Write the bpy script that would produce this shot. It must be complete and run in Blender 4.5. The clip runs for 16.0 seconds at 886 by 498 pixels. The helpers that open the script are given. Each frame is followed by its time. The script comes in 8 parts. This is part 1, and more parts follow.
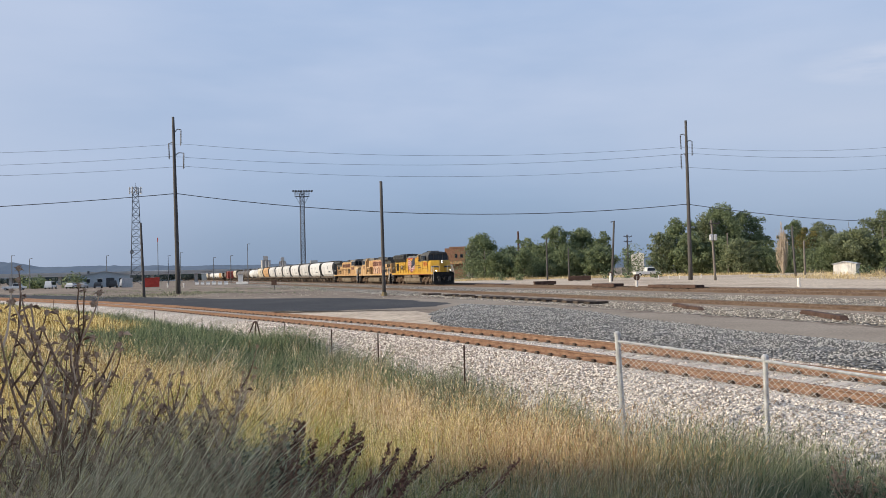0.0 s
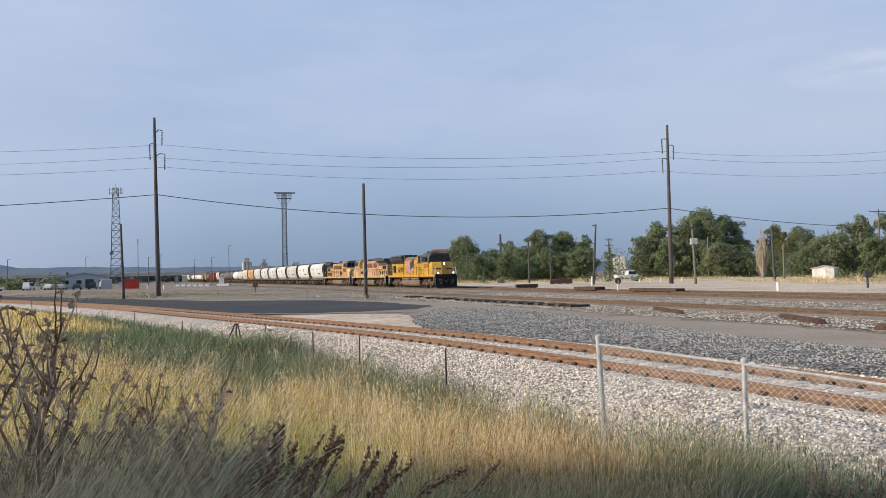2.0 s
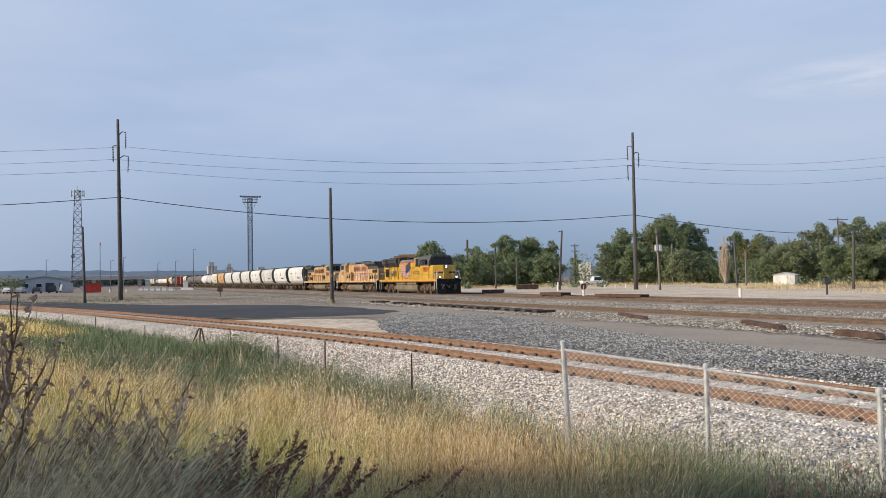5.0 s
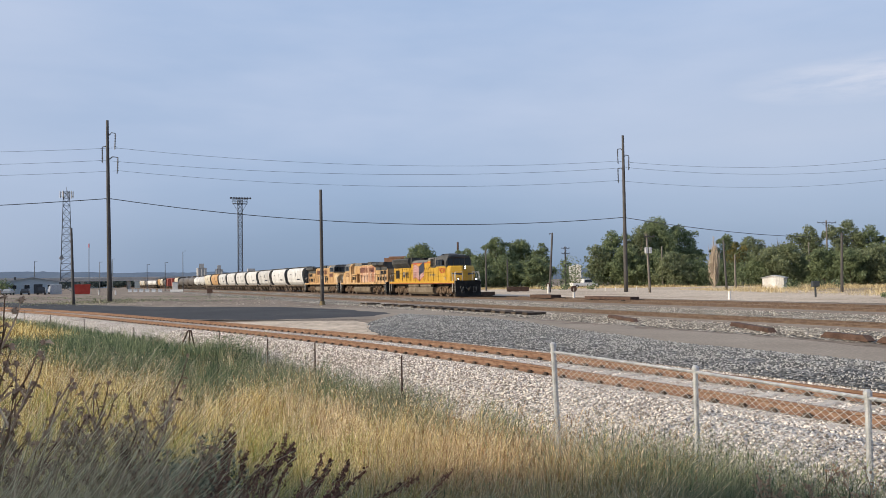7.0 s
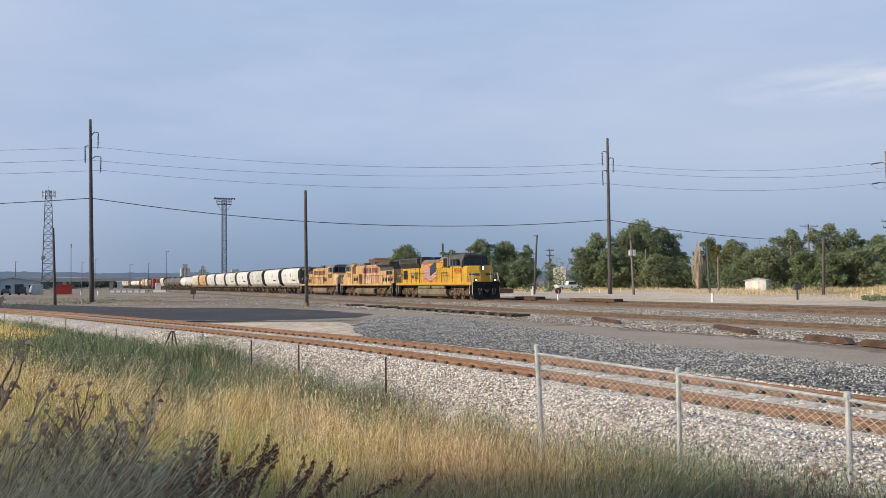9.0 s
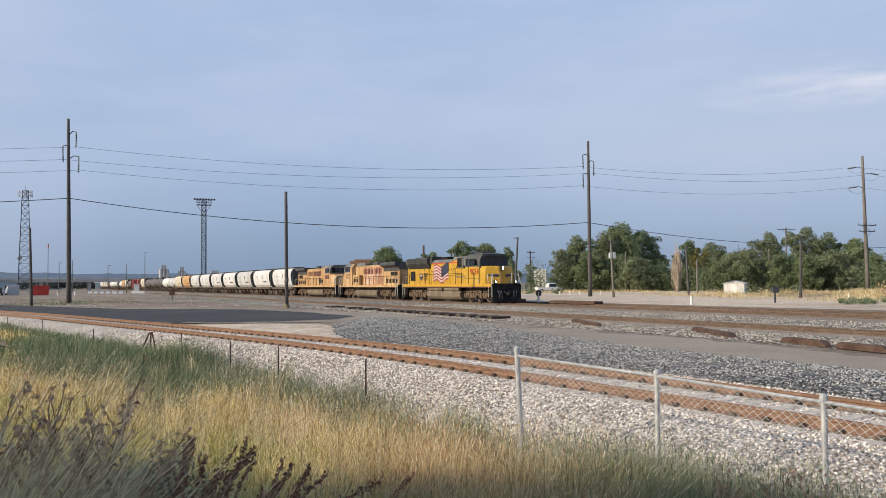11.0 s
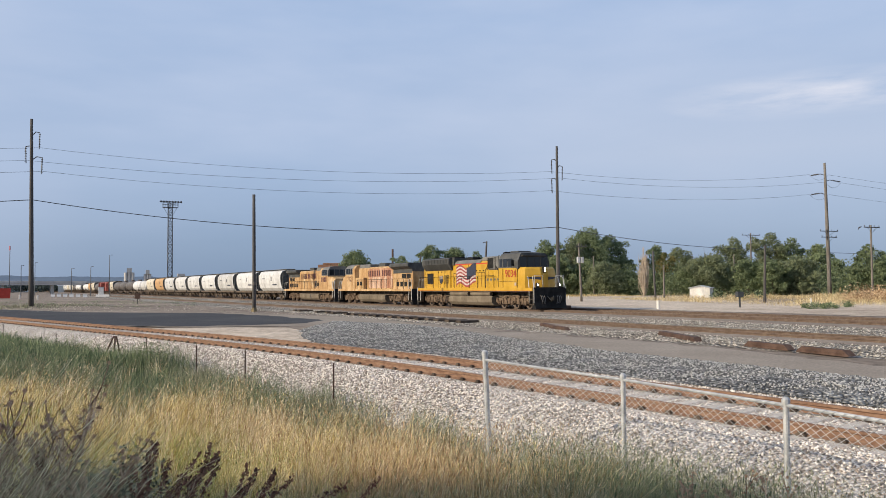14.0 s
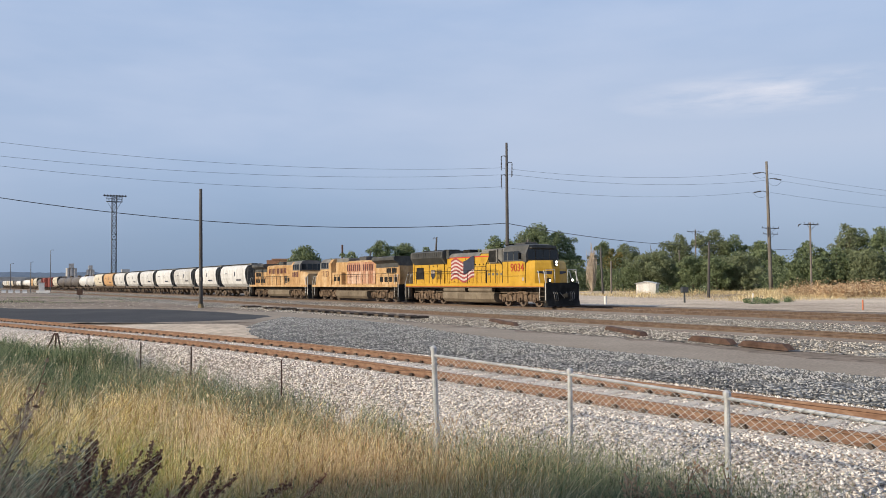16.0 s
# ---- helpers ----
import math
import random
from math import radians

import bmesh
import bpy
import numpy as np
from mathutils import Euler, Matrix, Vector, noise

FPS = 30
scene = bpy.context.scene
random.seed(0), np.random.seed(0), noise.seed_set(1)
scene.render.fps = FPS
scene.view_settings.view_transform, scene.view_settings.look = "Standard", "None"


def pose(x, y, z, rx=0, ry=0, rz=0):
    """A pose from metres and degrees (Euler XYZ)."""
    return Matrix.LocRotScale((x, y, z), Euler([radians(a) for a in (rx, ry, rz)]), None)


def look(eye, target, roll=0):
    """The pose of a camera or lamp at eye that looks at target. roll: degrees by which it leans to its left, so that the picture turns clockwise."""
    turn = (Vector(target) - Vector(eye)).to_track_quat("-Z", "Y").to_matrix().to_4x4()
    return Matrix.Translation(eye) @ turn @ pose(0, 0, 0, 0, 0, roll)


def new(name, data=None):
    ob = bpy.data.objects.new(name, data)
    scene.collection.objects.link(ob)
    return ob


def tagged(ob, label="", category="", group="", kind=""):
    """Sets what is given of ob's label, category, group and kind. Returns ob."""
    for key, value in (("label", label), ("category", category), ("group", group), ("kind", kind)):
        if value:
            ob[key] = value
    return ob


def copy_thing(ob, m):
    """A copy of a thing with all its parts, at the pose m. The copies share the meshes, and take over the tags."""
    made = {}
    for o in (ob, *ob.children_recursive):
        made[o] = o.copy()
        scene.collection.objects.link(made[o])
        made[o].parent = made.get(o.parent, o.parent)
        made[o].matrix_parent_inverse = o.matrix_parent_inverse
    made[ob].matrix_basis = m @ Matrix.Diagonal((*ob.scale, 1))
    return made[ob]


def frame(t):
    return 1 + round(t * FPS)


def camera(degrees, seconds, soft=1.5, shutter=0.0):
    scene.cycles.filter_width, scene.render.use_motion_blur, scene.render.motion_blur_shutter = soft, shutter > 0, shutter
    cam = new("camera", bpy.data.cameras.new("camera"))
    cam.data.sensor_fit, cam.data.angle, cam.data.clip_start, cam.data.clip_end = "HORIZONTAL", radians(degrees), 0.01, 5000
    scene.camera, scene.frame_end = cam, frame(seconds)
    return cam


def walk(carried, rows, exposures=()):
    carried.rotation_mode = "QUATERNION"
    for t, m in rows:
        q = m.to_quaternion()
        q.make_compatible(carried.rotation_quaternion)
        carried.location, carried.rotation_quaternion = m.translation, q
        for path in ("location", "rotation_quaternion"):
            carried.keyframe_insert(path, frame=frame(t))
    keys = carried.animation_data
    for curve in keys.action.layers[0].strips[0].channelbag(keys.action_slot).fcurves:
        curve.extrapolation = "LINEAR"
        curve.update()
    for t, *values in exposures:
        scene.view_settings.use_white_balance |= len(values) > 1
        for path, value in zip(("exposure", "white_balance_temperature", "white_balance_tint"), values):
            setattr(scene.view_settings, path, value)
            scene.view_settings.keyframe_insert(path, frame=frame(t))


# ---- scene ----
cam = camera(55.0, 16.0, soft=0.6)
EYE = 2.05
# seconds, x, y, then the camera's three turns in degrees: a slow pan to the right about the holder
PATH = [
    (0, 0, 0, 91.499, 1.450, 0.100),
    (0.5, 0, 0, 91.501, 1.433, 0.034),
    (1, 0.001, 0, 91.531, 1.342, -0.202),
    (1.5, 0.003, 0, 91.599, 1.323, -0.639),
    (2, 0.005, 0, 91.654, 1.226, -1.099),
    (2.5, 0.007, 0, 91.734, 1.184, -1.484),
    (3, 0.009, 0, 91.766, 1.122, -1.831),
    (3.5, 0.011, 0, 91.816, 1.080, -2.165),
    (4, 0.012, 0, 91.881, 1.029, -2.556),
    (4.5, 0.014, 0, 91.912, 0.979, -2.934),
    (5, 0.016, 0, 91.956, 0.976, -3.330),
    (7.5, 0.02, -0.001, 92.113, 0.813, -4.157),
    (8, 0.021, -0.001, 92.147, 0.754, -4.434),
    (8.5, 0.023, -0.001, 92.185, 0.732, -4.701),
    (9, 0.024, -0.001, 92.177, 0.665, -4.999),
    (11.5, 0.033, -0.002, 92.369, 0.439, -6.758),
    (12, 0.035, -0.002, 92.452, 0.380, -7.301),
    (12.5, 0.037, -0.003, 92.505, 0.340, -7.744),
    (13, 0.038, -0.003, 92.550, 0.319, -7.950),
    (13.5, 0.039, -0.003, 92.551, 0.285, -8.060),
    (14, 0.04, -0.003, 92.547, 0.344, -8.377),
    (14.5, 0.046, -0.004, 92.303, 0.355, -9.463),
    (15, 0.05, -0.005, 92.265, 0.350, -10.421),
    (15.5, 0.054, -0.005, 92.263, 0.374, -11.162),
    (16, 0.056, -0.006, 92.239, 0.359, -11.734),
]
walk(cam, [(t, pose(x, y, EYE, rx, ry, rz)) for t, x, y, rx, ry, rz in PATH])

# ---- light: a low sun from behind on one side, a hazy sky with thin cloud ----
SUN_DIR = Vector((-0.96, -0.255, 0.40)).normalized()
SUN_ELEV = math.asin(SUN_DIR.z)
SUN_AZ = math.atan2(SUN_DIR.x, SUN_DIR.y)
world = bpy.data.worlds.new("sky")
world.use_nodes = True
scene.world = world
wn, wl = world.node_tree.nodes, world.node_tree.links
wn.clear()
w_out = wn.new("ShaderNodeOutputWorld")
w_bg = wn.new("ShaderNodeBackground")
w_sky = wn.new("ShaderNodeTexSky")
w_sky.sky_type = "NISHITA"
w_sky.sun_disc = False
w_sky.sun_elevation = SUN_ELEV
w_sky.sun_rotation = SUN_AZ
w_sky.air_density, w_sky.dust_density, w_sky.ozone_density = 1.0, 1.2, 2.0
w_tc = wn.new("ShaderNodeTexCoord")
w_map = wn.new("ShaderNodeMapping")
w_map.inputs["Scale"].default_value = (1.0, 1.0, 4.0)
w_noise = wn.new("ShaderNodeTexNoise")
w_noise.inputs["Scale"].default_value = 2.3
w_noise.inputs["Detail"].default_value = 5.0
w_noise.inputs["Roughness"].default_value = 0.52
w_ramp = wn.new("ShaderNodeValToRGB")
w_ramp.color_ramp.elements[0].position = 0.40
w_ramp.color_ramp.elements[1].position = 0.66
w_sep = wn.new("ShaderNodeSeparateXYZ")
w_high = wn.new("ShaderNodeMapRange")
w_high.inputs["From Min"].default_value = 0.015
w_high.inputs["From Max"].default_value = 0.20
w_mul = wn.new("ShaderNodeMath")
w_mul.operation = "MULTIPLY_ADD"
w_mul.inputs[2].default_value = 0.16
w_scale = wn.new("ShaderNodeMath")
w_scale.operation = "MULTIPLY"
w_scale.inputs[1].default_value = 0.56
w_mix = wn.new("ShaderNodeMixRGB")
w_mix.inputs[2].default_value = (5.6, 6.3, 7.9, 1)
w_haze = wn.new("ShaderNodeValToRGB")
for w_i, (w_p, w_c) in enumerate(((0.0, (1.95, 2.9, 4.5)), (0.05, (2.3, 3.3, 5.05)), (0.13, (3.25, 4.4, 6.45)), (0.30, (3.5, 4.8, 7.15)), (1.0, (2.0, 3.4, 6.2)))):
    w_e = w_haze.color_ramp.elements[w_i] if w_i < 2 else w_haze.color_ramp.elements.new(w_p)
    w_e.position, w_e.color = w_p, (*w_c, 1)
w_base = wn.new("ShaderNodeMixRGB")
w_base.inputs[0].default_value = 0.86
wl.new(w_tc.outputs["Generated"], w_map.inputs["Vector"])
wl.new(w_map.outputs[0], w_noise.inputs["Vector"])
wl.new(w_noise.outputs["Fac"], w_ramp.inputs[0])
wl.new(w_tc.outputs["Generated"], w_sep.inputs[0])
wl.new(w_sep.outputs["Z"], w_high.inputs["Value"])
wl.new(w_ramp.outputs[0], w_mul.inputs[0])
w_mul.inputs[1].default_value = 0.75
wl.new(w_mul.outputs[0], w_scale.inputs[0])
w_fin = wn.new("ShaderNodeMath")
w_fin.operation = "MULTIPLY"
wl.new(w_scale.outputs[0], w_fin.inputs[0])
wl.new(w_high.outputs[0], w_fin.inputs[1])
wl.new(w_fin.outputs[0], w_mix.inputs[0])
wl.new(w_sep.outputs["Z"], w_haze.inputs[0])
wl.new(w_sky.outputs[0], w_base.inputs[1])
wl.new(w_haze.outputs[0], w_base.inputs[2])
wl.new(w_base.outputs[0], w_mix.inputs[1])
w_map2 = wn.new("ShaderNodeMapping")
w_map2.inputs["Scale"].default_value = (2.2, 2.2, 13.0)
w_map2.inputs["Location"].default_value = (0.35, 0.1, 0.62)
w_wisp = wn.new("ShaderNodeTexNoise")
w_wisp.inputs["Scale"].default_value = 2.0
w_wisp.inputs["Detail"].default_value = 8.0
w_wisp.inputs["Roughness"].default_value = 0.6
w_wr = wn.new("ShaderNodeMapRange")
w_wr.inputs["From Min"].default_value = 0.42
w_wr.inputs["From Max"].default_value = 0.64
w_wr.inputs["To Max"].default_value = 1.0
w_wm = wn.new("ShaderNodeMixRGB")
w_wm.inputs[2].default_value = (7.0, 7.2, 8.1, 1)
wl.new(w_tc.outputs["Generated"], w_map2.inputs["Vector"])
wl.new(w_map2.outputs[0], w_wisp.inputs["Vector"])
wl.new(w_wisp.outputs["Fac"], w_wr.inputs["Value"])
# the streak of small cloud on the far side
w_off = wn.new("ShaderNodeVectorMath")
w_off.operation = "SUBTRACT"
w_off.inputs[1].default_value = (0.53, 0.83, 0.203)
w_sq = wn.new("ShaderNodeVectorMath")
w_sq.operation = "MULTIPLY"
w_sq.inputs[1].default_value = (8.0, 0.0, 46.0)
w_len = wn.new("ShaderNodeVectorMath")
w_len.operation = "LENGTH"
w_near = wn.new("ShaderNodeMapRange")
w_near.inputs["From Min"].default_value = 1.25
w_near.inputs["From Max"].default_value = 0.25
w_streak = wn.new("ShaderNodeMath")
w_streak.operation = "MULTIPLY"
wl.new(w_tc.outputs["Generated"], w_off.inputs[0])
wl.new(w_off.outputs[0], w_sq.inputs[0])
wl.new(w_sq.outputs[0], w_len.inputs[0])
wl.new(w_len.outputs["Value"], w_near.inputs["Value"])
wl.new(w_near.outputs[0], w_streak.inputs[0])
wl.new(w_wr.outputs[0], w_streak.inputs[1])
wl.new(w_streak.outputs[0], w_wm.inputs[0])
w_side = wn.new("ShaderNodeValToRGB")
for w_i, (w_p, w_v) in enumerate(((0.0, 0.70), (0.27, 0.55), (0.38, 0.12), (0.50, 0.0), (0.85, 0.05))):
    w_e = w_side.color_ramp.elements[w_i] if w_i < 2 else w_side.color_ramp.elements.new(w_p)
    w_e.position, w_e.color = w_p, (w_v, w_v, w_v, 1)
w_half = wn.new("ShaderNodeMath")
w_half.operation = "MULTIPLY_ADD"
w_half.inputs[1].default_value = 0.5
w_half.inputs[2].default_value = 0.5
w_pale = wn.new("ShaderNodeMixRGB")
w_pale.inputs[2].default_value = (5.0, 5.7, 7.2, 1)
wl.new(w_sep.outputs["X"], w_half.inputs[0])
wl.new(w_half.outputs[0], w_side.inputs[0])
wl.new(w_side.outputs[0], w_pale.inputs[0])
wl.new(w_mix.outputs[0], w_pale.inputs[1])
# a pale veil low on the far side, clearer blue above it
w_veil = wn.new("ShaderNodeValToRGB")
for w_i, (w_p, w_v) in enumerate(((0.0, 0.04), (0.08, 0.22), (0.15, 0.60), (0.21, 0.38), (0.30, 0.0))):
    w_e = w_veil.color_ramp.elements[w_i] if w_i < 2 else w_veil.color_ramp.elements.new(w_p)
    w_e.position, w_e.color = w_p, (w_v, w_v, w_v, 1)
w_right = wn.new("ShaderNodeMapRange")
w_right.inputs["From Min"].default_value = 0.0
w_right.inputs["From Max"].default_value = 0.42
w_vm = wn.new("ShaderNodeMath")
w_vm.operation = "MULTIPLY"
w_far = wn.new("ShaderNodeMixRGB")
w_far.inputs[2].default_value = (5.3, 5.9, 7.2, 1)
wl.new(w_sep.outputs["Z"], w_veil.inputs[0])
wl.new(w_sep.outputs["X"], w_right.inputs["Value"])
wl.new(w_veil.outputs[0], w_vm.inputs[0])
wl.new(w_right.outputs[0], w_vm.inputs[1])
wl.new(w_vm.outputs[0], w_far.inputs[0])
wl.new(w_pale.outputs[0], w_far.inputs[1])
wl.new(w_far.outputs[0], w_wm.inputs[1])
wl.new(w_wm.outputs[0], w_bg.inputs["Color"])
w_bg.inputs["Strength"].default_value = 0.10
wl.new(w_bg.outputs[0], w_out.inputs["Surface"])
sun = new("sun", bpy.data.lights.new("sun", "SUN"))
sun.data.energy = 4.9
sun.data.angle = radians(0.6)
sun.data.color = (1.0, 0.86, 0.66)
sun.matrix_world = look(SUN_DIR * 100, (0, 0, 0))
scene.view_settings.exposure = 0.1

# ---- materials ----
def material(name, colours, scale=4.0, rough=0.8, metal=0.0, bump=0.0, bump_scale=60.0, fine=0.0, rand=0.0, island=False, spec=0.3, stretch=(1, 1, 1), coarse=0.0, dist=0.02):
    """A surface of two or three colours mixed by noise at two scales, with fine relief. rand: variation from piece to piece."""
    m = bpy.data.materials.new(name)
    m.use_nodes = True
    n, l = m.node_tree.nodes, m.node_tree.links
    b = n["Principled BSDF"]
    b.inputs["Roughness"].default_value = rough
    b.inputs["Metallic"].default_value = metal
    b.inputs["Specular IOR Level"].default_value = spec
    tc = n.new("ShaderNodeTexCoord")
    mp = n.new("ShaderNodeMapping")
    mp.inputs["Scale"].default_value = stretch
    l.new(tc.outputs["Object"], mp.inputs["Vector"])
    big = n.new("ShaderNodeTexNoise")
    big.inputs["Scale"].default_value = scale
    big.inputs["Detail"].default_value = 6
    big.inputs["Roughness"].default_value = 0.62
    l.new(mp.outputs[0], big.inputs["Vector"])
    fac = big.outputs["Fac"]
    if coarse:
        lo = n.new("ShaderNodeTexNoise")
        lo.inputs["Scale"].default_value = coarse
        lo.inputs["Detail"].default_value = 3
        l.new(mp.outputs[0], lo.inputs["Vector"])
        av = n.new("ShaderNodeMath")
        av.operation = "MULTIPLY_ADD"
        av.inputs[1].default_value = 0.5
        half = n.new("ShaderNodeMath")
        half.operation = "MULTIPLY"
        half.inputs[1].default_value = 0.5
        l.new(lo.outputs["Fac"], half.inputs[0])
        l.new(fac, av.inputs[0])
        l.new(half.outputs[0], av.inputs[2])
        fac = av.outputs[0]
    if rand:
        src = n.new("ShaderNodeNewGeometry").outputs["Random Per Island"] if island else n.new("ShaderNodeObjectInfo").outputs["Random"]
        sub = n.new("ShaderNodeMath")
        sub.operation = "SUBTRACT"
        sub.inputs[1].default_value = 0.5
        l.new(src, sub.inputs[0])
        ad = n.new("ShaderNodeMath")
        ad.operation = "MULTIPLY_ADD"
        ad.inputs[1].default_value = rand
        l.new(sub.outputs[0], ad.inputs[0])
        l.new(fac, ad.inputs[2])
        fac = ad.outputs[0]
    ramp = n.new("ShaderNodeValToRGB")
    e = ramp.color_ramp.elements
    while len(e) < len(colours):
        e.new(0.5)
    for i, c in enumerate(colours):
        e[i].position = 0.30 + 0.40 * i / max(1, len(colours) - 1)
        e[i].color = (*c, 1)
    l.new(fac, ramp.inputs[0])
    col = ramp.outputs[0]
    if fine:
        fn = n.new("ShaderNodeTexNoise")
        fn.inputs["Scale"].default_value = bump_scale
        fn.inputs["Detail"].default_value = 3
        l.new(tc.outputs["Object"], fn.inputs["Vector"])
        mr = n.new("ShaderNodeMapRange")
        mr.inputs["From Min"].default_value = 0.3
        mr.inputs["From Max"].default_value = 0.7
        mr.inputs["To Min"].default_value = 1 - fine
        mr.inputs["To Max"].default_value = 1 + fine
        l.new(fn.outputs["Fac"], mr.inputs["Value"])
        mx = n.new("ShaderNodeVectorMath")
        mx.operation = "SCALE"
        l.new(col, mx.inputs[0])
        l.new(mr.outputs[0], mx.inputs["Scale"])
        col = mx.outputs[0]
    l.new(col, b.inputs["Base Color"])
    if bump:
        bn = n.new("ShaderNodeTexNoise")
        bn.inputs["Scale"].default_value = bump_scale
        bn.inputs["Detail"].default_value = 4
        l.new(tc.outputs["Object"], bn.inputs["Vector"])
        bp = n.new("ShaderNodeBump")
        bp.inputs["Strength"].default_value = bump
        bp.inputs["Distance"].default_value = dist
        l.new(bn.outputs["Fac"], bp.inputs["Height"])
        l.new(bp.outputs[0], b.inputs["Normal"])
    return m


def stones_material(name, colours, size, bump=0.9, dark=0.35):
    """A bed of crushed stone: each cell a stone of its own tone, shade between stones painted dark, strong relief."""
    m = bpy.data.materials.new(name)
    m.use_nodes = True
    n, l = m.node_tree.nodes, m.node_tree.links
    b = n["Principled BSDF"]
    b.inputs["Roughness"].default_value = 0.92
    b.inputs["Specular IOR Level"].default_value = 0.15
    tc = n.new("ShaderNodeTexCoord")
    vo = n.new("ShaderNodeTexVoronoi")
    vo.inputs["Scale"].default_value = 1 / size
    l.new(tc.outputs["Object"], vo.inputs["Vector"])
    sep = n.new("ShaderNodeSeparateColor")
    l.new(vo.outputs["Color"], sep.inputs[0])
    ns = n.new("ShaderNodeTexNoise")
    ns.inputs["Scale"].default_value = 0.35
    ns.inputs["Detail"].default_value = 4
    l.new(tc.outputs["Object"], ns.inputs["Vector"])
    ad = n.new("ShaderNodeMath")
    ad.operation = "MULTIPLY_ADD"
    ad.inputs[1].default_value = 0.7
    l.new(sep.outputs[0], ad.inputs[0])
    sh = n.new("ShaderNodeMath")
    sh.operation = "MULTIPLY_ADD"
    sh.inputs[1].default_value = 0.9
    sh.inputs[2].default_value = -0.30
    l.new(ns.outputs["Fac"], sh.inputs[0])
    l.new(sh.outputs[0], ad.inputs[2])
    ramp = n.new("ShaderNodeValToRGB")
    e = ramp.color_ramp.elements
    while len(e) < len(colours):
        e.new(0.5)
    for i, c in enumerate(colours):
        e[i].position = 0.1 + 0.8 * i / (len(colours) - 1)
        e[i].color = (*c, 1)
    l.new(ad.outputs[0], ramp.inputs[0])
    # darkens the colour towards cell edges, as shade between the stones
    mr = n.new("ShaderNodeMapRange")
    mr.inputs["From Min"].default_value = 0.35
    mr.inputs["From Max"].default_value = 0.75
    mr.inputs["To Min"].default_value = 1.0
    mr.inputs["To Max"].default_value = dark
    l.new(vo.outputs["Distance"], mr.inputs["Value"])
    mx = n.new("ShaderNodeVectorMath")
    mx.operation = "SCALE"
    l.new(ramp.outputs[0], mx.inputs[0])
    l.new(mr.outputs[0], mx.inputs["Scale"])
    l.new(mx.outputs[0], b.inputs["Base Color"])
    bp = n.new("ShaderNodeBump")
    bp.invert = True
    bp.inputs["Strength"].default_value = bump
    bp.inputs["Distance"].default_value = size * 0.8
    l.new(vo.outputs["Distance"], bp.inputs["Height"])
    l.new(bp.outputs[0], b.inputs["Normal"])
    return m


def plain(name, c, rough=0.5, metal=0.0, emit=0.0):
    m = bpy.data.materials.new(name)
    m.use_nodes = True
    b = m.node_tree.nodes["Principled BSDF"]
    b.inputs["Base Color"].default_value = (*c, 1)
    b.inputs["Roughness"].default_value = rough
    b.inputs["Metallic"].default_value = metal
    if emit:
        b.inputs["Emission Color"].default_value = (*c, 1)
        b.inputs["Emission Strength"].default_value = emit
    return m


def leaf_material(name, colours, trans=0.25, rough=0.6, scale=0.6, rand=0.5):
    """Thin leaves or blades, each of its own tone, that let some light through."""
    m = material(name, colours, scale=scale, rough=rough, rand=rand, island=True, spec=0.2)
    n, l = m.node_tree.nodes, m.node_tree.links
    b, out = n["Principled BSDF"], n["Material Output"]
    tr = n.new("ShaderNodeBsdfTranslucent")
    mix = n.new("ShaderNodeMixShader")
    mix.inputs[0].default_value = trans
    l.new(b.inputs["Base Color"].links[0].from_socket, tr.inputs["Color"])
    l.new(b.outputs[0], mix.inputs[1])
    l.new(tr.outputs[0], mix.inputs[2])
    l.new(mix.outputs[0], out.inputs["Surface"])
    return m


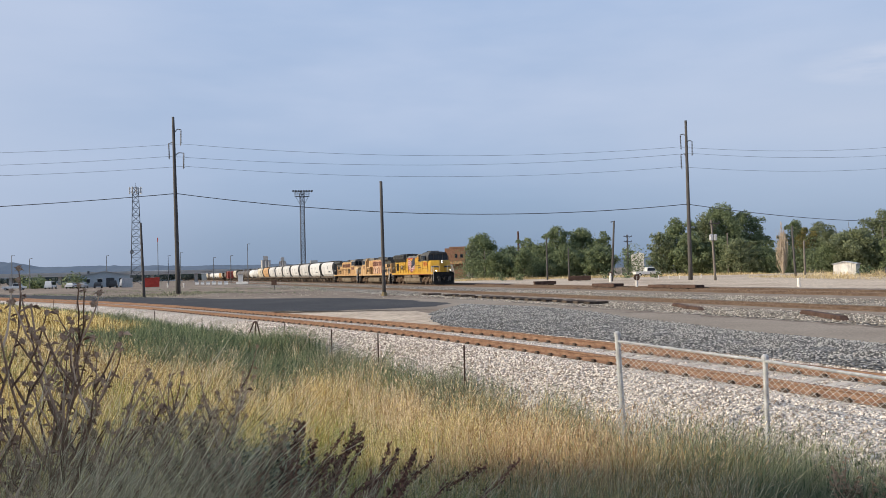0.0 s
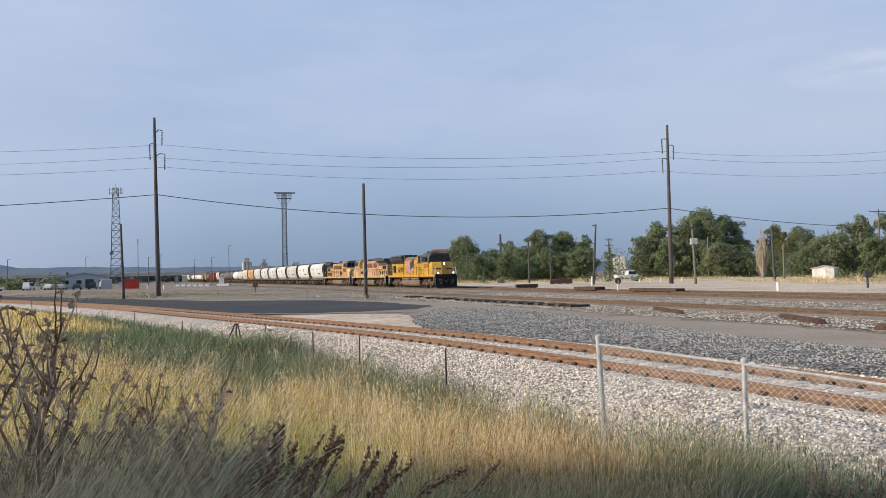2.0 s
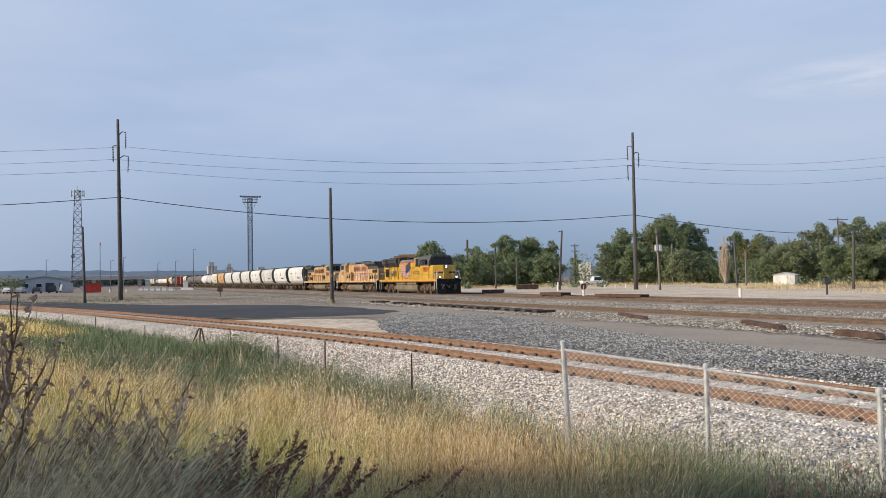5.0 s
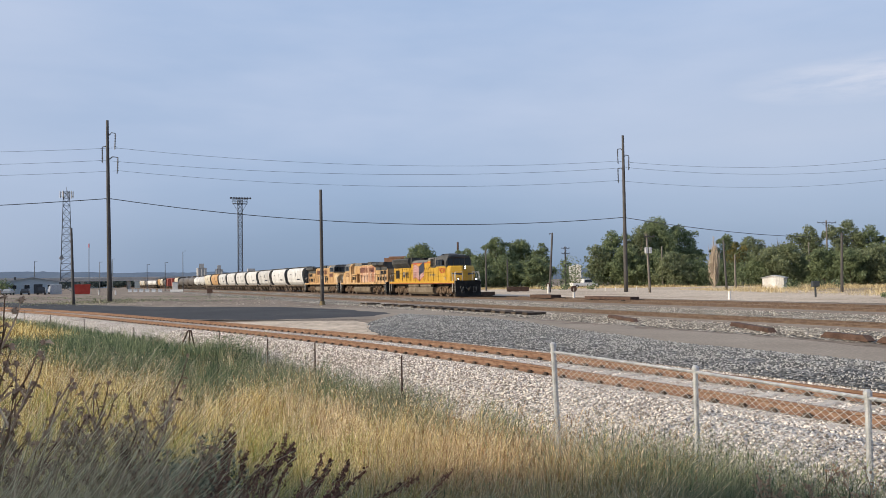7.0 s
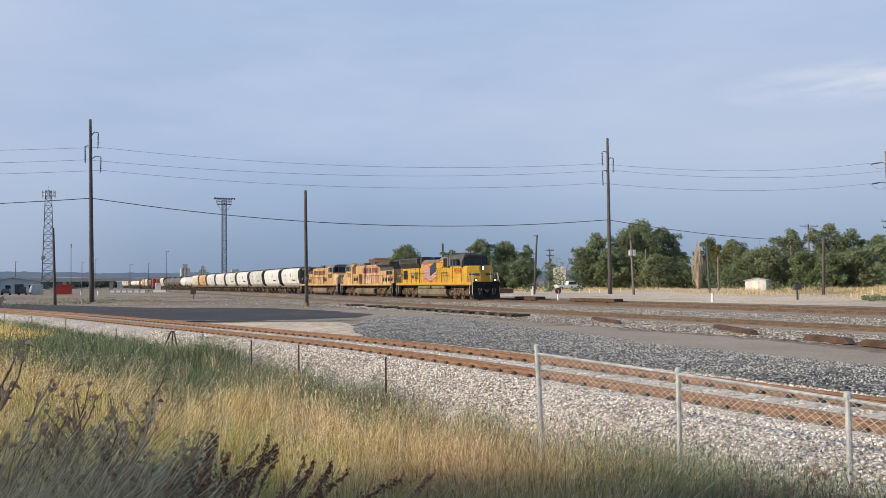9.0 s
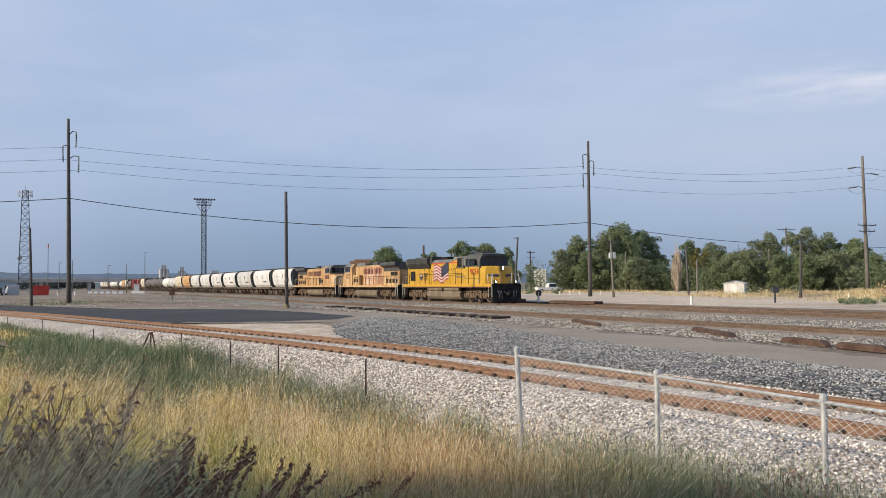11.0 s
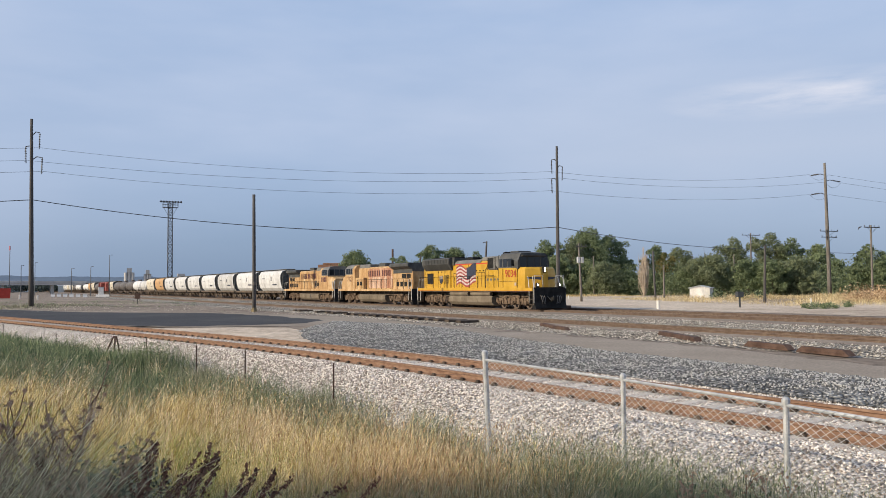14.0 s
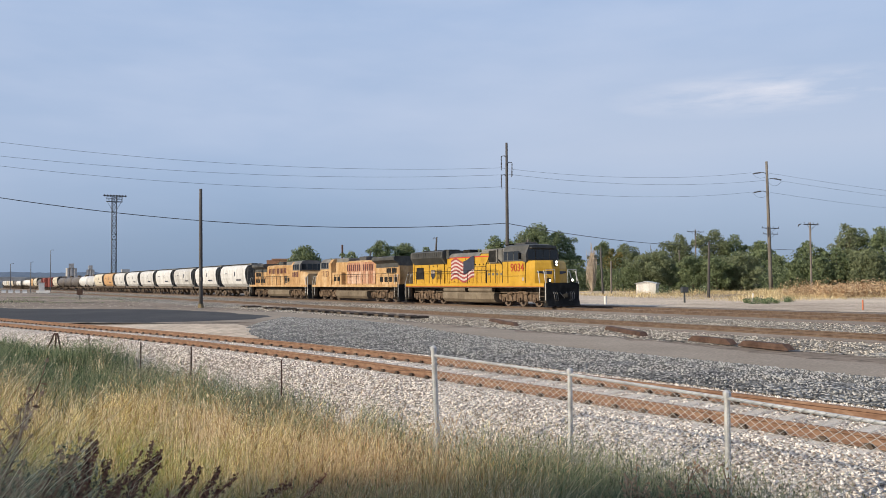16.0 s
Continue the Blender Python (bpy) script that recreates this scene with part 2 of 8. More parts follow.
MAT = {
    "soil": material("soil", [(0.10, 0.085, 0.05), (0.19, 0.15, 0.085), (0.26, 0.20, 0.11)], scale=1.4, rough=0.95, bump=0.6, bump_scale=25, fine=0.3),
    "yard": material("yard_dirt", [(0.13, 0.10, 0.075), (0.215, 0.17, 0.13), (0.38, 0.315, 0.25)], scale=0.9, rough=0.95, bump=0.7, bump_scale=3, fine=0.45, coarse=0.07),
    "asphalt": material("old_asphalt", [(0.024, 0.025, 0.028), (0.040, 0.040, 0.043), (0.070, 0.068, 0.066)], scale=0.5, rough=0.9, bump=0.3, bump_scale=40, fine=0.25, coarse=0.12),
    "road": material("dusty_road", [(0.21, 0.172, 0.135), (0.27, 0.226, 0.18), (0.33, 0.28, 0.226)], scale=0.35, rough=0.95, bump=0.3, bump_scale=14, fine=0.22, coarse=0.12),
    "lot": material("pale_gravel_lot", [(0.30, 0.235, 0.175), (0.50, 0.41, 0.315), (0.66, 0.56, 0.44)], scale=0.35, rough=0.95, bump=0.4, bump_scale=2.5, fine=0.3, coarse=0.06),
    "field": material("dry_field", [(0.30, 0.21, 0.09), (0.42, 0.31, 0.14), (0.50, 0.38, 0.19)], scale=0.5, rough=0.95, fine=0.3, bump_scale=6),
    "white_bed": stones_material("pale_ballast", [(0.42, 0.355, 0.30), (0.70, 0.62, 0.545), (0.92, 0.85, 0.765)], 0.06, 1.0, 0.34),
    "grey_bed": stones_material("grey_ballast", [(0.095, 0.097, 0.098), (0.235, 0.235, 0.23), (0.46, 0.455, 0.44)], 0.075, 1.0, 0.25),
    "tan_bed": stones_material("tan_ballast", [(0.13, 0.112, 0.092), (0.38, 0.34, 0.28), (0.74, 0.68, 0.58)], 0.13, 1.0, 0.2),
    "white_stone": material("pale_stone", [(0.26, 0.215, 0.18), (0.62, 0.55, 0.485), (0.90, 0.83, 0.755)], scale=6, rough=0.9, rand=0.9, island=True, fine=0.12, bump_scale=40),
    "grey_stone": material("grey_stone", [(0.095, 0.097, 0.098), (0.235, 0.235, 0.23), (0.46, 0.455, 0.44)], scale=6, rough=0.9, rand=0.9, island=True),
    "tan_stone": material("tan_stone", [(0.12, 0.10, 0.08), (0.34, 0.30, 0.245), (0.62, 0.565, 0.48)], scale=6, rough=0.9, rand=0.9, island=True),
    "rust_rail": material("rusted_rail", [(0.12, 0.066, 0.043), (0.19, 0.112, 0.074), (0.26, 0.17, 0.118)], scale=5, rough=0.85, bump=0.3, bump_scale=60, stretch=(1, 1, 3)),
    "rail_dark": material("brown_yard_rail", [(0.075, 0.05, 0.036), (0.115, 0.08, 0.06), (0.16, 0.12, 0.09)], scale=4, rough=0.8),
    "brown": material("brown_yard_dirt", [(0.155, 0.12, 0.092), (0.235, 0.187, 0.146), (0.34, 0.28, 0.225)], scale=0.6, rough=0.95, bump=0.4, bump_scale=9, fine=0.3, coarse=0.08, stretch=(1, 1, 1)),
    "railtop": material("worn_rail_head", [(0.26, 0.16, 0.10), (0.36, 0.27, 0.20)], scale=8, rough=0.45, metal=0.6),
    "concrete_tie": material("concrete_tie", [(0.42, 0.375, 0.33), (0.60, 0.55, 0.49)], scale=6, rough=0.9, rand=0.3, fine=0.15),
    "wood_tie": material("creosoted_tie", [(0.035, 0.026, 0.02), (0.07, 0.053, 0.04), (0.11, 0.085, 0.065)], scale=5, rough=0.9, rand=0.3, fine=0.2),
    "rust": material("rusted_steel", [(0.045, 0.026, 0.020), (0.075, 0.045, 0.034), (0.115, 0.072, 0.055)], scale=3, rough=0.88, fine=0.2),
    "pole": material("weathered_pole", [(0.045, 0.042, 0.040), (0.078, 0.073, 0.070), (0.125, 0.118, 0.112)], scale=2, rough=0.9, fine=0.25, bump_scale=30, stretch=(3, 3, 0.3)),
    "pole_pale": material("grey_pole", [(0.10, 0.088, 0.076), (0.155, 0.138, 0.12), (0.215, 0.195, 0.17)], scale=2, rough=0.9, fine=0.2, bump_scale=30, stretch=(3, 3, 0.3)),
    "wire": plain("wire", (0.035, 0.04, 0.05), 0.6),
    "insulator": plain("insulator", (0.06, 0.06, 0.065), 0.35),
    "galv": material("galvanised_steel", [(0.30, 0.31, 0.32), (0.42, 0.43, 0.44), (0.55, 0.56, 0.56)], scale=7, rough=0.5, metal=0.3, fine=0.12),
    "lattice": material("lattice_steel", [(0.07, 0.075, 0.085), (0.13, 0.14, 0.15)], scale=1, rough=0.7),
    "leaf": leaf_material("tree_leaves", [(0.100, 0.130, 0.066), (0.168, 0.210, 0.108), (0.250, 0.295, 0.160)], trans=0.34, scale=0.25, rand=0.35),
    "leaf2": leaf_material("tree_leaves_pale", [(0.120, 0.142, 0.076), (0.190, 0.220, 0.122), (0.270, 0.300, 0.174)], trans=0.34, scale=0.25, rand=0.35),
    "bark": material("bark", [(0.07, 0.055, 0.042), (0.14, 0.115, 0.09)], scale=3, rough=0.95, fine=0.3, bump_scale=12),
    "dead": material("dead_wood", [(0.30, 0.24, 0.18), (0.44, 0.37, 0.29)], scale=2, rough=0.95, rand=0.3, island=True),
    "dry_grass": leaf_material("dry_grass", [(0.24, 0.15, 0.038), (0.68, 0.50, 0.17), (1.0, 0.86, 0.44)], trans=0.28, scale=2.5, rand=1.2),
    "green_grass": leaf_material("green_grass", [(0.085, 0.125, 0.025), (0.26, 0.32, 0.07), (0.54, 0.56, 0.17)], trans=0.30, scale=1.2, rand=0.9),
    "weed": leaf_material("green_weed", [(0.055, 0.088, 0.044), (0.130, 0.180, 0.092), (0.29, 0.335, 0.185)], trans=0.22, scale=1.5, rand=0.9),
    "grey_weed": leaf_material("grey_green_weed", [(0.085, 0.095, 0.062), (0.20, 0.205, 0.135), (0.40, 0.39, 0.26)], trans=0.22, scale=1.5, rand=0.9),
    "pale_grass": leaf_material("pale_bent_grass", [(0.24, 0.215, 0.12), (0.52, 0.47, 0.28), (0.84, 0.76, 0.50)], trans=0.30, scale=1.5, rand=0.9),
    "brown_weed": leaf_material("brown_dry_weed", [(0.22, 0.115, 0.05), (0.50, 0.31, 0.15), (0.76, 0.55, 0.33)], trans=0.22, scale=1.5, rand=1.0),
    # the blue cast of these leaves is distance haze put into the colour
    "leaf_far": leaf_material("far_leaves_hazed", [(0.035, 0.052, 0.055), (0.052, 0.072, 0.068), (0.075, 0.095, 0.082)], scale=0.05),
    "thistle": material("dry_thistle", [(0.19, 0.115, 0.075), (0.38, 0.25, 0.165), (0.60, 0.44, 0.30)], scale=6, rough=0.95, rand=0.5, island=True),
    "dock": material("dry_dock_seed", [(0.085, 0.042, 0.030), (0.17, 0.082, 0.056), (0.28, 0.145, 0.098)], scale=8, rough=0.95, rand=0.6, island=True),
    "seed_grass": leaf_material("pinkish_seed_grass", [(0.32, 0.195, 0.095), (0.70, 0.51, 0.29), (1.0, 0.86, 0.60)], trans=0.28, scale=2.5, rand=1.2),
    "verge_grass": leaf_material("pale_verge_grass", [(0.30, 0.22, 0.10), (0.54, 0.42, 0.215), (0.74, 0.62, 0.38)], trans=0.25, scale=0.2, rand=0.7),
    "corn": leaf_material("dry_corn", [(0.26, 0.155, 0.085), (0.48, 0.33, 0.19), (0.68, 0.52, 0.33)], trans=0.2, scale=0.6, rand=0.9),
}


# ---- mesh helpers ----
class Shape:
    """Collects the faces of one mesh."""

    def __init__(self):
        self.v, self.f = [], []

    def add(self, verts, faces):
        k = len(self.v)
        self.v += [tuple(p) for p in verts]
        self.f += [tuple(i + k for i in q) for q in faces]
        return self

    def box(self, x0, x1, y0, y1, z0, z1, m=None):
        c = [(x, y, z) for z in (z0, z1) for y in (y0, y1) for x in (x0, x1)]
        if m is not None:
            c = [m @ Vector(p) for p in c]
        return self.add(c, [(0, 2, 3, 1), (4, 5, 7, 6), (0, 1, 5, 4), (2, 6, 7, 3), (0, 4, 6, 2), (1, 3, 7, 5)])

    def bevel_box(self, x0, x1, y0, y1, z0, z1, r):
        """A box with its long and upright edges cut by r."""
        p = []
        for z, i in ((z0, r), (z0 + r, 0), (z1 - r, 0), (z1, r)):
            a, b, c, d = x0 + i, x1 - i, y0 + i, y1 - i
            p += [(a + r, c, z), (b - r, c, z), (b, c + r, z), (b, d - r, z), (b - r, d, z), (a + r, d, z), (a, d - r, z), (a, c + r, z)]
        f = [tuple(range(7, -1, -1)), tuple(range(24, 32))]
        for k in range(3):
            f += [(8 * k + i, 8 * k + (i + 1) % 8, 8 * k + 8 + (i + 1) % 8, 8 * k + 8 + i) for i in range(8)]
        return self.add(p, f)

    def prism(self, profile, a, b, axis="x"):
        """A closed outline in the two other axes, drawn out from a to b."""
        n = len(profile)
        put = {"x": lambda s, p: (s, p[0], p[1]), "y": lambda s, p: (p[0], s, p[1]), "z": lambda s, p: (p[0], p[1], s)}[axis]
        v = [put(a, p) for p in profile] + [put(b, p) for p in profile]
        f = [(i, (i + 1) % n, n + (i + 1) % n, n + i) for i in range(n)]
        return self.add(v, f + [tuple(range(n - 1, -1, -1)), tuple(range(n, 2 * n))])

    def tube(self, path, radii, n=6, caps=True):
        """A round bar along a path of points, with a radius for each."""
        path = [Vector(p) for p in path]
        if not isinstance(radii, (list, tuple)):
            radii = [radii] * len(path)
        rings = []
        for i, p in enumerate(path):
            d = (path[min(i + 1, len(path) - 1)] - path[max(i - 1, 0)]).normalized()
            u = d.cross(Vector((0, 0, 1)) if abs(d.z) < 0.9 else Vector((1, 0, 0))).normalized()
            w = d.cross(u)
            rings += [p + (u * math.cos(2 * math.pi * k / n) + w * math.sin(2 * math.pi * k / n)) * radii[i] for k in range(n)]
        f = [(n * i + k, n * i + (k + 1) % n, n * i + n + (k + 1) % n, n * i + n + k) for i in range(len(path) - 1) for k in range(n)]
        if caps:
            f += [tuple(range(n - 1, -1, -1)), tuple(range(len(rings) - n, len(rings)))]
        return self.add(rings, f)

    def loft(self, rings):
        """Closed rings of equally many points, joined in order and capped."""
        n = len(rings[0])
        v = [p for r in rings for p in r]
        f = [(n * i + k, n * i + (k + 1) % n, n * i + n + (k + 1) % n, n * i + n + k) for i in range(len(rings) - 1) for k in range(n)]
        return self.add(v, f + [tuple(range(n - 1, -1, -1)), tuple(range(len(v) - n, len(v)))])

    def mesh(self, name, mat, smooth=False):
        me = bpy.data.meshes.new(name)
        me.from_pydata(self.v, [], self.f)
        me.materials.append(mat)
        if smooth:
            me.polygons.foreach_set("use_smooth", [True] * len(me.polygons))
        me.update()
        return me


def part(name, shape, mat, parent=None, label="", smooth=False):
    ob = new(name, shape.mesh(name, mat, smooth) if isinstance(shape, Shape) else shape)
    if parent is not None:
        ob.parent = parent
    if label:
        tagged(ob, label)
    return ob


def soup(name, verts, faces, mat):
    """One mesh out of arrays: verts (n, 3), faces a list of equally long index arrays per side count."""
    me = bpy.data.meshes.new(name)
    loops = np.concatenate([f.ravel() for f in faces])
    counts = np.concatenate([np.full(len(f), f.shape[1]) for f in faces])
    me.vertices.add(len(verts))
    me.vertices.foreach_set("co", np.asarray(verts, dtype=np.float32).ravel())
    me.loops.add(len(loops))
    me.loops.foreach_set("vertex_index", loops.astype(np.int32))
    me.polygons.add(len(counts))
    me.polygons.foreach_set("loop_start", (np.cumsum(counts) - counts).astype(np.int32))
    me.materials.append(mat)
    me.update(calc_edges=True)
    me.validate()
    return new(name, me)


# ---- the land: plan of the tracks ----
def spline(pts, step):
    """Points every step metres along a smooth curve through pts."""
    p = [np.array(q, float) for q in pts]
    p = [2 * p[0] - p[1]] + p + [2 * p[-1] - p[-2]]
    out = []
    for a, b, c, d in zip(p, p[1:], p[2:], p[3:]):
        for s in np.linspace(0, 1, 24, endpoint=False):
            out.append(0.5 * ((2 * b) + (c - a) * s + (2 * a - 5 * b + 4 * c - d) * s * s + (3 * b - a - 3 * c + d) * s ** 3))
    out = np.array(out + [p[-2]])
    run = np.concatenate([[0], np.cumsum(np.hypot(*np.diff(out, axis=0).T))])
    at = np.arange(0, run[-1], step)
    return np.stack([np.interp(at, run, out[:, 0]), np.interp(at, run, out[:, 1])], 1)


# the near track's nearer rail, from beside the camera to the far distance
NEAR = spline([(12.6, -8.0), (10.6, -1.0), (9.0, 4.6), (7.35, 9.1), (5.25, 14.0), (3.55, 17.9), (1.75, 21.8), (-1.35, 27.7), (-5.9, 35.2), (-12.3, 45.2), (-23.0, 61.5), (-38.0, 81.5), (-62, 110), (-100, 150), (-170, 215)], 0.3)


def normals(c):
    d = np.gradient(c, axis=0)
    d /= np.hypot(d[:, 0], d[:, 1])[:, None]
    return np.stack([-d[:, 1], d[:, 0]], 1)


NEAR_N = normals(NEAR)  # points to the camera's side


def beside_near(x, y):
    """How far a point lies from the nearer rail, plus on the camera's side."""
    x, y = np.atleast_1d(x).astype(float), np.atleast_1d(y).astype(float)
    out = np.empty(len(x))
    c, nn = NEAR[::3], NEAR_N[::3]
    for k in range(0, len(x), 4000):
        dx, dy = x[k:k + 4000, None] - c[:, 0], y[k:k + 4000, None] - c[:, 1]
        i = np.argmin(dx * dx + dy * dy, axis=1)
        r = np.arange(len(i))
        out[k:k + 4000] = dx[r, i] * nn[i, 0] + dy[r, i] * nn[i, 1]
    return out


def bumps(x, y):
    return 0.10 * np.sin(0.9 * x + 0.4 * y) * np.cos(0.7 * y - 0.3 * x) + 0.05 * np.sin(2.1 * x - 1.3 * y + 1) + 0.04 * np.sin(1.7 * y + 2.3 * x)


def land(x, y):
    """Height of the ground: a flat yard, the near bed's shoulder, a shallow ditch, low grassland and a mound under the camera."""
    x, y = np.atleast_1d(x).astype(float), np.atleast_1d(y).astype(float)
    u = beside_near(x, y)
    prof = np.interp(u, [-2.2, 0.9, 2.6, 4.2, 6.5, 10.0], [-0.10, -0.16, -0.62, -0.62, -0.46, -0.36])
    mound = 0.86 * np.exp(-(x * x + (y + 0.5) ** 2) / 6.5 ** 2) * np.interp(u, [3.5, 6.5], [0, 1])
    rough = np.interp(u, [2.4, 4.5], [0, 1]) * np.interp(np.hypot(x, y), [1.0, 4.0], [0.2, 1.0])
    return np.where(u > -2.2, prof + mound + rough * bumps(x, y), np.interp(u, [-6, -2.2], [0.0, -0.10]))


def grid_patch(name, xs, ys, mat, dz=0.0):
    X, Y = np.meshgrid(xs, ys)
    Z = land(X.ravel(), Y.ravel()) + dz
    v = np.stack([X.ravel(), Y.ravel(), Z], 1)
    nx, ny = len(xs), len(ys)
    i = (np.arange(ny - 1)[:, None] * nx + np.arange(nx - 1)).ravel()
    return soup(name, v, [np.stack([i, i + 1, i + nx + 1, i + nx], 1)], mat)


def steps(*marks):
    """Grid lines: marks are (start, step) pairs and an end."""
    out = []
    for (a, s), b in zip(marks, [m[0] for m in marks[1:-1]] + [marks[-1]]):
        out += list(np.arange(a, b - 1e-6, s))
    return np.array(out + [marks[-1]])


ground = grid_patch("ground", steps((-3500, 400), (-300, 20), (-60, 2), (-20, 0.5), (16, 2), (80, 20), (300, 400), 3500), steps((-300, 40), (-20, 1), (-4, 0.5), (40, 2), (130, 20), (500, 400), 4500), MAT["yard"])
tagged(ground, "bare grey-brown yard ground with a grassy bank", "ground", kind="structure")


def sweep(name, line, offs, mat, dz=None, label="", category="", smooth=False):
    """A sheet along a line: offs are (offset to the line's left or camera side, height) pairs."""
    nn = normals(line)
    k = len(offs)
    v = np.concatenate([np.concatenate([line + nn * o, np.full((len(line), 1), z)], 1)[:, None] for o, z in offs], 1).reshape(-1, 3)
    i = (np.arange(len(line) - 1)[:, None] * k + np.arange(k - 1)).ravel()
    ob = soup(name, v, [np.stack([i, i + k, i + k + 1, i + 1], 1)], mat)
    return tagged(ob, label, category, kind="structure") if label else ob


def flat(name, pts, z, mat, label, category="road"):
    s = Shape()
    rnd = random.Random(len(pts))
    ragged = []
    for (xa, ya), (xb, yb) in zip(pts, pts[1:] + pts[:1]):
        span = math.hypot(xb - xa, yb - ya)
        n = min(60, max(1, int(span / 0.8)))
        for k in range(n):
            w = 0.22 if k and math.hypot(xa, ya) < 75 else 0.0
            ragged.append((xa + (xb - xa) * k / n + rnd.gauss(0, w), ya + (yb - ya) * k / n + rnd.gauss(0, w)))
    s.add([(x, y, z) for x, y in ragged], [tuple(range(len(ragged)))])
    return tagged(part(name, s, mat), label, category, kind="structure")


# a plain unseen block added behind the camera, sunward, to shade the nearest grass
SHADE_RUN = Vector((0.934, -0.357, 0))
SHADE_BACK = Vector((-0.357, -0.934, 0))
shade_foot = [Vector((-16.2, 2.4, 0)) + SHADE_RUN * a + SHADE_BACK * b for a, b in ((-14.0, 0), (7.0, 0), (7.0, 8), (-14.0, 8))]
sun_block = tagged(part("wall_behind", Shape().prism([(p.x, p.y) for p in shade_foot], -1.0, 7.9, "z"), material("plain_shade_block", [(0.38, 0.35, 0.31), (0.48, 0.45, 0.40)], scale=0.6, rough=0.9, fine=0.1, bump_scale=3)), "plain pale block added out of view behind the camera for shade", "wall", kind="structure")

# grass soil on the camera's side of the near track
soil = sweep("grass_bank", NEAR[:520:2], [(2.3, -0.50)] + [(o, 0) for o in (2.6, 3.2, 3.8, 4.4, 5, 5.6, 6.2, 7, 8, 9, 10, 11, 12, 13, 15, 17, 20, 24, 30, 38, 48)], MAT["soil"])
co = np.array([v.co[:] for v in soil.data.vertices])
co[:, 2] = land(co[:, 0], co[:, 1]) + 0.05
soil.data.vertices.foreach_set("co", co.astype(np.float32).ravel())
tagged(soil, "dry earth bank under tall grass", "ground", kind="structure")

# straight yard tracks, all parallel to the train's
DIR = np.array([0.3327, -0.9430])  # the way the train goes
SIDE = np.array([0.9430, 0.3327])  # to its far side
NOSE = np.array([21.23, 58.17])  # the leading coupler at the clip's end


def straight(side, a, b, step):
    """A line parallel to the train's track, at that offset to the far side, from a to b metres behind the nose's last place."""
    return np.array([NOSE + SIDE * side - DIR * s for s in np.arange(a, b, step)])


RAIL_Z = 0.17


def rail_profile():
    return [(-0.068, -0.17), (0.068, -0.17), (0.068, -0.158), (0.014, -0.135), (0.010, -0.055), (0.036, -0.042), (0.036, -0.004), (0.024, 0.0), (-0.024, 0.0), (-0.036, -0.004), (-0.036, -0.042), (-0.010, -0.055), (-0.014, -0.135), (-0.068, -0.158)]


def rail(name, line, off, z, mat, parent, label):
    nn = normals(line)
    pr = rail_profile()
    rings = [[(p[0] + n_[0] * (off + a), p[1] + n_[1] * (off + a), z + b) for a, b in pr] for p, n_ in zip(line, nn)]
    return part(name, Shape().loft(rings), mat, parent, label)


def track_root(name, label, category="railway track"):
    ob = new(name)
    return tagged(ob, label, category, kind="structure")


near_track = track_root("near_track", "curved railway track with rusty rails on pale ballast")
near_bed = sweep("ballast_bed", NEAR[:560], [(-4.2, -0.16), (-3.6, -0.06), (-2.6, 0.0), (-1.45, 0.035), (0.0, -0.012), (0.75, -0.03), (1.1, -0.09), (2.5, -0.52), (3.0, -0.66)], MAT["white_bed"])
near_bed.parent = near_track
tagged(near_bed, "pale crushed stone bed")
rail("rail", NEAR[:560:3], 0.0, RAIL_Z, MAT["rust_rail"], near_track, "rust-brown steel rail")
rail("rail", NEAR[:560:3], -1.505, RAIL_Z + 0.06, MAT["rust_rail"], near_track, "rust-brown steel rail")
tie_mesh = Shape().bevel_box(-1.25, 1.25, -0.12, 0.12, -0.14, 0.012, 0.02).mesh("tie", MAT["concrete_tie"])
clip_mesh = Shape().prism([(-0.13, 0.0), (0.13, 0.0), (0.11, 0.03), (-0.11, 0.03)], -0.075, 0.075, "y").box(-0.10, -0.055, -0.05, 0.05, 0.03, 0.06).box(0.055, 0.10, -0.05, 0.05, 0.03, 0.06).mesh("rail_clip", MAT["wood_tie"])
for i in range(6, 400, 2):
    a = NEAR[i] - NEAR_N[i] * 0.75
    tilt = math.degrees(math.atan(0.04))
    base = pose(a[0], a[1], 0.018, 0, 0, math.degrees(math.atan2(NEAR_N[i][1], NEAR_N[i][0]))) @ pose(0, 0, 0, 0, tilt, 0)
    tie = part("tie", tie_mesh, None, near_track)
    tie.matrix_basis = base
    if i < 240:
        for dx in (-0.752, 0.752):
            c = part("rail_clip", clip_mesh, None, tie)
            c.matrix_basis = pose(dx, 0, 0.012)

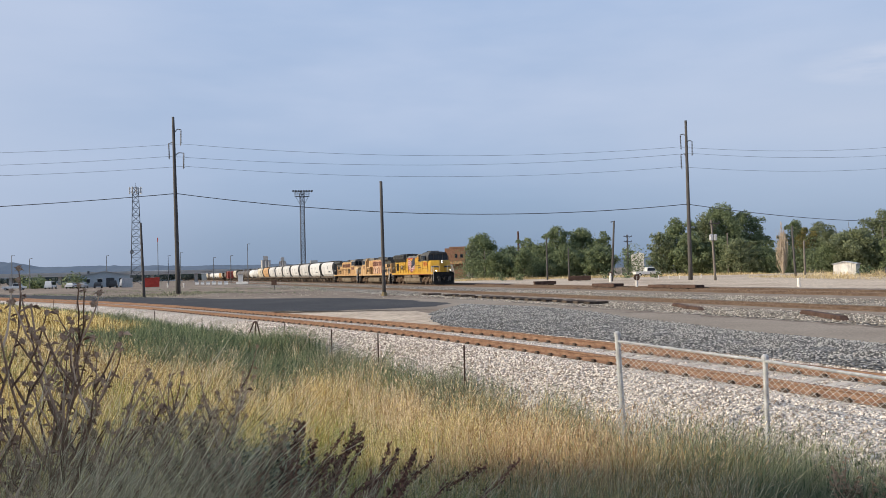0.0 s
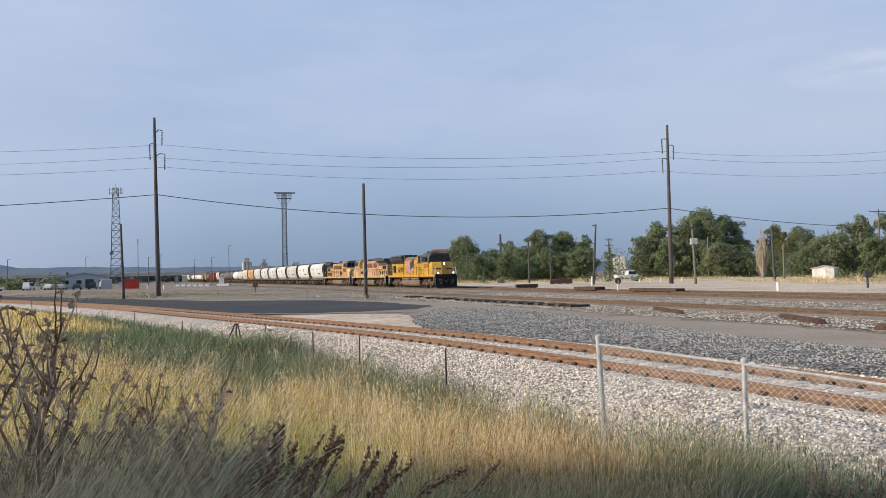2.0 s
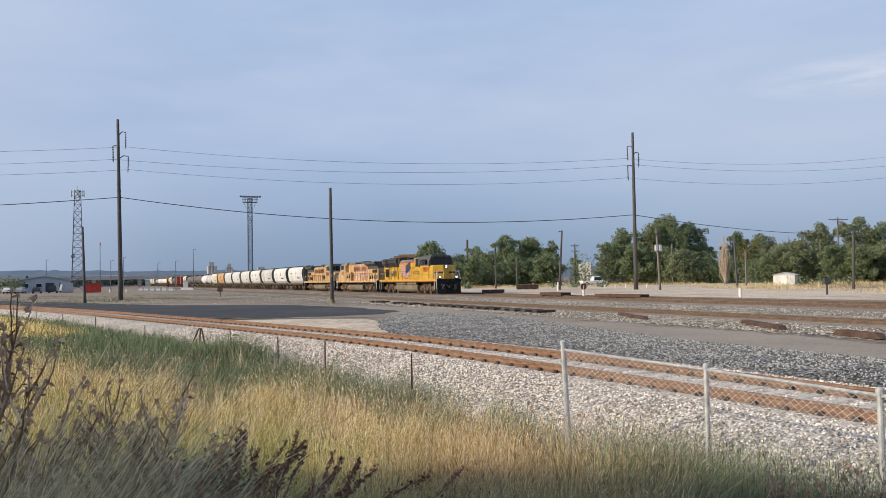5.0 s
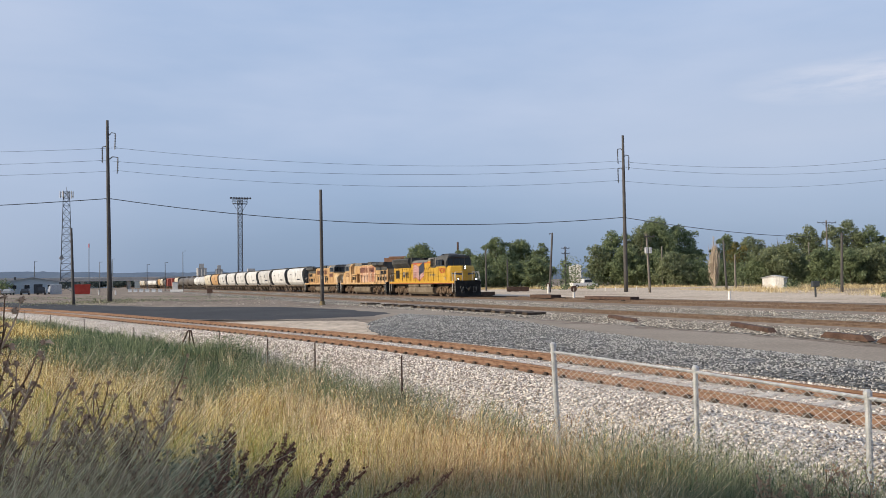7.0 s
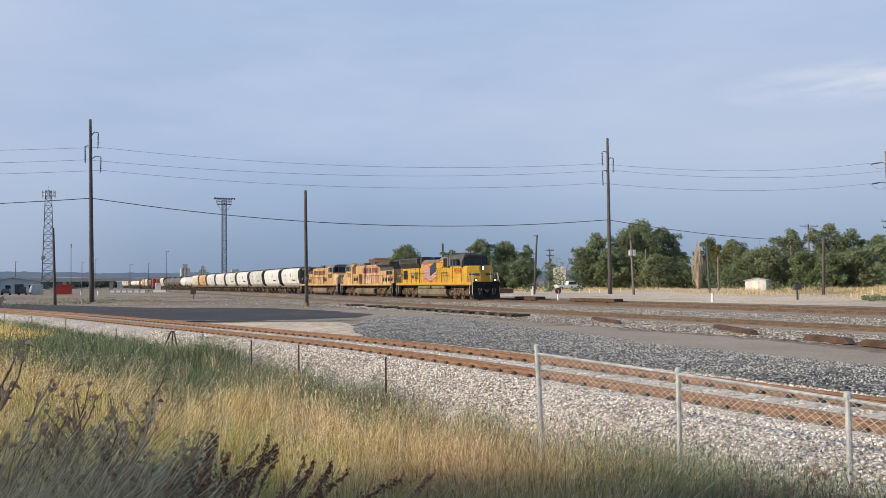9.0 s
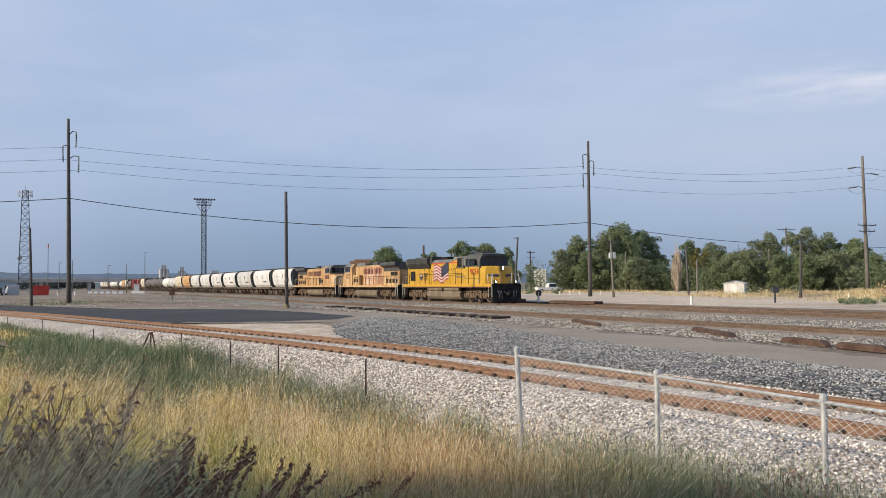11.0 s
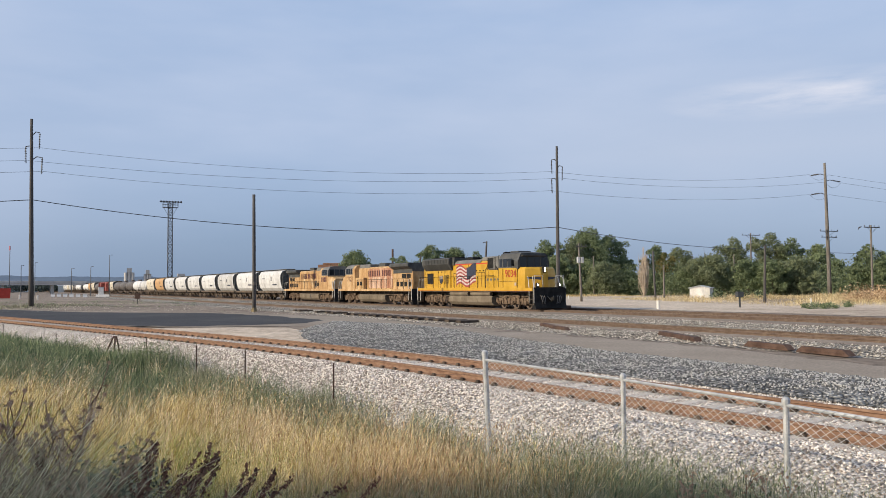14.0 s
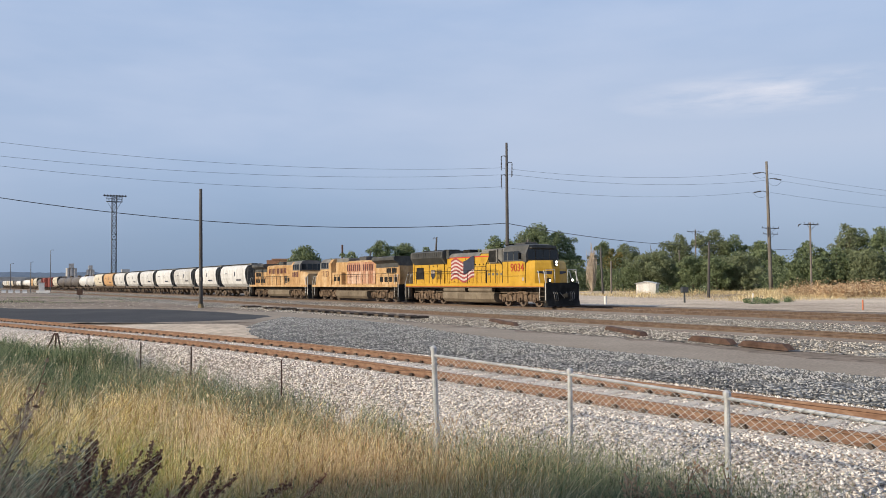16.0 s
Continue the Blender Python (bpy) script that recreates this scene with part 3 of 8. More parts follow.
# yard tracks: A (nearest), the train's, and one beyond
for nm, side, a, b, bed, zr, lab in (("yard_track", -11.8, -75, 320, "tan_bed", 0.17, "yard track with rusty rails in tan ballast"),
                                     ("main_track", 0.0, -75, 1500, "brown", 0.17, "straight track with worn rails that carries the train"),
                                     ("far_track", 5.2, -75, 900, "brown", 0.12, "straight track half sunk in brown dirt")):
    tr = track_root(nm, lab)
    ln = straight(side, a, b, 4.0)
    wide = {"yard_track": [(-8.7, -0.012), (-8.0, 0.022), (-2.2, 0.03), (-1.7, 0.01), (1.7, 0.01), (2.2, 0.03), (5.4, 0.025), (6.1, -0.006)], "main_track": [(-3.0, -0.004), (-1.7, 0.02), (1.7, 0.02), (4.2, -0.008)], "far_track": [(-3.6, -0.008), (-1.7, 0.0), (1.7, 0.0), (2.2, -0.006)]}[nm]
    bedo = sweep("ballast_bed", ln, wide, MAT[bed])
    bedo.location.z = 0.012
    bedo.parent = tr
    if nm == "yard_track":
        strip = sweep("dirt_strip", ln, [(-2.0, 0.022), (-1.5, 0.040), (1.5, 0.040), (2.1, 0.022)], MAT["brown"])
        strip.location.z = 0.012
        strip.parent = tr
    rail("rail", ln, 0.7525, zr, MAT["rail_dark"], tr, "rust-brown steel rail")
    rail("rail", ln, -0.7525, zr, MAT["rail_dark"], tr, "rust-brown steel rail")
    tm = Shape().bevel_box(-1.3, 1.3, -0.115, 0.115, -0.15, 0.014, 0.015).mesh("tie", MAT["wood_tie"])
    for s in np.arange(max(a, -40), 90 if side > -5 else 110, 0.54):
        q = NOSE + SIDE * side - DIR * s
        if side > 4 or (side < -5 and s > 75):
            continue
        tie = part("tie", tm, None, tr)
        tie.matrix_basis = pose(q[0], q[1], zr - 0.155, random.uniform(-0.5, 0.5), 0, math.degrees(math.atan2(SIDE[1], SIDE[0])) + random.uniform(-1, 1))

# roads and surfaces of the yard
flat("access_road", [(16.5, 8), (14.6, 17.2), (13.5, 22.5), (12.4, 28.2), (8.0, 39.4), (3.0, 57), (0.5, 62), (-6, 70), (-20, 79), (-73, 142), (-105, 178), (-80, 140), (-50, 97), (-30, 75.5), (-18, 57.8), (-12.2, 49.8), (-6, 46.3), (1.6, 46), (5.9, 30.2), (9.5, 21.9), (10.7, 18), (11.6, 14.3), (13.5, 6)], 0.018, MAT["road"], "grey dusty service road through the yard")
flat("asphalt_apron", [(-100, 176), (-72.5, 141), (-20, 78), (-9, 72), (-3.5, 64), (0.2, 54), (-0.5, 49.5), (-6, 47), (-12.4, 50.4), (-18.3, 58.4), (-30.3, 76), (-51, 98.4)], 0.024, MAT["asphalt"], "dark asphalt apron beside the track")
GRAVEL_WIDE = lambda i: np.interp(i, [20, 66, 106, 131, 150, 170, 184], [6.6, 6.9, 8.0, 10.6, 13.4, 15.2, 13.6])
GRAVEL_FROM = lambda i: np.interp(i, [138, 150, 165, 175, 184], [3.5, 4.7, 7.2, 10.0, 13.2])
g_idx = np.arange(26, 185, 2)
g_prof = [(0.0, -0.02), (0.08, 0.07), (0.3, 0.13), (0.55, 0.13), (0.8, 0.08), (1.0, 0.0)]
gv = np.array([[*(NEAR[i] - NEAR_N[i] * (GRAVEL_FROM(i) + (GRAVEL_WIDE(i) - GRAVEL_FROM(i)) * f)), z + 0.03 * math.sin(i * 0.7 + f * 9) * (0 < f < 1)] for i in g_idx for f, z in g_prof])
k_ = (np.arange(len(g_idx) - 1)[:, None] * 6 + np.arange(5)).ravel()
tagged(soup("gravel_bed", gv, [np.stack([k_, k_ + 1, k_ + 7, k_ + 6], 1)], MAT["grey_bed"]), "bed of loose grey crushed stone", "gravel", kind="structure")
p_idx = np.arange(142, 195, 3)
p_rnd = random.Random(8)
pv = []
for i in p_idx:
    far = float(np.interp(i, [142, 152, 165, 175, 184, 194], [3.9, 5.4, 7.6, 8.6, 6.4, 3.9])) + p_rnd.uniform(-0.25, 0.25)
    for f in (0.0, 0.25, 0.5, 0.75, 1.0):
        q = NEAR[i] - NEAR_N[i] * (3.3 + (far - 3.3) * f)
        pv.append((q[0], q[1], float(land(q[0], q[1])[0]) + (0.034 if 0 < f < 1 else 0.02)))
k_ = (np.arange(len(p_idx) - 1)[:, None] * 5 + np.arange(4)).ravel()
tagged(soup("pale_patch", np.array(pv), [np.stack([k_, k_ + 1, k_ + 6, k_ + 5], 1)], MAT["lot"]), "pale dusty patch beside the asphalt", "ground", kind="structure")
flat("gravel_lot", [(23, 82), (29.5, 66), (36, 49), (44, 33), (120, 40), (120, 88), (60, 92), (52, 100), (70, 160), (60, 260), (10, 260), (-5, 150)], 0.012, MAT["lot"], "pale dusty gravel lot beyond the tracks", "ground")
# ---- the train ----
PAINT = {
    "yellow": material("loco_yellow", [(0.37, 0.205, 0.012), (0.46, 0.265, 0.018), (0.50, 0.30, 0.04)], scale=1.2, rough=0.42, fine=0.06, bump_scale=5, spec=0.45),
    "faded": material("faded_loco_yellow", [(0.26, 0.14, 0.055), (0.41, 0.255, 0.115), (0.50, 0.365, 0.215)], scale=1.5, rough=0.62, rand=0.15, stretch=(1, 1, 0.35), fine=0.16, bump_scale=4),
    "pink": material("faded_pink_paint", [(0.31, 0.15, 0.09), (0.45, 0.28, 0.185), (0.54, 0.40, 0.31)], scale=1.6, rough=0.7, rand=0.3, stretch=(1, 1, 0.4), fine=0.14, bump_scale=4),
    "roof": material("dark_grey_roof", [(0.035, 0.036, 0.036), (0.062, 0.063, 0.061), (0.10, 0.098, 0.092)], scale=1.0, rough=0.65, fine=0.12, bump_scale=6),
    "grey": material("loco_grey", [(0.085, 0.085, 0.082), (0.135, 0.132, 0.125), (0.195, 0.188, 0.17)], scale=0.9, rough=0.6, fine=0.12, bump_scale=6),
    "under": material("dusty_underframe", [(0.045, 0.033, 0.025), (0.095, 0.072, 0.053), (0.18, 0.142, 0.105)], scale=1.6, rough=0.9, fine=0.25, bump_scale=10),
    "truck": material("dusty_truck_steel", [(0.034, 0.023, 0.016), (0.120, 0.082, 0.055), (0.215, 0.158, 0.108)], scale=2.2, rough=0.9, fine=0.2, bump_scale=10),
    "tank": material("dusty_fuel_tank", [(0.10, 0.08, 0.056), (0.155, 0.125, 0.09), (0.21, 0.175, 0.13)], scale=0.9, rough=0.85, fine=0.10, bump_scale=5),
    "black": material("sooty_black", [(0.007, 0.007, 0.007), (0.016, 0.016, 0.016), (0.032, 0.030, 0.028)], scale=2, rough=0.8, spec=0.15),
    "grille": material("dark_grille", [(0.022, 0.023, 0.023), (0.042, 0.043, 0.042), (0.065, 0.064, 0.06)], scale=2, rough=0.75),
    "glass": plain("cab_glass", (0.012, 0.015, 0.018), 0.08),
    "red": material("red_paint", [(0.42, 0.03, 0.02), (0.52, 0.05, 0.03)], scale=2, rough=0.55),
    "digits": material("dark_red_digits", [(0.30, 0.025, 0.018), (0.38, 0.04, 0.03)], scale=2, rough=0.55),
    "mark": material("faded_red_lettering", [(0.060, 0.02, 0.022), (0.11, 0.04, 0.04)], scale=2, rough=0.7),
    "flag_red": material("flag_red", [(0.22, 0.045, 0.045), (0.32, 0.075, 0.075)], scale=3, rough=0.6),
    "flag_white": material("flag_white", [(0.42, 0.35, 0.33), (0.54, 0.47, 0.45)], scale=3, rough=0.6),
    "navy": material("navy_paint", [(0.02, 0.025, 0.045), (0.04, 0.045, 0.07)], scale=3, rough=0.6),
    "stripe": material("pale_stripe", [(0.34, 0.27, 0.22), (0.44, 0.36, 0.30)], scale=3, rough=0.6),
    "chrome": material("pale_rail_steel", [(0.42, 0.42, 0.40), (0.58, 0.57, 0.54)], scale=3, rough=0.5),
    "wheel": material("wheel_steel", [(0.07, 0.05, 0.04), (0.12, 0.09, 0.07), (0.18, 0.14, 0.11)], scale=5, rough=0.75),
    "lamp": plain("headlight", (1.0, 0.93, 0.78), 0.2, 0.0, 9.0),
    "white": material("hopper_white", [(0.34, 0.335, 0.325), (0.51, 0.51, 0.505), (0.60, 0.60, 0.595)], scale=1.1, rough=0.6, rand=0.25, fine=0.10, bump_scale=3, stretch=(1, 1, 0.3)),
    "cream": material("hopper_cream", [(0.40, 0.36, 0.28), (0.54, 0.49, 0.40), (0.62, 0.57, 0.48)], scale=0.8, rough=0.65, rand=0.2, fine=0.08, bump_scale=3),
    "orange": material("hopper_orange", [(0.33, 0.18, 0.08), (0.44, 0.27, 0.13), (0.50, 0.34, 0.19)], scale=0.8, rough=0.7, fine=0.1, bump_scale=3),
    "box_red": material("boxcar_red", [(0.15, 0.035, 0.03), (0.21, 0.055, 0.045), (0.26, 0.085, 0.07)], scale=0.8, rough=0.75, rand=0.2, fine=0.1, bump_scale=3),
    "tankcar": material("tank_car_grey", [(0.05, 0.045, 0.045), (0.10, 0.09, 0.085), (0.16, 0.145, 0.13)], scale=0.9, rough=0.6, fine=0.12, bump_scale=3),
}
WHEEL_R = 0.5


def wheelset_mesh():
    s = Shape()
    for sy in (-1, 1):
        n = 16
        rings = []
        for y, r in ((0.67, 0.53), (0.70, 0.53), (0.705, 0.50), (0.80, 0.49), (0.80, 0.41), (0.755, 0.36), (0.755, 0.17), (0.82, 0.15), (0.82, 0.02)):
            rings.append([(r * math.cos(2 * math.pi * k / n), sy * y, r * math.sin(2 * math.pi * k / n)) for k in range(n)])
        if sy > 0:
            rings = [list(reversed(r)) for r in rings]
        s.loft(rings)
        for k in range(4):  # holes read as dark lugs on the plate
            a = k * math.pi / 2
            s.box(0.24 * math.cos(a) - 0.05, 0.24 * math.cos(a) + 0.05, sy * 0.757 - 0.012, sy * 0.757 + 0.012, 0.24 * math.sin(a) - 0.05, 0.24 * math.sin(a) + 0.05)
    s.tube([(0, -0.75, 0), (0, 0.75, 0)], 0.09, 8)
    return s.mesh("wheelset", PAINT["wheel"])


WHEELSET = wheelset_mesh()
ROLLING = []


def axle(parent, x):
    w = part("wheelset", WHEELSET, None, parent)
    w.matrix_basis = pose(x, 0, WHEEL_R)
    ROLLING.append((w, x))
    return w


def loco_truck(parent, xc, gap=1.95):
    """A three-axle truck with springs, brake gear and side frames; its wheelsets roll."""
    s = Shape()
    for sy in (-1, 1):
        y0, y1 = sorted((sy * 0.92, sy * 1.12))
        s.prism([(xc - gap - 0.75, 0.62), (xc - gap - 0.55, 0.50), (xc - gap * 0.7, 0.40), (xc - gap * 0.3, 0.42), (xc, 0.55), (xc + gap * 0.3, 0.42), (xc + gap * 0.7, 0.40), (xc + gap + 0.55, 0.50), (xc + gap + 0.75, 0.62), (xc + gap + 0.7, 0.90), (xc + 0.6, 1.02), (xc - 0.6, 1.02), (xc - gap - 0.7, 0.90)], y0, y1, "y")
        for k in (-1, 0, 1):
            xa = xc + k * gap
            s.bevel_box(xa - 0.2, xa + 0.2, *sorted((sy * 1.08, sy * 1.26)), 0.34, 0.70, 0.04)
            for e in (-0.42, 0.42):
                s.tube([(xa + e, sy * 1.14, 0.50), (xa + e, sy * 1.14, 0.94)], 0.105, 8)
            s.tube([(xa, sy * 1.26, 0.52), (xa, sy * 1.30, 0.52)], 0.11, 8)
        for k in (-0.5, 0.5):
            xa = xc + k * gap
            s.tube([(xa - 0.25, sy * 1.18, 1.0), (xa + 0.25, sy * 1.18, 1.0)], 0.10, 8)
            s.tube([(xa, sy * 1.2, 0.95), (xa + 0.2, sy * 1.2, 0.35)], 0.04, 6)
        s.tube([(xc - 1.2, sy * 1.2, 1.08), (xc + 1.2, sy * 1.2, 1.08)], 0.05, 6)
    s.box(xc - 0.5, xc + 0.5, -0.9, 0.9, 0.45, 1.15)
    t = part("truck", s, PAINT["truck"], parent, "dusty three-axle truck frame")
    for k in (-1, 0, 1):
        axle(parent, xc + k * gap)
    return t


def handrail(parent, xs, y, z0, h, mat, name="handrail", ends=True):
    s = Shape()
    s.tube([(xs[0], y, z0 + h), (xs[-1], y, z0 + h)], 0.024, 6)
    for x in xs:
        s.tube([(x, y, z0 - 0.1), (x, y, z0 + h)], 0.022, 5)
    return part(name, s, mat, parent)


def steps_set(parent, x, sy, d, mat):
    """Corner steps with side rails; d says which way they face along the train."""
    for z in (0.42, 0.80, 1.18, 1.5):
        part("step", Shape().box(min(x, x + d * 0.62), max(x, x + d * 0.62), *sorted((sy * 1.18, sy * 1.52)), z, z + 0.035), PAINT["under"], parent)
    for e in (0, 0.62):
        part("step_side", Shape().box(x + d * e - 0.02, x + d * e + 0.02, *sorted((sy * 1.16, sy * 1.54)), 0.36, 1.62), PAINT["under"], parent)
    for e in (-0.02, 0.66):
        part("grab_rail", Shape().tube([(x + d * e, sy * 1.53, 0.55), (x + d * e, sy * 1.53, 1.7), (x + d * (e - 0.28), sy * 1.45, 2.62), (x + d * (e - 0.45), sy * 1.36, 2.66)], 0.03, 6), mat, parent, "pale painted grab rail")


def letters(parent, text, x, y, z, size, mat, turn=0, name="road_number"):
    cu = bpy.data.curves.new(name, "FONT")
    cu.body = text
    cu.size = size
    cu.align_x, cu.align_y = "CENTER", "CENTER"
    cu.extrude = 0.004
    tmp = bpy.data.objects.new(name, cu)
    me = bpy.data.meshes.new_from_object(tmp)
    bpy.data.objects.remove(tmp)
    me.materials.clear()
    me.materials.append(mat)
    ob = part(name, me, None, parent)
    ob.matrix_basis = pose(x, y, z, 90, 0, turn)
    return ob


def louvres(s, x0, x1, y, z0, z1, n, upright=False):
    for k in range(n):
        if upright:
            a = x0 + (x1 - x0) * (k + 0.15) / n
            s.box(a, a + (x1 - x0) / n * 0.55, y - 0.02, y + 0.02, z0, z1)
        else:
            a = z0 + (z1 - z0) * (k + 0.15) / n
            s.box(x0, x1, y - 0.02, y + 0.02, a, a + (z1 - z0) / n * 0.55)


def underbody(root, length, tank0, tank1, trucks, tank_mat):
    sill = Shape()
    sill.prism([(-1.5, 1.42), (1.5, 1.42), (1.55, 1.5), (1.55, 1.68), (-1.55, 1.68), (-1.55, 1.5)], -length + 0.75, -0.75)
    sill.box(-length + 0.8, -0.8, -0.7, 0.7, 1.0, 1.44)
    part("underframe", sill, PAINT["under"], root)
    t = Shape()
    xs = (tank1, tank1 + 0.25, tank0 - 0.25, tank0)
    rings = []
    for x, sc in zip(xs, (0.94, 1, 1, 0.94)):
        rings.append([(x, y * sc, 0.80 + (z - 0.80) * sc) for y, z in ((-0.9, 0.20), (-1.25, 0.28), (-1.46, 0.52), (-1.48, 0.92), (-1.36, 1.06), (1.36, 1.06), (1.48, 0.92), (1.46, 0.52), (1.25, 0.28), (0.9, 0.20))])
    t.loft(rings)
    for f_ in (0.3, 0.66):
        x = tank0 + (tank1 - tank0) * f_
        t.box(x - 0.03, x + 0.03, -1.49, -1.44, 0.52, 0.94)
    part("fuel_tank", t, tank_mat, root, "dust-covered fuel tank")
    for x in trucks:
        loco_truck(root, x)
    for d, x in ((1, 0.0), (-1, -length)):
        c = Shape()
        c.box(min(x, x - d * 0.9), max(x, x - d * 0.9), -0.11, 0.11, 0.78, 0.98)
        c.bevel_box(min(x + d * 0.06, x - d * 0.26), max(x + d * 0.06, x - d * 0.26), -0.16, 0.16, 0.72, 1.06, 0.04)
        part("coupler", c, PAINT["black"], root)


def air_hoses(root, x, d):
    for y in (-0.95, -0.78, -0.62, 0.62, 0.78, 0.95):
        part("air_hose", Shape().tube([(x, y, 1.15), (x + d * 0.12, y, 1.0), (x + d * 0.14, y * 0.92, 0.62), (x + d * 0.03, y * 0.8, 0.5)], 0.028, 5), PAINT["grey"], root)
    part("air_hose", Shape().tube([(x, -0.3, 1.1), (x + d * 0.2, -0.05, 0.7), (x, 0.3, 1.12)], 0.03, 5), PAINT["grey"], root)


def end_plow(root, x, d):
    s = Shape()
    s.prism([(x - d * 0.35, 0.12), (x + d * 0.15, 0.12), (x - d * 0.02, 0.62), (x - d * 0.02, 1.62), (x - d * 0.35, 1.62)], -1.5, 1.5, "y")
    s.box(min(x, x - d * 0.4), max(x, x - d * 0.4), -1.52, 1.52, 1.38, 1.72)
    part("plow", s, PAINT["black"], root, "black end plate and snow plow")


def build_lead_loco():
    """Six-axle diesel with a wide nose: clean yellow body, dark grey roof, wavy flag on the hood."""
    L = 22.3
    root = tagged(new("locomotive"), "yellow six-axle diesel locomotive with dark grey roof leading the train", "locomotive", group="locomotives of the train")
    underbody(root, L, -7.4, -15.2, (-4.4, -18.0), PAINT["tank"])
    Y, R = PAINT["yellow"], PAINT["roof"]
    w = Shape()
    w.box(-L + 0.85, -0.85, -1.56, 1.56, 1.68, 1.76)
    w.box(-L + 0.85, -0.85, -1.575, -1.55, 1.50, 1.76)
    w.box(-L + 0.85, -0.85, 1.55, 1.575, 1.50, 1.76)
    part("walkway", w, Y, root, "yellow walkway sill")
    line = Shape().box(-L + 0.85, -0.85, -1.581, -1.577, 1.50, 1.53)
    part("sill_stripe", line, PAINT["digits"], root)
    # air tanks along the sill
    a = Shape()
    a.tube([(-7.6, -1.30, 1.25), (-11.0, -1.30, 1.25)], 0.18, 12)
    part("air_reservoir", a, PAINT["tank"], root, smooth=False)
    part("air_reservoir", Shape().tube([(-11.5, -1.30, 1.25), (-14.9, -1.30, 1.25)], 0.18, 12), PAINT["tank"], root)
    # nose
    n = Shape()
    plan = [(-3.15, -1.53), (-3.15, 1.53), (-2.0, 1.50), (-1.42, 0.36), (-1.42, -0.36), (-2.0, -1.50)]
    n.loft([[(-3.15 + (x + 3.15) * k, y * w, z) for x, y in plan] for z, k, w in ((1.76, 1.0, 1.0), (2.85, 0.99, 0.99), (3.28, 0.94, 0.95), (3.44, 0.86, 0.88))])
    part("nose", n, Y, root, "yellow nose with two slanting halves")
    part("nose_door", Shape().box(-1.43, -1.39, -0.32, 0.32, 1.80, 2.85), Y, root)
    for sy in (-1, 1):
        wing = Shape()
        a, b = (-1.43, 0.36), (-1.93, 1.36)
        wing.add([(a[0] + 0.012, sy * a[1], 2.40), (b[0] + 0.012, sy * b[1], 2.52), (b[0] + 0.012, sy * b[1], 2.64), (a[0] + 0.012, sy * a[1], 2.66), (a[0] - 0.02, sy * a[1], 2.40), (b[0] - 0.02, sy * b[1], 2.52), (b[0] - 0.02, sy * b[1], 2.64), (a[0] - 0.02, sy * a[1], 2.66)], [(0, 1, 2, 3), (7, 6, 5, 4), (0, 4, 5, 1), (3, 2, 6, 7), (1, 5, 6, 2), (0, 3, 7, 4)])
        part("nose_emblem", wing, PAINT["navy"], root, "dark blue wing shape")
    # cab
    c = Shape()
    c.loft([[(x, -yw, z0), (x, yw, z0), (x, yw, 3.9), (x, 1.22, 4.55), (x, 0.8, zt), (x, -0.8, zt), (x, -1.22, 4.55), (x, -yw, 3.9)] for x, yw, z0, zt in ((-6.0, 1.53, 1.76, 4.66), (-3.6, 1.53, 1.76, 4.66), (-3.12, 1.50, 1.76, 4.62))])
    part("cab", c, Y, root)
    cr = Shape()
    cr.loft([[(x, -1.545, z0), (x, 1.545, z0), (x, 1.545, 3.95), (x, 1.24, 4.60), (x, 0.82, zt), (x, -0.82, zt), (x, -1.24, 4.60), (x, -1.545, 3.95)] for x, z0, zt in ((-6.02, 3.42, 4.72), (-3.5, 3.42, 4.72), (-2.98, 3.30, 4.62))])
    part("cab_roof", cr, R, root, "dark grey upper cab and roof")
    vis = Shape().box(-3.05, -2.72, -1.2, 1.2, 4.40, 4.46)
    part("sun_visor", vis, R, root)
    for y0, y1 in ((-1.35, -0.72), (-0.62, 0.0), (0.06, 0.62), (0.72, 1.35)):
        part("windshield", Shape().box(-2.975, -2.955, y0, y1, 3.55, 4.28), PAINT["glass"], root)
    for sy in (-1, 1):
        for x0, x1 in ((-4.5, -3.85), (-5.25, -4.58), (-5.8, -5.4)):
            part("side_window", Shape().box(x0, x1, *sorted((sy * 1.54, sy * 1.556)), 3.52, 4.18), PAINT["glass"], root)
        part("mirror", Shape().box(-3.62, -3.56, *sorted((sy * 1.56, sy * 1.8)), 3.55, 4.05), PAINT["black"], root)
    # number on the cab side
    for sy, turn in ((-1, 0), (1, 180)):
        letters(root, "9034", -4.1, sy * 1.553, 2.92, 0.86, PAINT["digits"], turn)
    # hood: three sections of different height
    h = Shape()
    for x0, x1, yw, z1, ch in ((-8.6, -6.02, 1.02, 4.30, 0.12), (-15.4, -8.6, 1.02, 4.22, 0.22), (-20.9, -15.4, 1.10, 3.92, 0.05)):
        h.prism([(-yw, 1.76), (yw, 1.76), (yw, z1 - ch), (yw - ch, z1), (-yw + ch, z1), (-yw, z1 - ch)], x0, x1)
    part("hood", h, Y, root, "yellow engine hood")
    hl = Shape()
    hl.box(-8.55, -6.05, -1.30, -1.0, 1.76, 3.3)
    hl.box(-8.55, -6.05, 1.0, 1.30, 1.76, 3.3)
    part("electrical_cabinet", hl, Y, root)
    hg = Shape()
    hg.bevel_box(-8.5, -6.04, -1.16, 1.16, 3.32, 4.50, 0.10)
    hg.bevel_box(-9.9, -8.5, -0.9, 0.9, 4.1, 4.52, 0.10)
    part("blower_housing", hg, PAINT["grey"], root, "dark grey blower housing behind the cab")
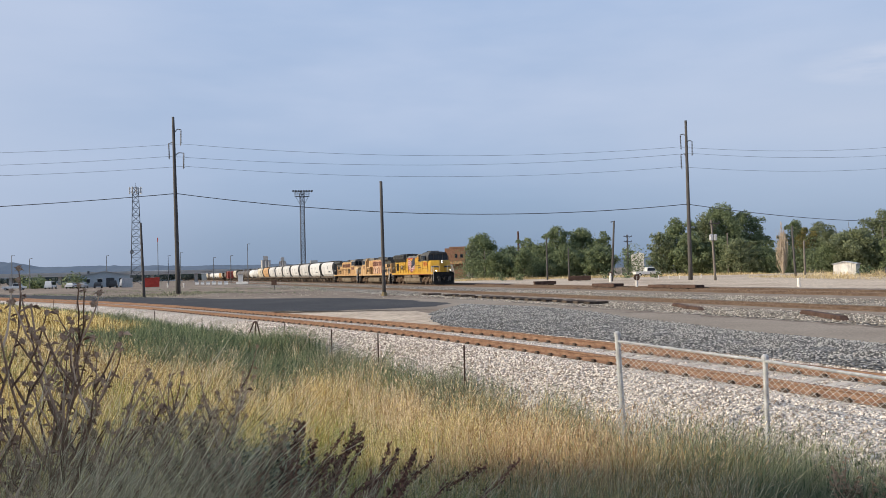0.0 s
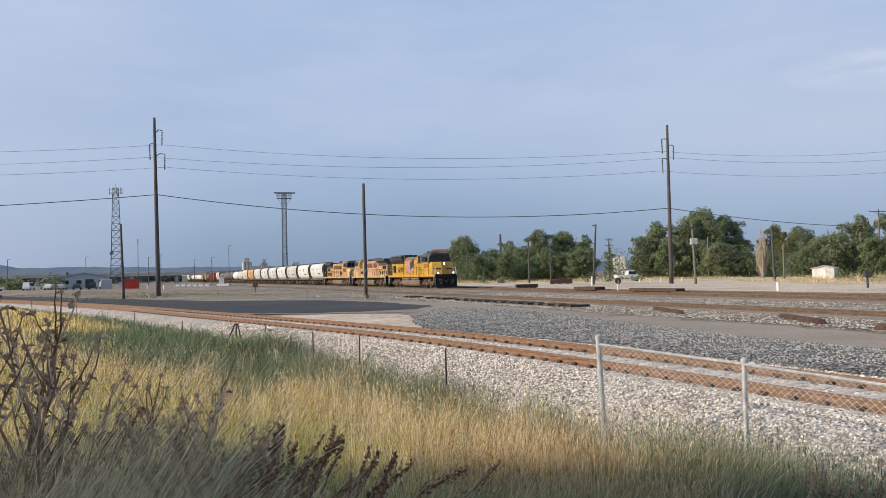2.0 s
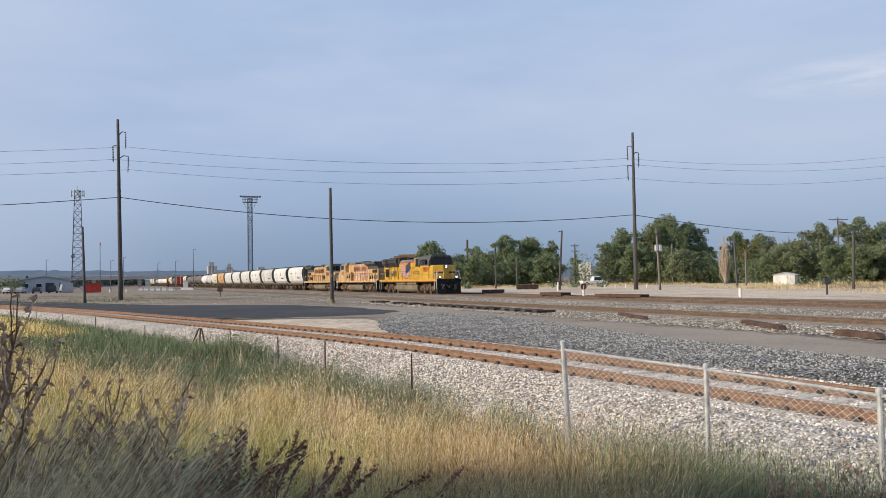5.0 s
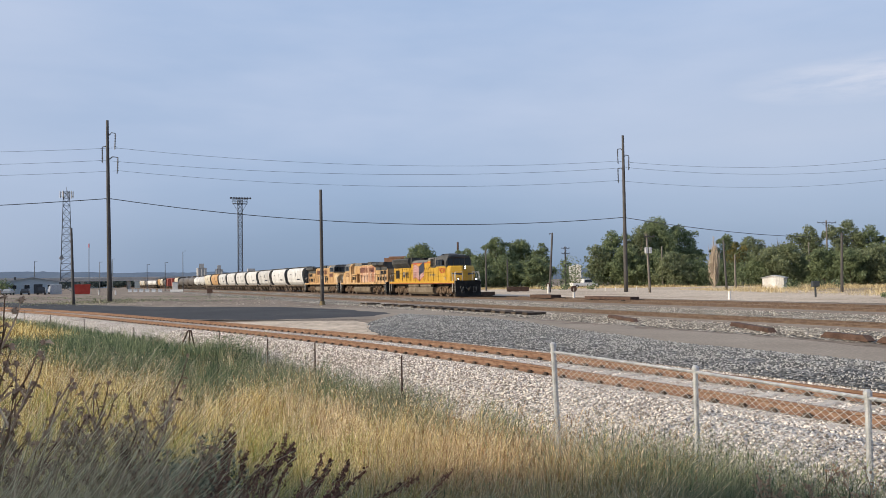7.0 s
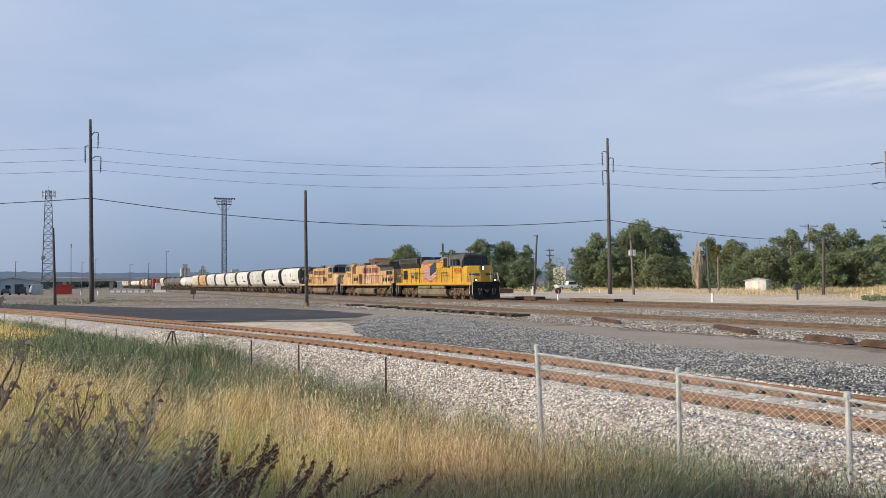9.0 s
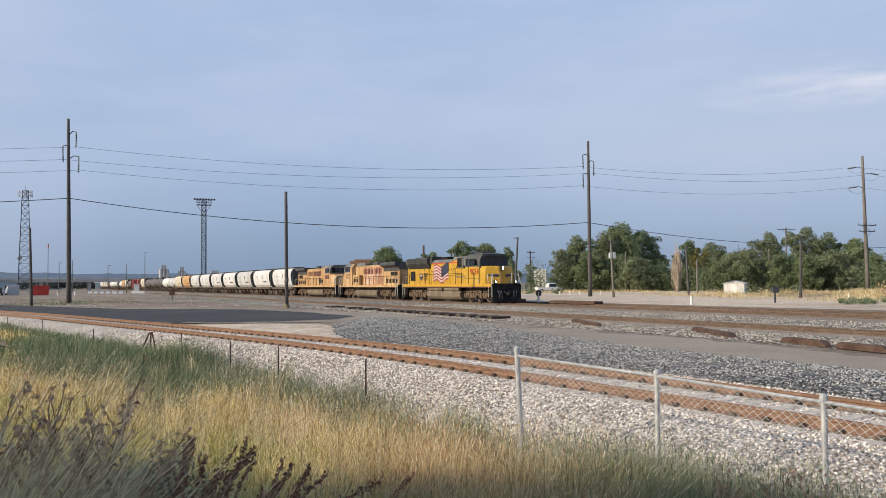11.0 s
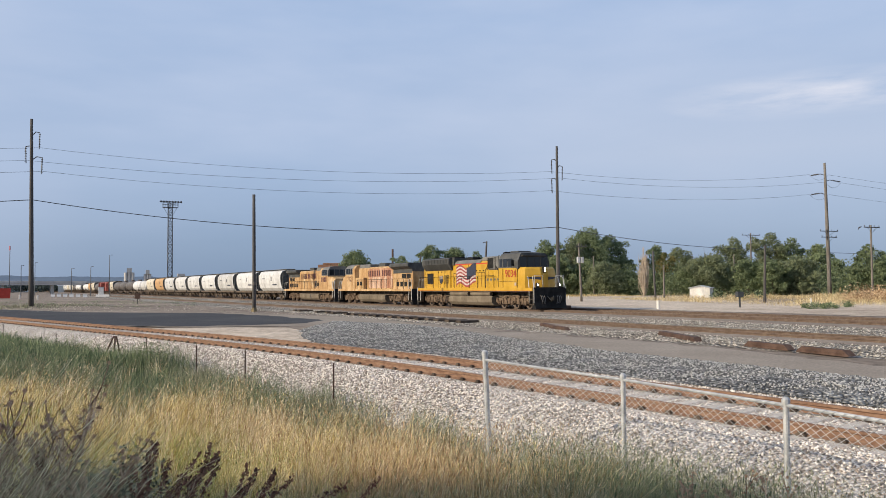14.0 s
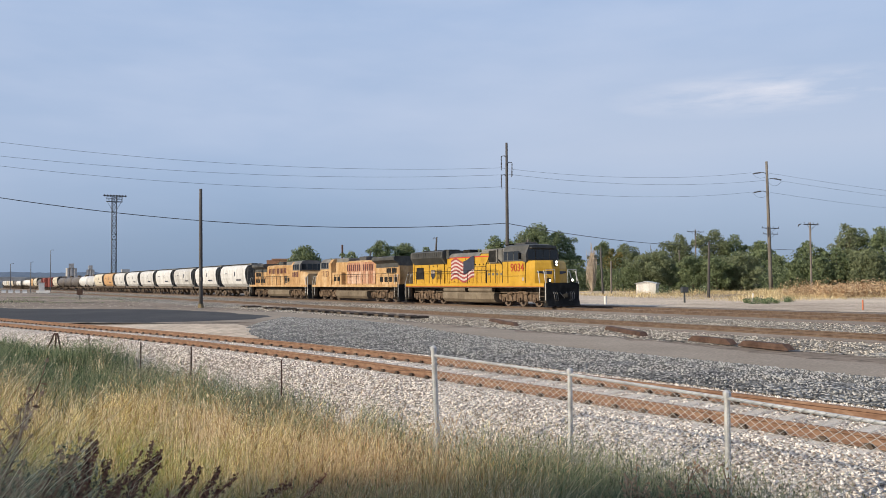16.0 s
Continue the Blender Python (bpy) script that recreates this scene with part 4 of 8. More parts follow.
    for sy in (-1, 1):
        part("intake_grille", Shape().box(-8.42, -7.45, *sorted((sy * 1.155, sy * 1.175)), 3.45, 4.36), PAINT["black"], root)
        part("roof_post", Shape().box(-7.2, -7.1, *sorted((sy * 1.155, sy * 1.19)), 3.35, 4.45), PAINT["black"], root)
        part("roof_post", Shape().box(-6.6, -6.52, *sorted((sy * 1.155, sy * 1.19)), 3.35, 4.45), PAINT["roof"], root)
    rt = Shape()
    rt.prism([(-1.04, 3.98), (1.04, 3.98), (1.03, 4.10), (0.78, 4.32), (-0.78, 4.32), (-1.03, 4.10)], -15.4, -9.9)
    part("hood_roof", rt, PAINT["grey"], root)
    hs = Shape().box(-15.4, -8.62, -1.032, -1.026, 3.90, 3.98)
    part("hood_stripe", hs, PAINT["red"], root)
    ex = Shape()
    ex.bevel_box(-13.4, -12.3, -0.45, 0.45, 4.3, 4.62, 0.06)
    part("exhaust_housing", ex, PAINT["black"], root)
    for sy in (-1, 1):
        for k in range(4):  # dark equipment openings and pipes behind the cab
            part("equipment_slot", Shape().box(-8.35 + k * 0.58, -8.05 + k * 0.58, *sorted((sy * 1.30, sy * 1.315)), 2.40, 2.58), PAINT["grey"], root)
        part("sand_pipe", Shape().tube([(-6.3, sy * 1.33, 1.8), (-6.3, sy * 1.33, 3.2), (-7.0, sy * 1.2, 3.6)], 0.05, 6), PAINT["black"], root)
        part("sand_pipe", Shape().tube([(-8.9, sy * 1.1, 1.8), (-8.9, sy * 1.1, 3.3), (-8.4, sy * 1.1, 3.9)], 0.05, 6), PAINT["black"], root)
        # black upright strips, drawn for panel seams and for handrail shadows
        for x in (-15.4, -12.0, -8.62):
            part("hood_seam", Shape().box(x - 0.02, x + 0.02, *sorted((sy * 1.03, sy * 1.048)), 1.8, 3.9), PAINT["black"], root)
        part("cab_door", Shape().box(-5.95, -5.35, *sorted((sy * 1.532, sy * 1.55)), 1.8, 3.38), Y, root)
        part("cab_step_light", Shape().box(-3.5, -3.25, *sorted((sy * 1.532, sy * 1.548)), 1.95, 2.2), PAINT["stripe"], root)
    # flared radiator at the rear
    ra = Shape()
    ra.prism([(-1.12, 3.45), (1.12, 3.45), (1.52, 4.02), (1.50, 4.52), (1.2, 4.62), (-1.2, 4.62), (-1.50, 4.52), (-1.52, 4.02)], -20.6, -15.0)
    ra.prism([(-1.12, 3.9), (1.12, 3.9), (1.1, 4.62), (-1.1, 4.62)], -15.0, -14.6)
    part("radiator", ra, R, root, "flared dark grey radiator housing")
    for sy in (-1, 1):
        rg = Shape()
        for k in range(16):
            x = -20.3 + k * 0.32
            rg.add([(x, sy * 1.14, 3.44), (x + 0.16, sy * 1.14, 3.44), (x + 0.16, sy * 1.54, 4.02), (x, sy * 1.54, 4.02)], [(0, 1, 2, 3)])
            rg.box(x, x + 0.2, *sorted((sy * 1.50, sy * 1.535)), 4.06, 4.48)
        part("radiator_grille", rg, PAINT["grille"], root)
    for k in range(3):
        part("radiator_fan", Shape().tube([(-19.4 + k * 1.75, 0, 4.6), (-19.4 + k * 1.75, 0, 4.72)], 0.72, 16), PAINT["black"], root)
    # hood doors, latches and vents
    for k in range(11):
        x = -14.9 + k * 0.58
        for sy in (-1, 1):
            part("hood_door", Shape().box(x, x + 0.53, *sorted((sy * 1.018, sy * 1.045)), 1.86, 3.10), Y, root)
    for sy in (-1, 1):
        part("side_vent", Shape().box(-20.2, -18.9, *sorted((sy * 1.098, sy * 1.125)), 2.15, 3.2), PAINT["black"], root)
        lo = Shape()
        louvres(lo, -16.6, -15.7, sy * 1.11, 2.2, 3.0, 8)
        part("louvre", lo, PAINT["black"], root)
    sh = Shape()
    sh.prism([(-17.55, 2.95), (-16.85, 2.95), (-16.85, 2.45), (-17.2, 2.15), (-17.55, 2.45)], -1.15, -1.128, "y")
    part("shield_emblem", sh, PAINT["navy"], root, "small dark blue shield shape")
    part("shield_band", Shape().box(-17.5, -16.9, -1.157, -1.152, 2.62, 2.90), PAINT["stripe"], root)
    # waving flag: seven red and six pale bands and a blue field
    for sy in (-1, 1):
        for k in range(11):
            z0 = 1.98 + k * 0.155
            fl = Shape()
            pts = []
            for j in range(13):
                x = -14.3 + j * 0.3
                pts.append((x, z0 + 0.20 * math.sin(2.3 * (x + 14.3)) + 0.10 * (j / 12)))
            n_ = len(pts)
            y = sy * 1.052
            fl.add([(x, y, z) for x, z in pts] + [(x, y, z + 0.158) for x, z in pts], [(i, i + 1, n_ + i + 1, n_ + i) for i in range(n_ - 1)])
            part("flag_band", fl, PAINT["flag_red"] if k % 2 == 0 else PAINT["flag_white"], root)
        fb = Shape()
        pts = [(-12.35 + j * 0.28, 2.72 + 0.20 * math.sin(2.3 * (1.95 + j * 0.28))) for j in range(7)]
        y = sy * 1.058
        fb.add([(x, y, z) for x, z in pts] + [(x, y, z + 1.1) for x, z in pts], [(i, i + 1, 8 + i, 7 + i) for i in range(6)])
        part("flag_field", fb, PAINT["navy"], root)
    for sy in (-1, 1):
        for k in range(12):
            x = -14.93 + k * 0.58
            part("door_gap", Shape().box(x, x + 0.03, *sorted((sy * 1.04, sy * 1.050)), 1.86, 3.10), PAINT["black"], root)
        part("door_gap", Shape().box(-14.9, -8.6, *sorted((sy * 1.04, sy * 1.050)), 3.10, 3.14), PAINT["black"], root)
        for x, z0, z1 in ((-6.05, 1.8, 3.4), (-5.3, 1.8, 3.38), (-3.12, 1.8, 3.4), (-7.3, 1.8, 3.25), (-8.0, 1.8, 3.25)):
            part("panel_gap", Shape().box(x, x + 0.04, *sorted((sy * (1.53 if x > -6.04 else 1.30), sy * (1.552 if x > -6.04 else 1.318))), z0, z1), PAINT["black"], root)
        part("panel_gap", Shape().box(-6.0, -3.2, *sorted((sy * 1.53, sy * 1.551)), 2.30, 2.33), PAINT["black"], root)
        for k in range(4):
            x = -20.6 + k * 1.35
            part("panel_gap", Shape().box(x, x + 0.03, *sorted((sy * 1.10, sy * 1.118)), 1.8, 3.42), PAINT["black"], root)
        for x in (-17.9, -17.2, -16.5, -10.6, -10.0, -9.4):
            part("latch", Shape().box(x, x + 0.1, *sorted((sy * 1.09, sy * 1.13)) if x < -15 else sorted((sy * 1.03, sy * 1.07)), 3.25, 3.36), PAINT["black"], root)
    # lights
    hb = Shape().bevel_box(-1.62, -1.35, -0.16, 0.16, 2.98, 3.46, 0.04)
    part("headlight_box", hb, PAINT["black"], root)
    for z in (3.12, 3.32):
        part("headlight", Shape().tube([(-1.36, 0, z), (-1.32, 0, z)], 0.065, 12), PAINT["lamp"], root, "lit headlight")
    for y in (-1.05, 1.05):
        part("ditch_light", Shape().tube([(-0.82, y, 1.98), (-0.79, y, 1.98)], 0.075, 12), PAINT["lamp"], root, "lit ditch light")
        part("ditch_light_case", Shape().bevel_box(-1.0, -0.82, y - 0.15, y + 0.15, 1.80, 2.14, 0.03), PAINT["black"], root)
    an = Shape()
    an.box(-0.9, -0.72, -1.5, 1.5, 1.55, 1.80)
    part("anticlimber", an, PAINT["black"], root)
    end_plow(root, -0.62, 1)
    air_hoses(root, -0.60, 1)
    end_plow(root, -L + 0.62, -1)
    for sy in (-1, 1):
        steps_set(root, -1.35, sy, 1, PAINT["chrome"])
        steps_set(root, -L + 1.35, sy, -1, PAINT["chrome"])
        handrail(root, [-21.0 + k * 1.42 for k in range(11)], sy * 1.50, 1.76, 1.05, PAINT["black"])
    for y0, y1 in ((-1.4, -0.6), (0.6, 1.4)):
        part("front_rail", Shape().tube([(-0.8, y0, 1.7), (-0.8, y0, 2.75), (-0.8, y1, 2.75), (-0.8, y1, 1.7)], 0.025, 6), PAINT["chrome"], root)
    horn = Shape()
    for k in range(3):
        horn.tube([(-7.4, -0.2 + 0.2 * k, 4.78), (-6.9, -0.2 + 0.2 * k, 4.80)], [0.04, 0.10], 8)
    horn.box(-7.3, -7.2, -0.25, 0.25, 4.48, 4.80)
    part("horn", horn, PAINT["black"], root)
    part("roof_box", Shape().bevel_box(-5.6, -4.3, -0.65, 0.65, 4.70, 4.86, 0.05), R, root)
    return root


def build_hood_loco(number, pinkish):
    """Older six-axle diesel with a boxy hood and winged radiators, paint faded to pale orange."""
    L = 22.3
    root = tagged(new("locomotive"), "faded orange-yellow six-axle diesel locomotive with patchy pale paint" if pinkish else "faded orange-yellow six-axle diesel locomotive, dusty and worn", "locomotive", group="locomotives of the train")
    underbody(root, L, -7.0, -14.6, (-4.5, -17.8), PAINT["tank"])
    Y, R = PAINT["faded"], PAINT["roof"]
    w = Shape()
    w.box(-L + 0.85, -0.85, -1.56, 1.56, 1.62, 1.70)
    w.box(-L + 0.85, -0.85, -1.575, -1.55, 1.46, 1.70)
    w.box(-L + 0.85, -0.85, 1.55, 1.575, 1.46, 1.70)
    part("walkway", w, Y, root, "faded walkway sill")
    n = Shape()
    n.loft([[(x, -yb, 1.7), (x, yb, 1.7), (x, yb, z1 - 0.5), (x, yt, z1 - 0.05), (x, yt - 0.1, z1), (x, -yt + 0.1, z1), (x, -yt, z1 - 0.05), (x, -yb, z1 - 0.5)] for x, yb, yt, z1 in ((-3.2, 1.5, 1.48, 3.3), (-2.0, 1.48, 1.3, 3.2), (-1.5, 1.4, 1.1, 3.0))])
    part("nose", n, Y, root)
    c = Shape()
    c.loft([[(x, -1.53, 1.7), (x, 1.53, 1.7), (x, 1.53, 4.0), (x, 1.2, 4.45), (x, 0.7, 4.56), (x, -0.7, 4.56), (x, -1.2, 4.45), (x, -1.53, 4.0)] for x in (-6.1, -3.1)])
    part("cab", c, Y, root)
    cr = Shape()
    cr.loft([[(x, -1.545, 3.40), (x, 1.545, 3.40), (x, 1.545, 4.02), (x, 1.21, 4.48), (x, 0.71, 4.60), (x, -0.71, 4.60), (x, -1.21, 4.48), (x, -1.545, 4.02)] for x in (-5.4, -3.06)])
    part("cab_roof", cr, PAINT["grey"], root, "grey upper cab and roof")
    for y0, y1 in ((-1.3, -0.7), (-0.6, 0.0), (0.06, 0.6), (0.7, 1.3)):
        part("windshield", Shape().box(-3.05, -3.035, y0, y1, 3.5, 4.2), PAINT["glass"], root)
    for sy in (-1, 1):
        for x0, x1 in ((-4.05, -3.4), (-4.8, -4.15), (-5.3, -4.95)):
            part("side_window", Shape().box(x0, x1, *sorted((sy * 1.54, sy * 1.556)), 3.50, 4.12), PAINT["glass"], root)
    h = Shape()
    h.prism([(-0.98, 1.7), (0.98, 1.7), (0.98, 4.05), (0.8, 4.2), (-0.8, 4.2), (-0.98, 4.05)], -16.2, -6.1)
    h.prism([(-1.0, 1.7), (1.0, 1.7), (1.0, 3.5), (-1.0, 3.5)], -20.9, -16.2)
    part("hood", h, Y, root, "faded orange engine hood")
    if pinkish:
        ph = Shape().box(-15.6, -9.2, -0.992, -0.984, 1.9, 4.0)
        ph.box(-15.6, -9.2, 0.984, 0.992, 1.9, 4.0)
        part("primer_patch", ph, PAINT["pink"], root, "pale pinkish faded paint patch")
    ec = Shape()
    ec.box(-8.6, -6.12, -1.45, -0.99, 1.7, 3.0)
    ec.box(-8.6, -6.12, 0.99, 1.45, 1.7, 3.0)
    part("electrical_cabinet", ec, Y, root)
    ed = Shape().box(-8.4, -7.4, -1.47, -1.44, 1.9, 2.8)
    part("cabinet_door", ed, PAINT["under"], root)
    top = Shape()
    top.bevel_box(-9.2, -6.1, -0.9, 0.9, 4.05, 4.55, 0.08)
    part("blower_housing", top, PAINT["grey"], root)
    top = Shape().bevel_box(-12.8, -11.2, -0.6, 0.6, 4.15, 4.62, 0.06)
    part("exhaust_housing", top, R, root)
    ra = Shape()
    ra.prism([(-1.02, 3.35), (1.02, 3.35), (1.02, 3.75), (1.53, 4.05), (1.53, 4.3), (1.35, 4.42), (-1.35, 4.42), (-1.53, 4.3), (-1.53, 4.05), (-1.02, 3.75)], -20.7, -16.0)
    part("radiator", ra, R, root, "winged dark radiator housing")
    for sy in (-1, 1):
        for x in (-20.3, -19.2):
            part("side_vent", Shape().box(x, x + 0.95, *sorted((sy * 0.998, sy * 1.03)), 2.82, 3.28), PAINT["black"], root)
        for k in range(4):
            part("side_vent", Shape().box(-20.4 + k * 0.98, -19.75 + k * 0.98, *sorted((sy * 0.998, sy * 1.02)), 1.95, 2.45), PAINT["black"], root)
        for k in range(2):
            part("side_vent", Shape().box(-8.2 + k * 0.9, -7.6 + k * 0.9, *sorted((sy * 1.452, sy * 1.475)), 2.1, 2.55), PAINT["black"], root)
    for k in range(12):
        x = -15.8 + k * 0.56
        for sy in (-1, 1):
            part("hood_door", Shape().box(x, x + 0.52, *sorted((sy * 0.994, sy * 1.014)), 1.8, 3.05), Y if not pinkish else PAINT["pink"], root)
    # faded railway name, as plain bars
    for sy in (-1, 1):
        for k in range(5):
            part("lettering_bar", Shape().box(-15.2 + k * 0.50, -14.94 + k * 0.50, *sorted((sy * 1.016, sy * 1.022)), 3.12, 3.78), PAINT["mark"], root)
        for k in range(7):
            part("lettering_bar", Shape().box(-12.3 + k * 0.5, -12.05 + k * 0.5, *sorted((sy * 1.016, sy * 1.022)), 3.12, 3.78), PAINT["mark"], root)
    for sy, turn in ((-1, 0), (1, 180)):
        if number:
            letters(root, number, -4.6, sy * 1.548, 2.85, 0.85, PAINT["mark"], turn)
        else:
            for k in range(4):
                part("number_bar", Shape().box(-5.5 + k * 0.5, -5.15 + k * 0.5, *sorted((sy * 1.536, sy * 1.545)), 2.6, 3.2), PAINT["mark"], root)
    end_plow(root, -0.62, 1)
    air_hoses(root, -0.60, 1)
    end_plow(root, -L + 0.62, -1)
    air_hoses(root, -L + 0.60, -1)
    for sy in (-1, 1):
        steps_set(root, -1.35, sy, 1, PAINT["chrome"])
        steps_set(root, -L + 1.35, sy, -1, PAINT["chrome"])
        handrail(root, [-21.0 + k * 1.42 for k in range(11)], sy * 1.50, 1.70, 1.05, PAINT["black"])
    return root


def freight_truck(root, xc):
    s = Shape()
    for sy in (-1, 1):
        s.prism([(xc - 1.1, 0.42), (xc - 0.8, 0.36), (xc - 0.45, 0.18), (xc + 0.45, 0.18), (xc + 0.8, 0.36), (xc + 1.1, 0.42), (xc + 1.1, 0.62), (xc + 0.45, 0.86), (xc - 0.45, 0.86), (xc - 1.1, 0.62)], *sorted((sy * 0.93, sy * 1.07)), "y")
        s.tube([(xc, sy * 1.08, 0.3), (xc, sy * 1.08, 0.66)], 0.16, 8)
    s.box(xc - 0.22, xc + 0.22, -0.92, 0.92, 0.45, 0.85)
    part("truck", s, PAINT["under"], root)
    axle(root, xc - 0.88)
    axle(root, xc + 0.88)


def couplers(root, L):
    for d, x in ((1, 0.0), (-1, -L)):
        c = Shape().box(min(x, x - d * 0.9), max(x, x - d * 0.9), -0.1, 0.1, 0.78, 0.96)
        c.bevel_box(min(x + d * 0.05, x - d * 0.22), max(x + d * 0.05, x - d * 0.22), -0.15, 0.15, 0.72, 1.02, 0.04)
        part("coupler", c, PAINT["black"], root)


HL = 14.27


def build_hopper(mat, label):
    """Covered hopper with round bulging sides, sloping ends, three chutes, ladders and a roof walk."""
    L = HL
    root = tagged(new("covered_hopper"), label, "hopper car", group="hopper cars of the train")
    b = Shape()
    def sec(x, zb, inset=0.0, top=4.55):
        k = 1 - inset
        o = []
        for y, t in ((-0.80, 0.0), (-1.28, 0.16), (-1.50, 0.42), (-1.56, 0.62), (-1.50, 0.80), (-1.18, 0.95), (-0.5, 1.0)):
            o.append((x, y * k, zb + (top - zb) * t))
        return o + [(x, -y, z) for x, y, z in reversed(o)]
    b.loft([sec(-L + 1.38, 1.40, 0.03), sec(-L + 1.46, 1.35), sec(-L * 0.5, 1.35), sec(-1.46, 1.35), sec(-1.38, 1.40, 0.03)])
    part("body", b, mat, root, smooth=False)
    seam = Shape()
    for x in (-L * 0.5,):
        ring = sec(x, 1.34, -0.006, 4.57)
        ring2 = sec(x + 0.10, 1.34, -0.006, 4.57)
        seam.loft([ring, ring2])
    part("side_seam", seam, mat, root)
    ch = Shape()
    for xc in (-L * 0.5 + 3.1, -L * 0.5, -L * 0.5 - 3.1):
        ch.add([(xc - 1.35, -1.1, 1.45), (xc + 1.35, -1.1, 1.45), (xc + 1.35, 1.1, 1.45), (xc - 1.35, 1.1, 1.45), (xc - 0.35, -0.55, 0.45), (xc + 0.35, -0.55, 0.45), (xc + 0.35, 0.55, 0.45), (xc - 0.35, 0.55, 0.45)], [(0, 1, 5, 4), (1, 2, 6, 5), (2, 3, 7, 6), (3, 0, 4, 7), (4, 5, 6, 7)])
    part("chute", ch, PAINT["under"], root)
    fr = Shape()
    for sy in (-1, 1):
        fr.box(-L + 0.6, -0.6, *sorted((sy * 1.30, sy * 1.44)), 1.12, 1.38)
    for x in (-0.62, -L + 0.46):
        fr.box(x, x + 0.16, -1.45, 1.45, 1.05, 1.40)
    fr.box(-L + 0.6, -0.6, -0.25, 0.25, 1.0, 1.3)
    part("underframe", fr, PAINT["under"], root)
    for x, d in ((-0.50, -1), (-L + 0.50, 1)):
        en = Shape()
        for y in (-1.36, -0.5, 0.5, 1.36):
            en.tube([(x, y, 1.35), (x + d * 0.05, y, 3.0), (x + d * 0.12, y * 0.95, 4.4)], 0.045, 5)
        for z in (1.7, 2.1, 2.5, 2.9, 3.3, 3.7, 4.1):
            en.tube([(x, -1.36, z), (x, -0.95, z)], 0.02, 4)
        en.box(min(x, x + d * 0.6), max(x, x + d * 0.6), -1.3, 1.3, 1.38, 1.42)
        part("end_ladder", en, PAINT["grey"], root)
    # end sheets take the dark roof grey, painting in the shade between cars
    for x, d in ((-1.375, 1), (-L + 1.375, -1)):
        sheet = Shape().loft([[(x, *p[1:]) for p in sec(x, 1.45, 0.05, 4.50)], [(x + d * 0.03, *p[1:]) for p in sec(x, 1.5, 0.07, 4.46)]])
        for k in range(4):
            sheet.box(min(x + d * 0.02, x + d * 0.09), max(x + d * 0.02, x + d * 0.09), -1.25 + k * 0.8, -1.15 + k * 0.8, 1.9, 4.2)
        part("end_sheet", sheet, PAINT["roof"], root, "end sheet coloured dark grey for the shade between cars")
    rw = Shape()
    rw.box(-L + 0.55, -0.55, -0.75, -0.35, 4.66, 4.69)
    rw.box(-L + 0.55, -0.55, 0.35, 0.75, 4.66, 4.69)
    for k in range(9):
        x = -1.2 - k * (L - 2.4) / 8
        rw.box(x - 0.03, x + 0.03, -0.75, 0.75, 4.54, 4.67)
    part("roof_walk", rw, PAINT["grey"], root)
    hh = Shape().box(-L + 1.3, -1.3, -0.28, 0.28, 4.55, 4.72)
    part("roof_hatch", hh, PAINT["grey"], root)
    mk = Shape()
    mk.box(-6.1, -5.7, -1.572, -1.555, 2.95, 3.6)
    mk.box(-10.6, -9.4, -1.572, -1.555, 3.28, 3.38)
    for k in range(5):
        mk.box(-5.2 + k * 0.42, -4.98 + k * 0.42, -1.555, -1.50, 2.30, 2.48)
    part("stencil_bar", mk, PAINT["navy"], root)
    freight_truck(root, -2.0)
    freight_truck(root, -L + 2.0)
    couplers(root, L)
    return root


def build_tank_car(mat, label, L=15.6):
    root = tagged(new("tank_car"), label, "tank car", group="tank cars of the train")
    b = Shape()
    n = 18
    rings = []
    for x, r in ((-1.0, 0.5), (-1.1, 0.95), (-1.45, 1.38), (-1.9, 1.5), (-L + 1.9, 1.5), (-L + 1.45, 1.38), (-L + 1.1, 0.95), (-L + 1.0, 0.5)):
        rings.append([(x, r * math.cos(2 * math.pi * k / n), 2.75 + r * math.sin(2 * math.pi * k / n)) for k in range(n)])
    b.loft(rings)
    part("tank", b, mat, root, smooth=True)
    d = Shape().tube([(-L / 2, 0, 4.15), (-L / 2, 0, 4.62)], 0.55, 14)
    d.box(-L / 2 - 1.1, -L / 2 + 1.1, -0.75, 0.75, 4.22, 4.26)
    part("dome", d, PAINT["under"], root)
    fr = Shape().box(-L + 0.5, -0.5, -0.3, 0.3, 0.95, 1.35)
    for x in (-2.3, -L + 2.3):
        fr.prism([(-1.3, 1.1), (1.3, 1.1), (1.2, 2.0), (0.6, 1.3), (-0.6, 1.3), (-1.2, 2.0)], x - 0.25, x + 0.25)
    for x in (-0.6, -L + 0.5):
        fr.box(x, x + 0.1, -1.45, 1.45, 1.1, 1.4)
    part("underframe", fr, PAINT["under"], root)
    rl = Shape()
    for sy in (-1, 1):
        rl.tube([(-0.7, sy * 1.4, 1.4), (-0.7, sy * 1.4, 2.3), (-L + 0.7, sy * 1.4, 2.3), (-L + 0.7, sy * 1.4, 1.4)], 0.03, 5)
    part("safety_rail", rl, PAINT["under"], root)
    freight_truck(root, -2.3)
    freight_truck(root, -L + 2.3)
    couplers(root, L)
    return root


